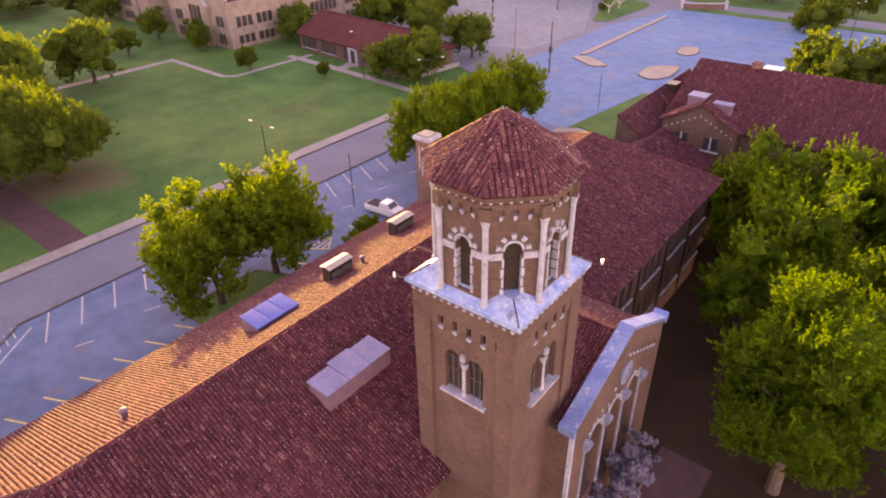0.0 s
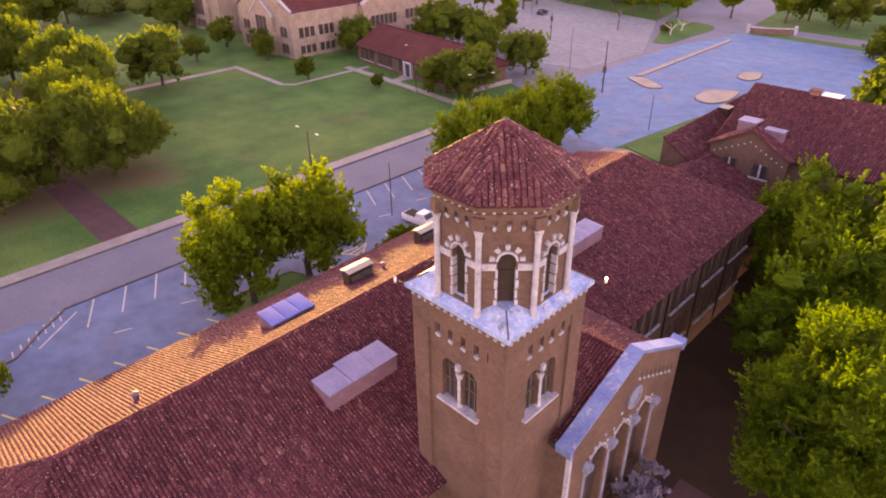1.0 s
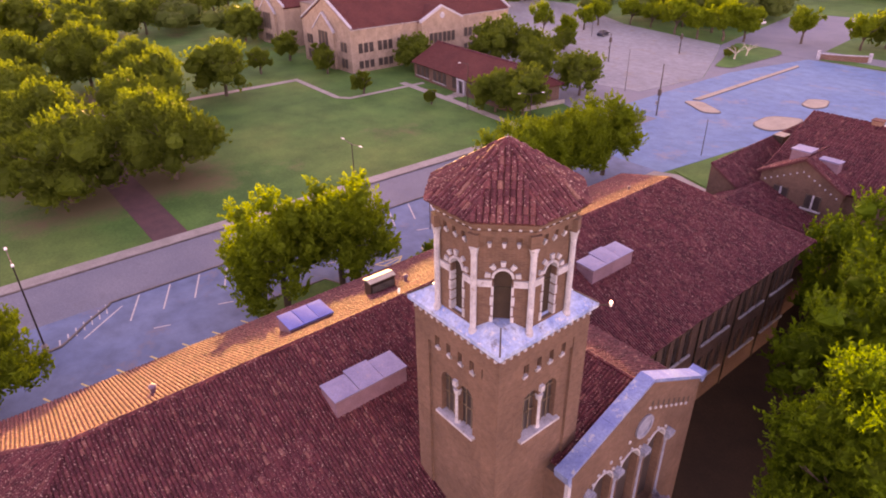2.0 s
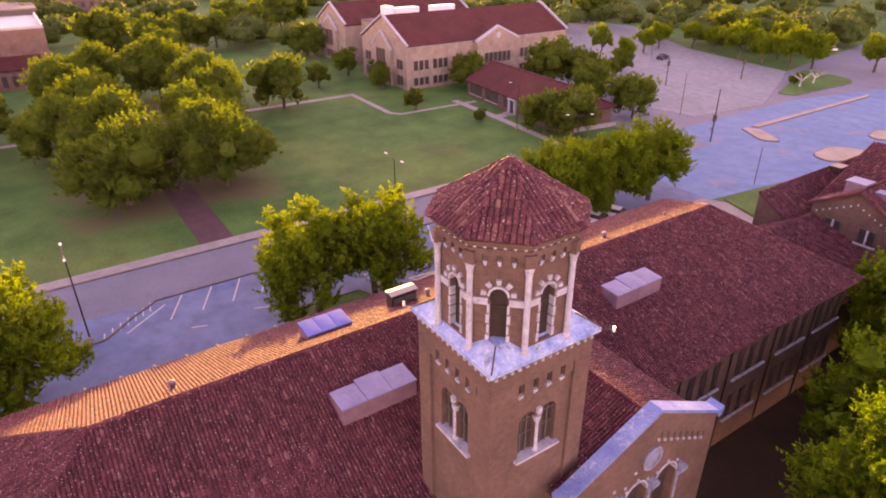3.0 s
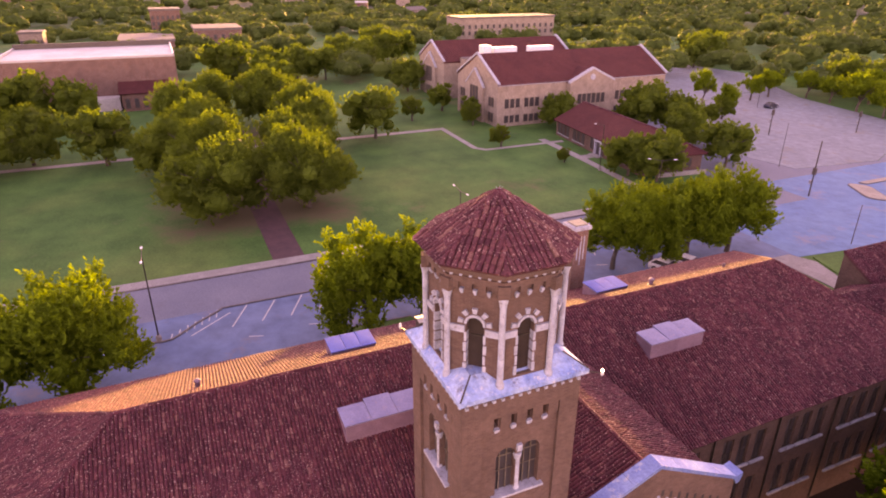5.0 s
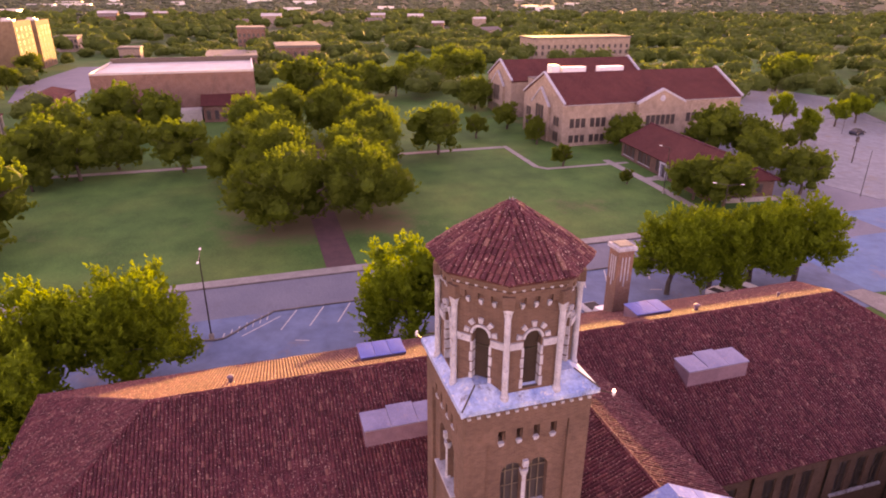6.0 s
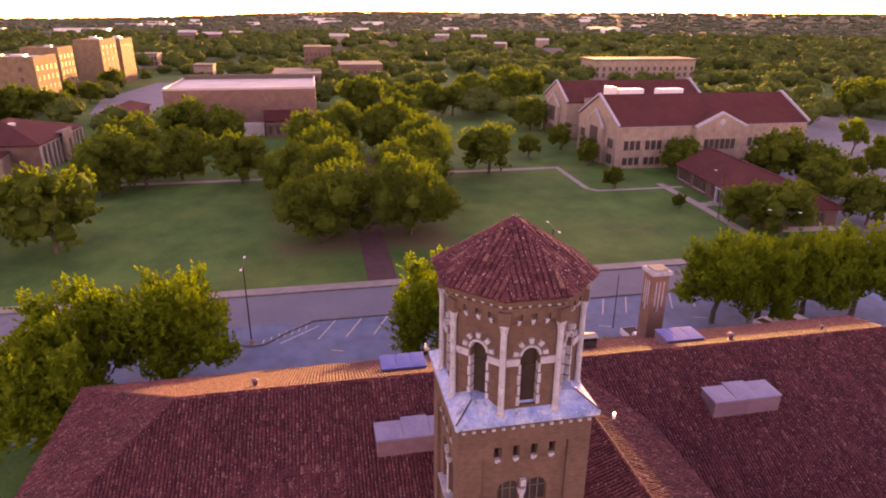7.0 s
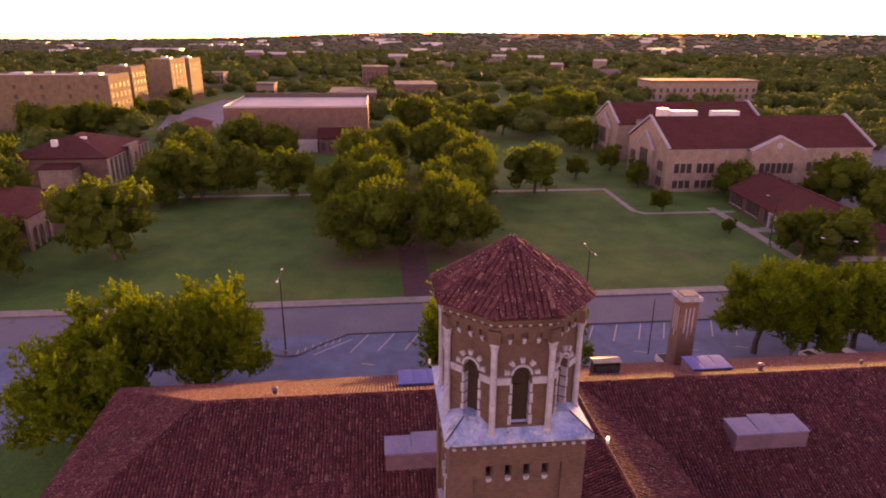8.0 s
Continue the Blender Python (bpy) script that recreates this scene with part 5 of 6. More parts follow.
street = tree_kind("street_tree", 107, 7.5, 3.8, 3000, 0.38, M["leaf"], "round-crowned street tree at the edge of the pale lot", 22, 0.6, 0.75)
lawn_a = tree_kind("oak_tree", 103, 12.4, 8.6, 20500, 0.36, M["leaf_dark"], "broad dark green oak on the lawn", 40, 0.5, 0.94, 0.07, (0.2, 0.36), (0.4, 0.78))
lawn_b = tree_kind("oak_tree", 104, 11.0, 7.2, 4200, 0.52, M["leaf_dark"], "rounded dark green oak on the lawn", 34, 0.49, 0.94, 0.08, (0.22, 0.38), (0.35, 0.74))
small = tree_kind("small_tree", 105, 5.5, 2.5, 3600, 0.3, M["leaf_dark"], "small rounded green tree", 16, 0.47)

# trees of the west lot
near_a.matrix_basis = pose(-43.0, 28.6, 0.1, 0, 0, 0)
plant(near_a, -43.0, 22.6, 1.0, 130)
for x, y, sc, yaw in ((-46.0, 54.2, 0.93, 40), (-46.0, 60.0, 0.92, 200), (-46.2, 66.0, 0.95, 300), (-44.4, 71.0, 0.97, 80)):
    plant(near_a, x, y, sc, yaw, "leafy green shade tree in the row by the lot's north end")
for x, y, sc, yaw in ((-42.8, -2.4, 1.05, 20), (-40.6, -8.4, 1.05, 160), (-35.4, -10.0, 0.95, 250)):
    plant(near_a, x, y, sc, yaw, "leafy green shade tree at the lot's south end")
# courtyard trees east of the hall
near_c.matrix_basis = pose(0.4, 35.0, -3.2, 0, 0, 0)
near_b.matrix_basis = pose(-3.8, 46.6, -3.2, 0, 0, 100)
for x, y, sc, yaw in ((6.0, 45.5, 1.15, 210), (-4.6, 54.8, 1.1, 320), (6.5, 60.0, 1.2, 40), (10.5, 38.0, 1.0, 150), (-9.8, 61.6, 0.98, 10), (-0.5, 62.8, 1.05, 190)):
    plant(near_b, x, y, sc, yaw, "", 1.0 if y < 55 else 1.06)
# the lawn's trees: an avenue along the path, and others
lawn_a.matrix_basis = pose(-82.5, 12.4, 0, 0, 0, 0)
lawn_a["label"] = "broad dark green oak beside the brick path"
for x, y, sc, yaw in ((-82.0, 25.4, 1.02, 140), (-98.0, 12.6, 1.0, 60), (-98.5, 27.2, 1.0, 230), (-107.5, 6.6, 0.9, 310), (-110.5, 31.4, 1.0, 20), (-118, 14.2, 1.0, 250), (-124.5, 33.5, 0.98, 75), (-133, 11.5, 1.02, 180), (-142, 28.5, 1.08, 90), (-150.5, 16.0, 1.0, 330)):
    plant(lawn_a, x, y, sc * 0.91, yaw, "", 1.1)
lawn_b.matrix_basis = pose(-119.0, -4.0, 0, 0, 0, 0)
for x, y, sc, yaw in ((-83.0, -26.2, 1.22, 30), (-118, -28.0, 1.15, 100), (-124.5, -16.5, 1.0, 200), (-118, -22.0, 0.98, 320), (-131, -27.0, 1.2, 150), (-112.5, -28.5, 0.62, 260), (-119.5, 48.0, 1.05, 20), 
                      (-160, -21.0, 1.2, 70), (-158, -12.5, 1.0, 250), (-98, -52.0, 1.05, 130), (-109, -57.0, 1.1, 210), (-71.4, 83.0, 0.84, 60), (-73.2, 100.6, 0.82, 330),
                      (-102.5, 106.0, 1.05, 80), (-88.2, 103.6, 0.74, 170), (-97, 110.5, 0.85, 200), (-84.5, 110, 0.5, 60), (-76.0, 80.6, 0.74, 10), 
                      (-112.6, 90.0, 0.75, 110), (-171.5, 75, 0.9, 150), (-24, 160, 0.9, 30), (-14.5, 116, 1.15, 200), (-6, 122, 1.1, 90),
                      # Some, as at (-181, 199.5) and (-203, 57.5), are added to block sun streaks.
                      (-206, -78, 1.15, 40), (-199, -87, 1.05, 160), (-204, -96, 1.1, 280), (-211, -70, 0.95, 350), (-292, -74.5, 0.95, 60), (-257, -82.5, 0.8, 140), (-256, -74.0, 0.75, 220), (-178, 193.5, 1.1, 70), (-181, 199.5, 1.2, 150), (-184, 206, 1.15, 260), (-187, 212, 1.1, 10), (-118, 192, 1.0, 40), (-107, 195, 1.05, 130), (-97, 192, 0.95, 250), (-51, 193, 1.0, 20), (-181, 37.8, 1.0, 310), (-206, 49, 1.05, 190), (-203, 27.5, 1.3, 20), (-196, 38, 1.1, 200), (-213, 72.5, 1.15, 110), (-100, -66, 1.2, 10), (-74, -38, 0.9, 70), (-135, -70, 1.1, 70), (-228, 88, 1.2, 10), (-237, 97, 1.1, 80), (-246, 89, 1.25, 160), (-222, 79, 1.0, 240), (-203, 57.5, 1.05, 60), (-233, 70.5, 1.1, 140), (-40, 187, 0.9, 15), (-22, 191, 1.0, 120), (-6, 186, 0.85, 210), (14, 190, 1.0, 300)):
    plant(lawn_b, x, y, sc, yaw, "rounded dark green campus tree")
street.matrix_basis = pose(-108.8, 176.3, 0, 0, 0, 0)
for x, y, sc, yaw in ((-97.7, 171.6, 1.35, 50), (-89.7, 170.0, 1.25, 120), (-83.4, 172.3, 1.42, 200), (-79.0, 175.0, 1.25, 260), (-119.8, 158.5, 1.0, 300), (-116.5, 176.8, 1.05, 20), (-67.8, 183.6, 1.3, 90), (-92.0, 181.5, 1.4, 170), (-103, 184, 1.3, 10), (-54.2, 185.5, 1.2, 60), (-122, 168, 1.1, 140)):
    plant(street, x, y, sc, yaw)
for x, y, sc, yaw in ((-122.0, 143.0, 0.95, 40), (-107.4, 136.2, 0.85, 160)):
    plant(street, x, y, sc, yaw, "narrow bright green tree beside the pale lot", 1.35)
small.matrix_basis = pose(-102.2, 69.4, 0, 0, 0, 0)
small["label"] = "small rounded green tree at the lawn's corner"
for x, y, sc, yaw in ((-87.5, 75.0, 0.62, 30), (-141, 73, 1.5, 80), (-127.2, 74, 1.25, 200), (-122.4, 72.8, 1.15, 20), (-132.6, 61.5, 1.25, 310),
                      (-98.2, 118, 1.15, 20), (-104.5, 132, 1.2, 120), (-101, 125, 1.1, 60), (-91, -33, 1.0, 60), (-71.4, 153.5, 0.55, 40), (-72.5, 157, 0.5, 140)):
    plant(small, x, y, sc, yaw)

low_shrub = thing("low_shrub", (-41.3, 38.6, 0.0), "low bright green shrub beside the hall", "shrub", "low shrubs")
part("foliage", crown_mesh("foliage", 211, 1.5, 1.9, 1600, 0.2, M["leaf"], 12), None, low_shrub, "", True).location = (0, 0, 0.8)
part("stem", limbs(212, 1.8, 0.9), M["bark"], low_shrub, "", True)
for x, y, sc, yaw in ((-40.0, 36.4, 0.95, 70), (-39.2, 34.2, 0.75, 190), (-41.8, 40.4, 0.7, 300)):
    copy_thing(low_shrub, pose(x, y, 0.0, 0, 0, yaw)).scale = (sc, sc, sc)


def pale_shrub(x, y, seed):
    v = thing("pale_shrub", (x, y, 0.15), "pale-barked leafless shrub on the grassy island", "shrub", "pale shrubs")
    part("limbs", limbs(seed, 4.6, 3.2), M["pale_bark"], v, "pale forked limbs", True)


pale_shrub(-69.5, 152.7, 61)
pale_shrub(-69.5, 158.4, 62)
shrub = thing("flowering_shrub", (-6.25, 25.2, -3.2), "lavender-grey flowering shrub before the entrance gable", "shrub", "shrubs at the gable")
c = part("crown", crown_mesh("crown", 207, 1.25, 4.6, 3200, 0.2, M["shrub"], 16), None, shrub, "", True)
c.location = (0, 0, 6.6)
part("stem", limbs(208, 9.0, 1.2), M["bark"], shrub, "", True)
for x, y, sc, yaw in ((-6.3, 23.4, 0.9, 80), (-6.3, 26.9, 0.88, 200)):
    ob = copy_thing(shrub, pose(x, y, -3.2, 0, 0, yaw))
    ob.scale = (sc, sc, sc)


# ---- other buildings ----
def gable_roof(parent, x0, y0, x1, y1, ze, zr, axis, mat, over=0.5):
    """Two roof slabs and the gable triangles between them."""
    if axis == "y":
        xm = (x0 + x1) / 2
        k = (zr - ze) / (xm - x0)
        for xa in (x0 - over, x1 + over):
            part("roof", Shape().slab([(xa, y0, ze - k * over), (xa, y1, ze - k * over), (xm, y1, zr), (xm, y0, zr)], 0.3), mat, parent)
        for y in (y0 + 0.02, y1 - 0.42):
            s = Shape().add([(x0, y, ze), (x1, y, ze), (xm, y, zr - 0.1), (x0, y + 0.4, ze), (x1, y + 0.4, ze), (xm, y + 0.4, zr - 0.1)], [(0, 1, 2), (5, 4, 3), (0, 3, 4, 1), (1, 4, 5, 2), (2, 5, 3, 0)])
            part("gable_wall", s, M["brick_pale"], parent)
    else:
        ym = (y0 + y1) / 2
        k = (zr - ze) / (ym - y0)
        for ya in (y0 - over, y1 + over):
            part("roof", Shape().slab([(x0, ya, ze - k * over), (x1, ya, ze - k * over), (x1, ym, zr), (x0, ym, zr)], 0.3), mat, parent)
        for x in (x0 + 0.02, x1 - 0.42):
            s = Shape().add([(x, y0, ze), (x, y1, ze), (x, ym, zr - 0.1), (x + 0.4, y0, ze), (x + 0.4, y1, ze), (x + 0.4, ym, zr - 0.1)], [(2, 1, 0), (3, 4, 5), (1, 4, 3, 0), (2, 5, 4, 1), (0, 3, 5, 2)])
            part("gable_wall", s, M["brick_pale"], parent)


def hip_roof(parent, x0, y0, x1, y1, ze, zr, mat, over=0.6, base_m=None):
    x0, y0, x1, y1 = x0 - over, y0 - over, x1 + over, y1 + over
    if x1 - x0 > y1 - y0:
        h = (y1 - y0) / 2
        a, b = (x0 + h, y0 + h, zr), (x1 - h, y0 + h, zr)
        slopes = [[(x0, y0, ze), (x1, y0, ze), b, a], [(x1, y1, ze), (x0, y1, ze), a, b], [(x0, y1, ze), (x0, y0, ze), a], [(x1, y0, ze), (x1, y1, ze), b]]
    else:
        h = (x1 - x0) / 2
        a, b = (x0 + h, y0 + h, zr), (x0 + h, y1 - h, zr)
        slopes = [[(x1, y0, ze), (x1, y1, ze), b, a], [(x0, y1, ze), (x0, y0, ze), a, b], [(x0, y0, ze), (x1, y0, ze), a], [(x1, y1, ze), (x0, y1, ze), b]]
    for pts in slopes:
        if base_m:
            pts = [base_m @ Vector(p) for p in pts]
        part("roof", Shape().slab(pts, 0.25), mat, parent)


def window_rows(parent, f, rows, recess=0.18, mat=None, sill=True):
    """Simple windows set in a far wall: dark pane, frame and sill; rows of (middle, width, foot, head)."""
    for uc, w, z0, z1 in rows:
        fr = Shape()
        for a, b, c, d in ((uc - w / 2 - 0.1, uc - w / 2, z0 - 0.1, z1 + 0.1), (uc + w / 2, uc + w / 2 + 0.1, z0 - 0.1, z1 + 0.1), (uc - w / 2, uc + w / 2, z1, z1 + 0.1), (uc - w / 2, uc + w / 2, z0 - 0.1, z0), (uc - 0.04, uc + 0.04, z0, z1)):
            f.block(fr, a, b, c, d, -0.09, 0.05)
        win = part("window", fr, mat or M["frame_dark"], parent)
        part("pane", f.block(Shape(), uc - w / 2, uc + w / 2, z0, z1, -0.025, 0.02), M["glass"], win)


def far_tile(name, along):
    """Clay tiles seen from afar: ribs down the slope and a mottled tone."""
    m, n, l, b = mat_base(name, 0.9, 0.0, 0.1)
    geo = n.new("ShaderNodeNewGeometry")
    w = n.new("ShaderNodeTexWave")
    w.wave_type, w.bands_direction = "BANDS", along
    w.inputs["Scale"].default_value, w.inputs["Distortion"].default_value = 1.05, 0.4
    l.new(geo.outputs["Position"], w.inputs["Vector"])
    broad, grain = noise_tex(n, l, 0.25, 5, 0.7), noise_tex(n, l, 4.0, 5, 0.8)
    r = ramp(n, [(0.3, (0.085, 0.024, 0.026)), (0.7, (0.13, 0.038, 0.036))])
    l.new(broad.outputs[0], r.inputs[0])
    g = ramp(n, [(0.3, (0.65, 0.62, 0.62)), (0.72, (1.35, 1.3, 1.25))])
    l.new(grain.outputs[0], g.inputs[0])
    l.new(mix_rgb(n, l, 1.0, r.outputs[0], g.outputs[0], "MULTIPLY"), b.inputs["Base Color"])
    bump(n, l, b, w.outputs["Fac"], 0.8, 0.08)
    return m


M["far_tile_x"], M["far_tile_y"] = far_tile("far_clay_tiles_ribbed", "Y"), far_tile("far_clay_tiles", "X")

# the library: long wing with gables, a second wing behind
lib = thing("library", (-134, 100, 0), "large pale brick library with steep gables and clay tile roofs", "building")
part("wall", Shape().box(-140, 77, -0.5, -118.4, 125.2, 9.7), M["brick_pale"], lib)
gable_roof(lib, -140, 77, -118.4, 125.2, 9.7, 15.3, "y", M["far_tile_x"], 0.35)
for y in (76.75, 124.9):
    for xe in (-140.4, -118.0):
        s = Shape()
        f = Face((-129.2, y, 0), (1, 0, 0), (0, 1, 0))
        f.plate(s, [(0, 15.72), (xe + 129.2, 10.02), (xe + 129.2, 9.65), (0, 15.3)], 0.0, 0.6)
        part("coping", s, M["stone"], lib, "pale stone coping")
part("wall", Shape().box(-174, 80, -0.5, -156, 122, 10.2), M["brick_pale"], lib)
gable_roof(lib, -174, 80, -156, 122, 10.2, 15.0, "y", M["far_tile_x"], 0.35)
for xe in (-174.3, -155.7):
    s = Shape()
    f = Face((-165, 79.75, 0), (1, 0, 0), (0, 1, 0))
    f.plate(s, [(0, 15.4), (xe + 165, 10.5), (xe + 165, 10.15), (0, 15.0)], 0.0, 0.6)
    part("coping", s, M["stone"], lib, "pale stone coping")
    s = Shape()
    Face((-165, 121.75, 0), (1, 0, 0), (0, 1, 0)).plate(s, [(0, 15.5), (xe + 165, 10.6), (xe + 165, 10.15), (0, 15.0)], 0.0, 0.6)
    part("coping", s, M["stone"], lib, "pale stone coping")
part("link_wall", Shape().box(-156, 85, -0.5, -140, 120, 11.0), M["brick_pale"], lib)
part("link_roof", Shape().box(-156, 85, 11.0, -140, 120, 11.2), M["grey_roof"], lib)
part("wall", Shape().box(-118.6, 95.4, -0.5, -116.6, 107.6, 9.3), M["brick_pale"], lib)
s = Shape()
f = Face((-116.6, 101.5, 0), (0, 1, 0), (-1, 0, 0))
f.plate(s, [(-6.1, 9.3), (6.1, 9.3), (0, 12.2)], 0.0, 1.0)
part("gable_wall", s, M["brick_pale"], lib)
for sgn in (-1, 1):
    s = Shape()
    f.plate(s, [(0, 12.6), (sgn * 6.4, 9.6), (sgn * 6.4, 9.1), (0, 12.1)], -0.15, 0.7)
    part("coping", s, M["stone"], lib, "pale stone coping")
    part("roof", Shape().slab([(-117, 101.5, 12.2), (-127, 101.5, 12.2), (-127, 101.5 + sgn * 6.3, 9.2), (-117, 101.5 + sgn * 6.3, 9.2)], 0.2), M["far_tile_x"], lib)
part("medallion", Shape().tube(f.at(0, 10.3, -0.12), f.at(0, 10.3, 0.1), 0.7, n=14), M["stone"], lib, "round pale stone medallion")
f = Face((-118.4, 0, 0), (0, 1, 0), (-1, 0, 0))
rows = []
for y0 in (79.4, 84.6, 90.0, 110.5, 116.0, 121.5):
    for k in range(3):
        rows += [(y0 + 1.45 * k, 0.85, 4.3, 6.2), (y0 + 1.45 * k, 0.85, 0.9, 2.4)]
window_rows(lib, f, rows)
window_rows(lib, Face((-116.6, 101.5, 0), (0, 1, 0), (-1, 0, 0)), [(-3.4 + 1.35 * k, 0.8, 4.3, 6.4) for k in range(6)] + [(-3.4 + 1.35 * k, 0.8, 0.9, 2.6) for k in range(6)])
f = Face((-129.2, 77, 0), (1, 0, 0), (0, 1, 0))
window_rows(lib, f, [(s * u, 0.8, z, z + 1.9) for s in (-1, 1) for u in (7.0, 8.4) for z in (0.9, 4.4)])
for x, y in ((-129.2, 77), (-165, 80)):
    bay = Face((x, y - 0.7, 0), (1, 0, 0), (0, 1, 0))
    part("bay_wall", bay.plate(Shape(), [(-4.4, -0.4), (4.4, -0.4), (4.4, 8.3), (0, 11.9), (-4.4, 8.3)], 0.0, 0.72), M["brick_pale"], lib)
    for sgn in (-1, 1):
        part("coping", bay.plate(Shape(), [(0, 12.2), (sgn * 4.7, 8.4), (sgn * 4.7, 8.05), (0, 11.85)][::sgn], -0.12, 0.5), M["stone"], lib, "pale stone coping")
    window_rows(lib, bay, [(-1.5 + 1.5 * k, 0.85, 4.0, 8.0) for k in range(3)] + [(-1.5 + 1.5 * k, 0.85, 0.9, 2.6) for k in range(3)])
part("cornice", Shape().box(-118.45, 77, 9.3, -118.1, 125.2, 9.55), M["stone"], lib)
for x, y, a, b, h in ((-145, 87.2, 3, 2.2, 1.5), (-144, 92.2, 2.4, 6.8, 1.0), (-144, 103.4, 2.4, 7.0, 0.9)):
    rv = thing("rooftop_unit", (x, y, 11.25), "pale rooftop air unit on the library", "rooftop unit", "rooftop units")
    part("body", Shape().box(-a / 2, -b / 2, 0, a / 2, b / 2, 2.6 + h, 0.05), M["white_metal"], rv, "", True)
    part("base", Shape().box(-a / 2 - 0.1, -b / 2 - 0.1, -0.05, a / 2 + 0.1, b / 2 + 0.1, 0.2), M["steel"], rv, "", True)

# the low hall in front of it, turned from the grid
LM = pose(-107.3, 86.0, 0, 0, 0, -6.6)
LOW_L, LOW_D, LOW_E, LOW_R = 32.8, 12.5, 3.4, 6.8
low = thing("low_hall", (-91, 90, 0), "low brick hall with a clay tile roof and white doorway", "building")


def turned(shape):
    return Shape().add(shape.moved(LM), shape.f)


part("wall", turned(Shape().box(0, 0, -0.4, LOW_L, LOW_D, LOW_E)), M["brick"], low)
mid = LOW_D / 2
ridge_w, ridge_e = (-0.4, mid, LOW_R), (LOW_L - 5.4, mid, LOW_R)
for pts in ([(-0.4, -0.6, LOW_E - 0.1), (LOW_L + 0.6, -0.6, LOW_E - 0.1), ridge_e, ridge_w],
            [(LOW_L + 0.6, LOW_D + 0.6, LOW_E - 0.1), (-0.4, LOW_D + 0.6, LOW_E - 0.1), ridge_w, ridge_e],
            [(LOW_L + 0.6, -0.6, LOW_E - 0.1), (LOW_L + 0.6, LOW_D + 0.6, LOW_E - 0.1), ridge_e]):
    part("roof", Shape().slab([LM @ Vector(p) for p in pts], 0.25), M["far_tile_y"], low)
ridge = Shape()
hip_line(ridge, LM @ Vector(ridge_w), LM @ Vector(ridge_e), 0.2, 0.6)
for v in (-0.6, LOW_D + 0.6):
    hip_line(ridge, LM @ Vector((LOW_L + 0.6, v, LOW_E - 0.05)), LM @ Vector(ridge_e), 0.18, 0.6)
part("ridge_tiles", ridge, M["tile"], low, "overlapping ridge tiles", kind="stuff")
f3 = Face(LM @ Vector((0, 0, 0)), LM.to_3x3() @ Vector((0, 1, 0)), LM.to_3x3() @ Vector((1, 0, 0)))
part("gable_wall", f3.plate(Shape(), [(0, LOW_E), (LOW_D, LOW_E), (mid, LOW_R - 0.12)], 0.0, 0.4), M["brick"], low)
f = Face(LM @ Vector((0, 0, 0)), LM.to_3x3() @ Vector((1, 0, 0)), LM.to_3x3() @ Vector((0, 1, 0)))
window_rows(low, f, [(u, 0.95, 0.8, 2.85) for u in (1.7, 3.5, 5.3, 8.4, 10.2, 12.0, 15.7, 21.4, 24.0, 25.8, 27.6, 30.4)])
for u0, u1 in ((0.9, 6.1), (7.6, 12.8)):
    part("sill", f.block(Shape(), u0, u1, 0.55, 0.69, -0.14, 0.05), M["stone"], low, "pale stone sill")
part("door_surround", f.block(f.block(f.block(Shape(), 17.2, 17.65, 0, 3.1, -0.45, 0.05), 19.35, 19.8, 0, 3.1, -0.45, 0.05), 17.1, 19.9, 2.75, 3.25, -0.5, 0.05), M["stone"], low, "white stone door surround")
part("door", f.block(Shape(), 17.65, 19.35, 0, 2.75, -0.06, 0.05), M["glass"], low, "dark glazed door")
part("door_step", f.block(Shape(), 16.9, 20.1, -0.2, 0.16, -1.3, 0.0), M["concrete"], low, "pale concrete doorstep")
f2 = Face(LM @ Vector((LOW_L, 0, 0)), LM.to_3x3() @ Vector((0, 1, 0)), LM.to_3x3() @ Vector((-1, 0, 0)))
window_rows(low, f2, [(2.2 + 1.9 * k, 0.9, 1.0, 2.5) for k in range(5)])
part("ramp_wall", f2.block(Shape(), 2.5, 12.5, -0.3, 0.75, -1.7, -1.45), M["concrete"], low, "low pale concrete ramp wall")
part("ramp", f2.block(Shape(), 2.5, 12.5, -0.3, 0.3, -1.45, 0.0), M["concrete"], low, "concrete entrance ramp")

# the north hall
north = thing("north_hall", (0, 80, -3.2), "brick hall with a large clay tile roof beyond the courtyard", "building")
part("wall", Shape().box(-22.6, 70.2, -3.4, 40, 89.0, 7.3), M["brick"], north)
tiled_slope(north, [(-23.2, 69.6, 7.4), (40, 69.6, 7.4), (40, 79.6, 12.0), (-23.2, 79.6, 12.0)], 0.3, 0.46, 31)
tiled_slope(north, [(40, 89.6, 7.4), (-23.2, 89.6, 7.4), (-23.2, 79.6, 12.0), (40, 79.6, 12.0)], 0.5, 0.6, 32)
part("gable_wall", Shape().add([(-22.6, 70.2, 7.3), (-22.6, 89, 7.3), (-22.6, 79.6, 11.8), (-22.2, 70.2, 7.3), (-22.2, 89, 7.3), (-22.2, 79.6, 11.8)], [(2, 1, 0), (3, 4, 5), (0, 3, 5, 2), (1, 2, 5, 4)]), M["brick"], north)
part("wall", Shape().box(-22.9, 69.4, -3.4, -14.7, 70.4, 7.6), M["brick"], north)
f = Face((-18.8, 69.4, 0), (1, 0, 0), (0, 1, 0))
part("gable_wall", f.plate(Shape(), [(-4.1, 7.6), (4.1, 7.6), (0, 9.9)], 0.0, 0.5), M["brick"], north)
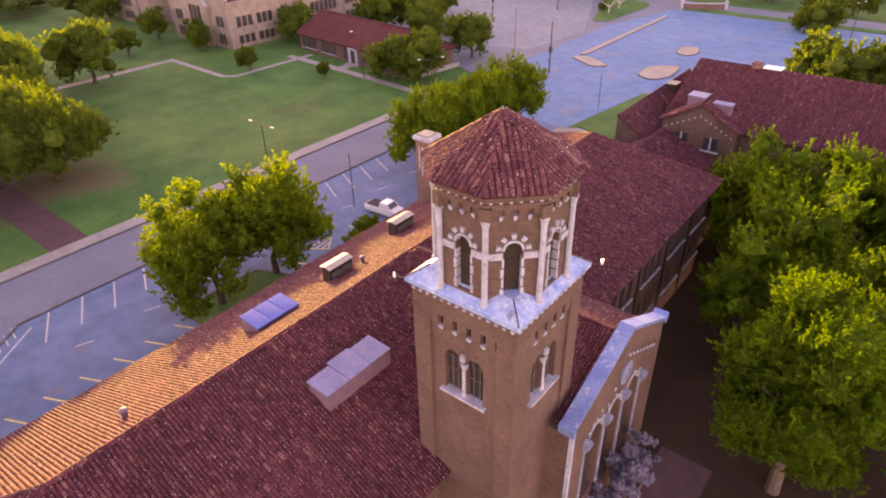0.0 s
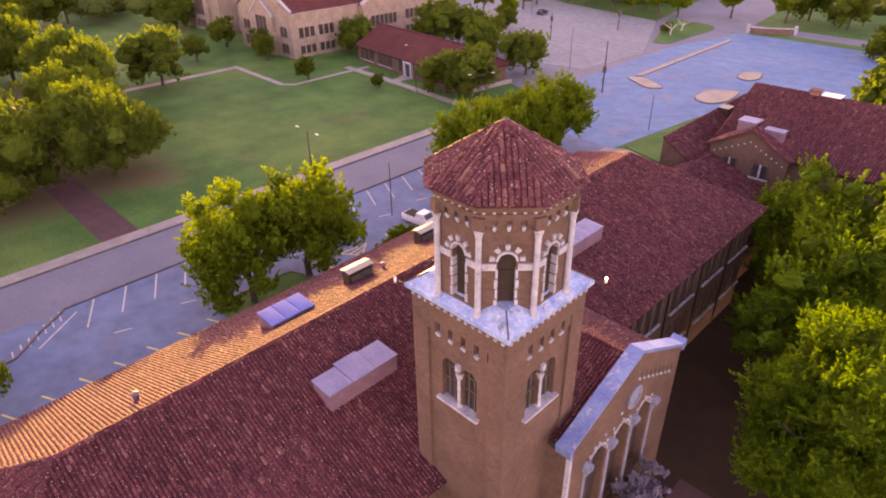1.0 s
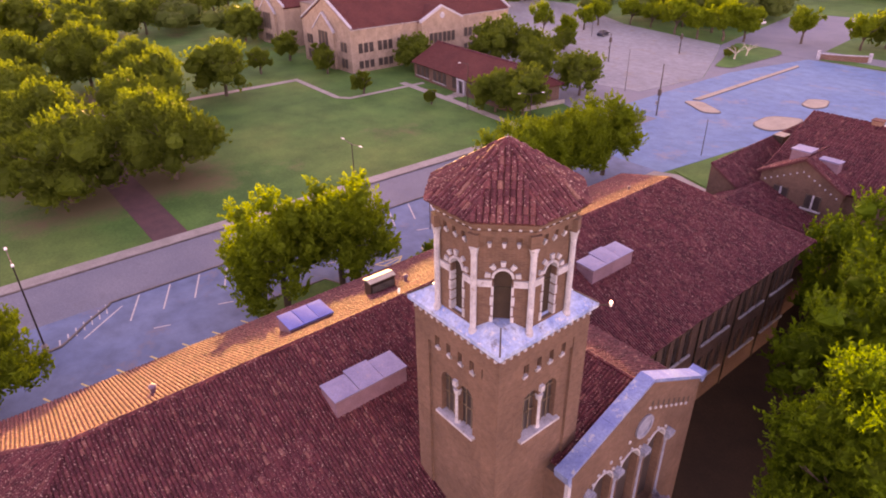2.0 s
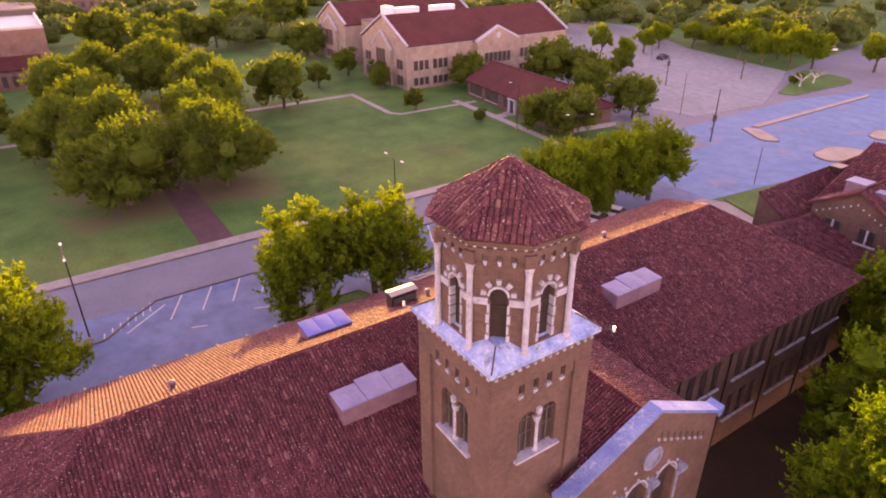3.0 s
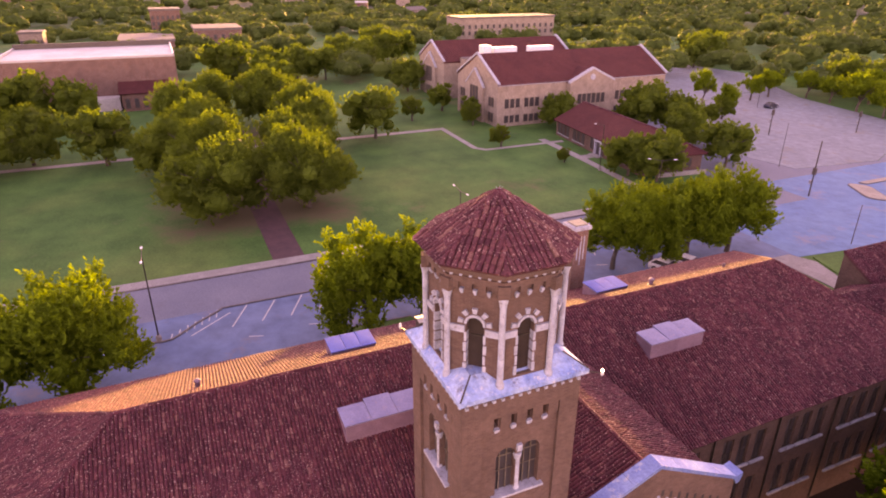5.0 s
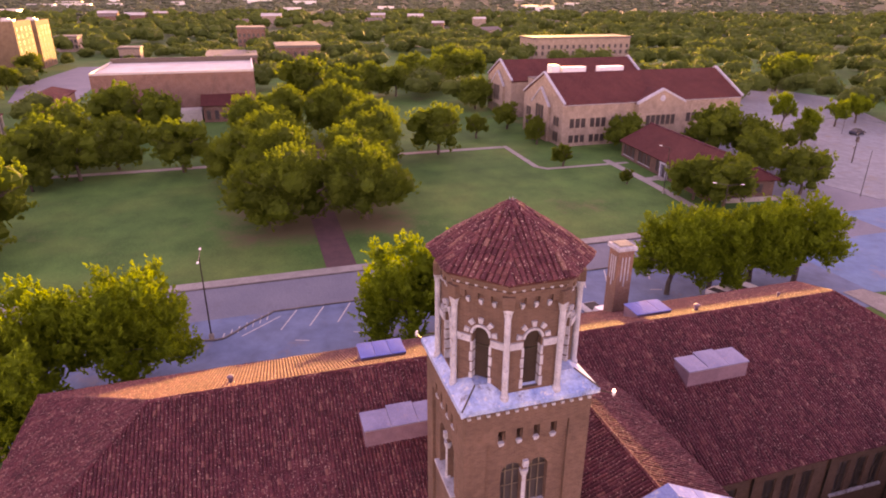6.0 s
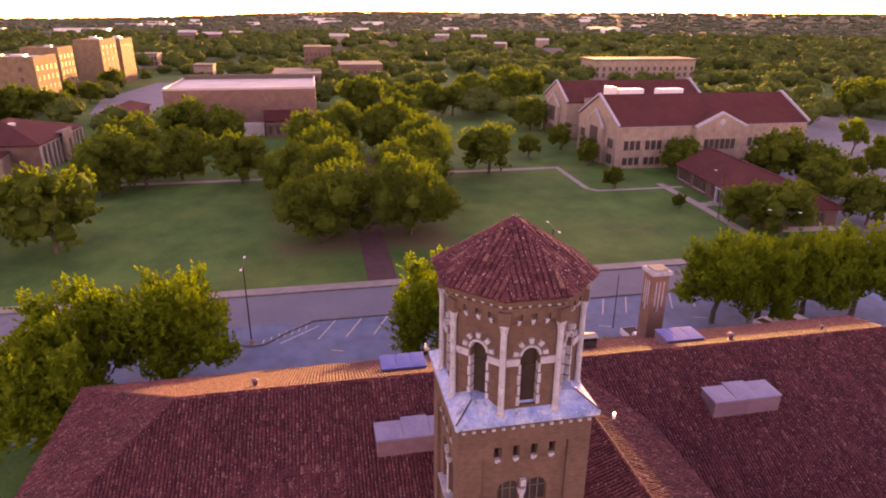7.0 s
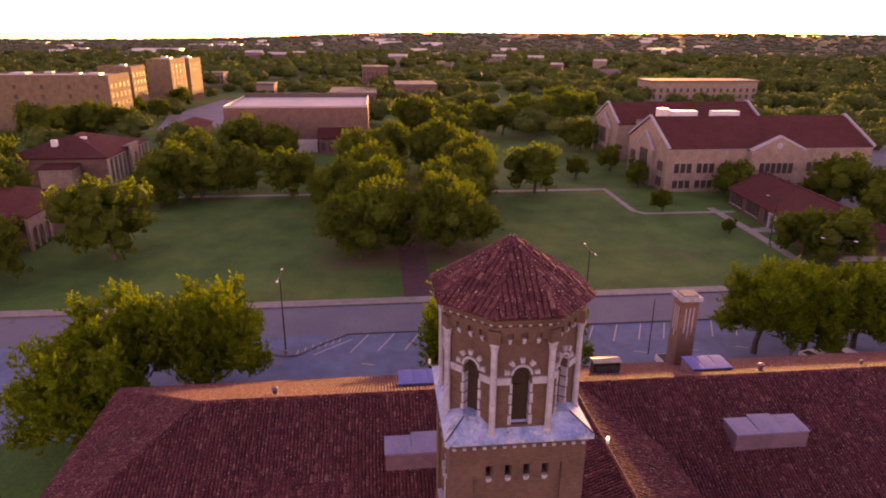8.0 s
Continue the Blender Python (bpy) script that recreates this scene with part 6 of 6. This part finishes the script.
for sgn in (-1, 1):
    tiled_slope(north, [(-18.8 + sgn * 4.4, 69.0, 7.55), (-18.8 + sgn * 4.4, 70.4, 7.55), (-18.8, 75.4, 10.05), (-18.8, 69.0, 10.05)], 0.36, 0.5, 33 + sgn)
for u in (-1.75, 1.55):
    window_rows(north, f, [(u, 1.35, 5.0, 6.4)], mat=M["frame_dark"])
    part("mullion", f.block(Shape(), u - 0.09, u + 0.09, 5.0, 6.5, -0.14, 0.02), M["stone"], north, "pale stone mullion")
    part("sill", f.block(Shape(), u - 1.0, u + 1.0, 4.78, 4.95, -0.2, 0.02), M["stone"], north, "pale stone sill")
for k in range(13):
    u = -3.6 + 0.6 * k
    z = 9.3 - 0.5 * abs(u)
    part("corbel", f.block(Shape(), u - 0.07, u + 0.07, z - 0.75, z - 0.6, -0.1, 0.05), M["stone"], north, "small pale stone corbel")
part("wall", Shape().box(-27.2, 66.6, -0.4, -22.9, 88, 5.4), M["brick"], north)
part("wall", Shape().box(-27.2, 66.6, 5.4, -26.8, 88, 7.75), M["brick"], north)
part("gable_wall", Face((-26.8, 66.6, 0), (1, 0, 0), (0, 1, 0)).plate(Shape(), [(0, 5.4), (3.9, 5.4), (0, 7.7)], 0.0, 0.4), M["brick"], north)
tiled_slope(north, [(-22.65, 66.3, 5.4), (-22.65, 88.5, 5.4), (-27.0, 88.5, 7.95), (-27.0, 66.3, 7.95)], 0.3, 0.45, 36)
part("ridge_tiles", hip_line(Shape(), Vector((-27.0, 66.3, 7.95)), Vector((-27.0, 88.5, 7.95)), 0.16), M["tile"], north, "overlapping ridge tiles", kind="stuff")
for x, y, z, a, b, h in ((-20.0, 71.3, 9.55, 1.8, 1.7, 0.7), (-17.2, 71.2, 9.2, 1.9, 1.0, 0.6)):
    sk = thing("roof_hatch", (x, y, z), "pale metal roof hatch on the north hall", "roof hatch", "roof hatches")
    part("curb", Shape().box(-a / 2, -b / 2, -1.6, a / 2, b / 2, h), M["curb_metal"], sk, "", True)
    part("lid", Shape().box(-a / 2 - 0.1, -b / 2 - 0.1, h, a / 2 + 0.1, b / 2 + 0.1, h + 0.15, 0.03), M["skylight"], sk, "grey-blue metal lid", True)
rv = thing("roof_ventilator", (-26.2, 80.5, 7.5), "dark boxed roof ventilator on the north hall", "ventilator")
part("body", Shape().box(-0.6, -0.8, -0.8, 0.6, 0.8, 0.7, 0.03), M["bronze"], rv, "", True)
part("lid", Shape().box(-0.7, -0.9, 0.7, 0.7, 0.9, 0.82, 0.03), M["bronze"], rv, "", True)
pk = thing("ridge_vent", (-16.6, 79.7, 11.95), "small brick-coloured ridge vent on the north hall", "ventilator")
part("body", Shape().box(-0.5, -0.5, -0.4, 0.5, 0.5, 0.45, 0.04), M["brick_red"], pk, "", True)
part("lid", Shape().box(-0.6, -0.6, 0.45, 0.6, 0.6, 0.55, 0.03), M["deck"], pk, "", True)
pk = thing("roof_curb", (-14.9, 80.0, 11.9), "flat pale metal curb on the north hall's ridge", "roof hatch")
part("body", Shape().box(-0.9, -0.7, -0.4, 0.9, 0.7, 0.15, 0.02), M["curb_metal"], pk, "", True)
part("lid", Shape().box(-1.0, -0.8, 0.15, 1.0, 0.8, 0.24, 0.03), M["white_metal"], pk, "", True)
# the low link between the two halls
link = thing("link_building", (-19.5, 63, -3.2), "low brick link with a clay tile roof between two halls", "building")
part("wall", Shape().box(-25.2, 56.85, -3.4, -14.4, 66.55, 3.1), M["brick"], link)
part("wall", Shape().box(-22.6, 66.55, -3.4, -14.4, 69.35, 3.1), M["brick"], link)
part("wall", Shape().box(-25.2, 56.85, 3.1, -24.8, 66.55, 5.0), M["brick"], link)
tiled_slope(link, [(-14.0, 56.85, 3.1), (-14.0, 69.35, 3.1), (-22.7, 69.35, 6.4), (-22.7, 56.85, 6.4)], 0.3, 0.45, 41)
tiled_slope(link, [(-25.5, 66.5, 4.9), (-25.5, 56.85, 4.9), (-22.7, 56.85, 6.4), (-22.7, 66.5, 6.4)], 0.3, 0.45, 42)
part("ridge_tiles", hip_line(Shape(), Vector((-22.7, 56.9, 6.4)), Vector((-22.7, 69.3, 6.4)), 0.14), M["tile"], link, "overlapping ridge tiles", kind="stuff")

# brick sign wall by the cross street
sign = thing("sign_wall", (-52, 169, 0), "low curved brick sign wall with a pale cap", "wall")
s, cap2 = Shape(), Shape()
for k in range(8):
    a = -4.4 + 1.1 * k + 0.55
    yy = 169 + 0.12 * a * a * 0.3 + 0.5 * a
    s.turned_box((-52 + a, yy, 0.6), (1, 0.5 + 0.07 * a), (1.32, 0.5, 1.6))
    cap2.turned_box((-52 + a, yy, 1.48), (1, 0.5 + 0.07 * a), (1.36, 0.7, 0.16))
part("wall", s, M["brick_red"], sign)
part("cap", cap2, M["stone"], sign, "pale stone cap")
for a in (-4.7, 4.7):
    yy = 169 + 0.036 * a * a + 0.5 * a
    part("post", Shape().turned_box((-52 + a, yy, 0.95), (1, 0.5), (0.7, 0.8, 2.3), 0.04), M["stone"], sign, "pale end post")

# the gymnasium
gym = thing("gymnasium", (-190, -8, 0), "flat-roofed red brick gymnasium with a pale roof", "building")
part("wall", Shape().box(-210, -30, -0.5, -178, 11.5, 12.4), M["brick_red"], gym)
part("roof", Shape().box(-209.6, -29.6, 12.4, -178.5, 11.1, 12.5), M["flat_roof"], gym, "pale flat roof")
for a in ((-210, -30, 12.4, -209.5, 11.5, 13.9), (-209.5, 11.1, 12.4, -178.4, 11.5, 13.2), (-209.5, -30, 12.4, -178.4, -29.6, 13.0), (-178.4, -30, 12.4, -178, 11.5, 12.95)):
    part("parapet", Shape().box(*a), M["frame_dark"] if a[2:4] == (12.4, -209.5) else M["steel"], gym, "dark weathered parapet" if a[2:4] == (12.4, -209.5) else "grey parapet")
part("porch_wall", Shape().box(-178, -2.6, -0.5, -171.5, 8.6, 4.6), M["brick_red"], gym)
part("porch_roof", Shape().slab([(-178, -3.2, 6.6), (-178, 9.2, 6.6), (-171.0, 9.2, 4.5), (-171.0, -3.2, 4.5)], 0.25), M["far_tile_x"], gym)
part("pale_annex", Shape().box(-177.9, -14.5, -0.3, -173.5, -3.2, 3.2), M["flat_roof"], gym, "pale low annex")
porch = Face((-171.5, 0, 0), (0, 1, 0), (-1, 0, 0))
for k in range(5):
    u = -1.4 + 2.1 * k
    outline = [(u - 0.55, 0.7), (u + 0.55, 0.7)] + arc(u, 2.7, 0.55, 0, 180, 8)
    win = part("window", porch.plate(Shape(), outline, -0.05, 0.05), M["frame_dark"], gym, "dark arched window")
    part("pane", porch.plate(Shape(), [(u + (a - u) * 0.84, 2.0 + (z - 2.0) * 0.9) for a, z in outline], -0.07, 0.0), M["glass"], win)

# the hall at the lawn's south side, and its neighbour
south = thing("south_hall", (-149, -57, 0), "brick hall with hip tile roof, its front's sunlight painted cream", "building")
part("wall", Shape().box(-162.3, -69, -0.5, -136.3, -47, 6.1), M["brick_red"], south)
hip_roof(south, -162.3, -69, -136.3, -47, 6.05, 9.7, M["far_tile_y"], 0.6)
part("wing_wall", Shape().box(-136.3, -60, -0.5, -132.2, -53, 4.4), M["brick_pale"], south, "pale brick side wing")
part("wing_roof", Shape().slab([(-136.2, -60.3, 4.9), (-136.2, -52.7, 4.9), (-131.9, -52.7, 4.4), (-131.9, -60.3, 4.4)], 0.2), M["far_tile_x"], south)
for x, y in ((-141.5, -60), (-146.0, -55.4)):
    part("roof_vent", Shape().box(x - 0.5, y - 0.6, 7.2, x + 0.5, y + 0.6, 9.3, 0.05), M["white_metal"], south, "white roof vent")
f = Face((0, -47, 0), (-1, 0, 0), (0, -1, 0))
# Cream stands in for the sunlight on this front, which the gymnasium blocks.
for k in range(11):
    u = 136.7 + 2.53 * k
    part("pilaster", f.block(Shape(), u - 0.38, u + 0.38, 0, 5.5, -0.35, 0.1), M["cream_metal"], south, "pilaster, cream in place of sunlight on it")
    if k < 10 and k not in (4, 5):
        win = part("window", f.block(Shape(), u + 0.55, u + 1.98, 1.0, 5.0, -0.04, 0.1), M["glass"], south, "tall dark window")
part("cornice", f.block(Shape(), 136.3, 162.3, 5.5, 6.04, -0.45, 0.1), M["cream_metal"], south)
s = Shape()
pierced_wall(s, f, 146.9, 151.9, -0.4, 7.3, [(149.4, 2.2, 0.0, 4.0, "round")], -1.6, -1.1)
part("porch", s, M["brick_pale"], south, "pale raised porch with a round arch")
part("porch_roof", f.block(Shape(), 147.0, 151.8, 6.6, 6.9, -1.1, 0.3), M["grey_roof"], south)
corner = thing("corner_house", (-90, -48, 0), "brick house with a clay tile roof and arched porch", "building")
part("wall", Shape().box(-106, -58, -0.5, -80, -42, 5.0), M["brick_red"], corner)
hip_roof(corner, -106, -58, -80, -42, 5.0, 9.0, M["far_tile_y"], 0.8)
f = Face((0, -42, 0), (-1, 0, 0), (0, -1, 0))
s = Shape()
pierced_wall(s, f, 88.0, 95.0, -0.4, 5.6, [(89.6, 1.5, 0.0, 2.8, "round"), (91.5, 1.5, 0.0, 2.8, "round"), (93.4, 1.5, 0.0, 2.8, "round")], -1.8, -1.4)
part("arcade", s, M["brick_pale"], corner, "pale arched porch")
part("porch_roof", Shape().slab([(-87.6, -42, 6.4), (-95.4, -42, 6.4), (-95.4, -39.9, 5.6), (-87.6, -39.9, 5.6)], 0.2), M["far_tile_y"], corner)

annex = thing("tile_roofed_annex", (-210, -49, 0), "low brick annex with a clay tile hip roof", "building")
part("wall", Shape().box(-222, -54, -0.5, -197, -44.5, 3.2), M["brick_red"], annex)
hip_roof(annex, -222, -54, -197, -44.5, 3.2, 5.4, M["far_tile_y"], 0.6)
window_rows(annex, Face((-197, -54, 0), (0, 1, 0), (-1, 0, 0)), [(1.6 + 2.1 * k, 1.0, 0.9, 2.4) for k in range(4)])

# dormitories and towers far to the south-west
def block_house(name, x0, y0, x1, y1, top, storeys, bays_x, bays_y, label, roof_units=4):
    b = thing(name, ((x0 + x1) / 2, (y0 + y1) / 2, 0), label, "building")
    part("wall", Shape().box(x0, y0, -1, x1, y1, top), M["brick_block"], b)
    part("roof", Shape().box(x0 + 0.3, y0 + 0.3, top, x1 - 0.3, y1 - 0.3, top + 0.12), M["flat_roof"], b, "pale flat roof")
    for a in ((x0, y0, top, x1, y0 + 0.3, top + 0.7), (x0, y1 - 0.3, top, x1, y1, top + 0.7), (x0, y0 + 0.3, top, x0 + 0.3, y1 - 0.3, top + 0.7), (x1 - 0.3, y0 + 0.3, top, x1, y1 - 0.3, top + 0.7)):
        part("parapet", Shape().box(*a), M["brick_block"], b)
    step = (top - 2.0) / storeys
    rows_n = [((x1 - x0) * (k + 0.5) / bays_x, 1.2, 1.3 + step * j, 2.8 + step * j) for k in range(bays_x) for j in range(storeys)]
    window_rows(b, Face((x1, y1, 0), (-1, 0, 0), (0, -1, 0)), rows_n)
    rows_e = [((y1 - y0) * (k + 0.5) / bays_y, 0.9, 1.3 + step * j, 2.6 + step * j) for k in range(bays_y) for j in range(1, storeys)] if bays_y > 3 else []
    window_rows(b, Face((x1, y0, 0), (0, 1, 0), (-1, 0, 0)), rows_e)
    rng = random.Random(len(label))
    for k in range(roof_units):
        ux, uy = rng.uniform(x0 + 3, x1 - 3), rng.uniform(y0 + 3, y1 - 3)
        w = rng.uniform(1, 3)
        part("roof_unit", Shape().box(ux - w, uy - w, top + 0.1, ux + w, uy + w, top + rng.uniform(0.8, 1.7), 0.05), M["steel"], b, "grey rooftop unit")
    return b


block_house("dormitory", -243.6, -150, -224, -78.4, 18.2, 5, 5, 8, "long pale brick dormitory with a sunlit end wall", 9)
block_house("dormitory_annex", -278, -97, -262, -84.0, 19.4, 6, 4, 2, "pale brick dormitory annex with a sunlit side", 1)
block_house("tower_block", -324, -90.7, -300, -80.0, 20.9, 7, 4, 3, "tall brick tower block with a sunlit side", 2)
block_house("tower_block", -352, -88, -330, -79.8, 20.2, 7, 4, 3, "tall brick tower block with a sunlit side", 2)
for x0, y0, x1, y1, top, lab in ((-438, -97, -424, -85, 9, "small pale brick house roofed with grey"), (-354, -50, -343, -40.5, 7.8, "low pale brick house beyond the gymnasium"), (-300, -6, -270, 14, 9, "low flat-roofed building among trees"),
                                 (-330, 24, -305, 44, 10, "low flat-roofed building among trees"), (-420, 6, -400, 22, 14, "brown brick block among trees"), (-330, 158, -312, 217, 11.2, "long pale brick building behind the library")):
    n = max(6, int((y1 - y0) / 3.6))
    b = thing("distant_building", ((x0 + x1) / 2, (y0 + y1) / 2, 0), lab, "building", "distant buildings")
    part("wall", Shape().box(x0, y0, -1, x1, y1, top - 1), M["brick_pale"] if "pale brick" in lab else M["brick_red"], b)
    part("roof", Shape().box(x0 - 0.4, y0 - 0.4, top - 1, x1 + 0.4, y1 + 0.4, top), M["grey_roof"], b, "brown-grey flat roof")
    window_rows(b, Face((x1, y0, 0), (0, 1, 0), (-1, 0, 0)), [((y1 - y0) * (k + 0.5) / n, 1.2, 2.0 + 3.2 * j, 3.8 + 3.2 * j) for k in range(n) for j in range(int(top // 4))])
flat("road_far", [(-330, -50), (-222, -44), (-222, -64), (-262, -72), (-330, -66)], M["asphalt"], "grey asphalt road beside the gymnasium", "road", 0.2)

# pale roofs among the woods
rng = random.Random(91)
for k in range(13):
    d, a = rng.uniform(430, 1000), radians(rng.uniform(152, 200))
    x, y, w, h = -20 + d * math.cos(a), 30 + d * math.sin(a), rng.uniform(5, 12), rng.uniform(6.5, 9.5)
    b = thing("distant_house", (x, y, ground_height(x, y)), "small red brick house among the woods" if k % 2 else "small pale house among the woods", "house", "distant houses")
    b.rotation_euler = (0, 0, rng.uniform(-0.4, 0.4))
    part("wall", Shape().box(-w * 0.5, -w, -1, w * 0.5, w, h), M["brick_red"] if k % 2 else M["brick_pale"], b, "", True)
    part("roof", Shape().slab([(-w * 0.56, -w * 1.05, h), (-w * 0.56, w * 1.05, h), (0, w * 1.05, h + w * 0.25), (0, -w * 1.05, h + w * 0.25)], 0.2).slab([(w * 0.56, -w * 1.05, h), (w * 0.56, w * 1.05, h), (0, w * 1.05, h + w * 0.25), (0, -w * 1.05, h + w * 0.25)], 0.2), M["flat_roof"] if k % 3 else M["grey_roof"], b, "pitched roof", True)

# pale sheds near the horizon
rng = random.Random(77)
for k in range(26):
    d, a = rng.uniform(1100, 2600), radians(rng.uniform(150, 208))
    x, y, w = -20 + d * math.cos(a), 30 + d * math.sin(a), rng.uniform(14, 40)
    z = ground_height(x, y)
    b = thing("distant_shed", (x, y, z), "pale distant shed near the horizon", "building", "distant sheds")
    part("wall", Shape().box(-w * 0.4, -w, -2, w * 0.4, w, 8.5), M["white_metal"], b, "", True)
    part("roof", Shape().box(-w * 0.42, -w * 1.02, 8.5, w * 0.42, w * 1.02, 9.1), M["flat_roof"], b, "", True)


# ---- woods to the horizon ----
def woods(name, seed, count, inner, outer, a0, a1, lobes, grid, sprays, mat, label, keep_out):
    """Many crowns in one mesh: each a cluster of ragged lobes with leaf sprays standing off them."""
    r = np.random.default_rng(seed)
    rings, around = grid
    e = np.linspace(-0.5, 1.0, rings + 1) * math.pi / 2
    ball = np.array([(math.cos(b) * math.cos(2 * math.pi * (k + 0.5 * (i % 2)) / around), math.cos(b) * math.sin(2 * math.pi * (k + 0.5 * (i % 2)) / around), math.sin(b)) for i, b in enumerate(e) for k in range(around)])
    net = np.array([(i * around + k, i * around + (k + 1) % around, (i + 1) * around + (k + 1) % around, (i + 1) * around + k) for i in range(rings) for k in range(around)])
    verts, faces, made, at = [], [], 0, 0
    while made < count:
        d = math.sqrt(r.uniform(inner ** 2, outer ** 2)) if outer < 900 else inner * (outer / inner) ** (r.uniform() ** 0.8)
        a = r.uniform(radians(a0), radians(a1))
        x, y = -20 + d * math.cos(a), 30 + d * math.sin(a)
        if any(bx0 < x < bx1 and by0 < y < by1 for bx0, by0, bx1, by1 in keep_out):
            continue
        made += 1
        rad = r.uniform(4.4, 7.8) * (1 + d / 1300)
        h = r.uniform(6.5, 11.0)
        # Lower crowns along this lane let the low sun reach the dormitories.
        if -228 < 0.415 * x + 0.91 * y < -158 and x > -700:
            h, rad = h * 0.5, rad * 0.7
        base = np.array([x, y, ground_height(x, y)])
        for k in range(lobes):
            turn, out = r.uniform(0, 2 * math.pi), (r.uniform(0.25, 0.62) if k else 0.0)
            c = base + np.array([rad * out * math.cos(turn), rad * out * math.sin(turn), h * (r.uniform(0.38, 0.72) if k else 0.6)])
            size = np.array([1, 1, 0.82 if outer < 1200 else 0.42]) * (rad * (r.uniform(0.36, 0.56) if lobes > 1 else 0.9))
            if not k:
                size = size * 1.15
            verts.append(c + ball * size * (r.uniform(0.8, 1.12, (len(ball), 1)) if sprays < 20 else 0.86))
            faces.append(net + at)
            at += len(ball)
            dirs = r.normal(size=(sprays, 3))
            dirs[:, 2] = np.abs(dirs[:, 2]) * 1.1 - 0.35
            dirs /= np.linalg.norm(dirs, axis=1)[:, None]
            p = c + dirs * size * r.uniform(0.9, 1.16, (sprays, 1))
            nr = dirs + r.normal(scale=0.5, size=(sprays, 3))
            t = np.cross(nr, r.normal(size=(sprays, 3)))
            t /= np.linalg.norm(t, axis=1)[:, None]
            b = np.cross(nr, t)
            b /= np.linalg.norm(b, axis=1)[:, None]
            w = size[0] * (0.62 if sprays < 12 else 2.6 / math.sqrt(sprays)) * 0.42 * r.uniform(0.6, 1.3, (sprays, 1))
            verts.append(np.stack([p - t * w, p - b * w * 0.7, p + t * w, p + b * w * 0.7], 1).reshape(-1, 3))
            faces.append(at + np.arange(sprays)[:, None] * 4 + np.array([[0, 1, 2, 3]]))
            at += sprays * 4
    return structure(name, np_mesh(name, np.concatenate(verts), np.concatenate(faces), mat), None, label, "woods", "stuff")


CLEAR = [(-180, -80, -60, 132), (-66, -60, 40, 170), (-135, 100, -60, 176), (-212, -40, -165, 30), (-356, -155, -220, -76), (-110, -62, -60, 0), (-335, -66, -210, -28), (-264, 58, -210, 152), (-72, 100, -56, 236), (-60, 158, 60, 180), (-350, -68, -318, -50), (-334, 154, -296, 222)]
woods("woods_near", 301, 520, 130, 420, 88, 250, 6, (3, 7), 44, M["leaf_wood"], "dark green campus woods in evening light", CLEAR)
woods("woods_middle", 302, 2000, 380, 1100, 92, 238, 4, (3, 6), 6, M["leaf_wood"], "dark green woods in the middle distance", CLEAR)
woods("woods_far", 303, 6000, 1000, 4200, 98, 232, 2, (2, 5), 3, M["leaf_haze"], "woods reaching the horizon, haze painted pale into their green", [])


# ---- single tiles: the cap of the tower, and a stretch of the hall's roof ----
tv, tf = barrel(0.262, 0.46)
tile_mesh = bpy.data.meshes.new("roof_tile")
tile_mesh.from_pydata(tv, [], tf)
tile_mesh.materials.append(M["tile_piece"])
tile_rng = random.Random(5)


def lay_tile(parent, m, u, v, mesh):
    ob = new("roof_tile", mesh)
    ob.parent = parent
    if parent.type == "EMPTY":
        ob.matrix_parent_inverse = Matrix.Translation(-parent.location)
    ob.matrix_basis = m @ Matrix.Translation((u + tile_rng.gauss(0, 0.008), v + tile_rng.gauss(0, 0.018) - 0.04, 0.012 + abs(tile_rng.gauss(0, 0.012)))) @ Matrix.Rotation(tile_rng.gauss(0, 0.035), 4, "Z")
    return ob


for u, v in single_cells:
    lay_tile(hall, m_east, u, v, tile_mesh)

tv, tf = barrel(0.215, 0.42)
cap_tile = bpy.data.meshes.new("roof_tile")
cap_tile.from_pydata(tv, [], tf)
cap_tile.materials.append(M["tile_cap_piece"])
laid = 0
for k in (7, 0, 6, 1, 5, 2, 4, 3):
    a, b = corners[k - 1], corners[k]
    along = (b - a).normalized()
    nrm = along.cross(apex - a).normalized()
    if nrm.z < 0:
        nrm = -nrm
    up = nrm.cross(along)
    if up.z < 0:
        up = -up
    fm = slope_frame(a, along, up)
    cells = roof_cells(poly_in(fm, [a, b, apex]), 0.225, 0.34)
    if laid + len(cells) <= 300:
        for u, v in cells:
            lay_tile(tower, fm, u, v, cap_tile)
        laid += len(cells)
    else:
        cloud = part("roof_tiles", tile_cloud(fm, cells, 0.225, 0.34, 60 + k), None, tower, "weathered red clay barrel tiles", kind="stuff")
        cloud.data.materials[0] = M["tile_cap"]
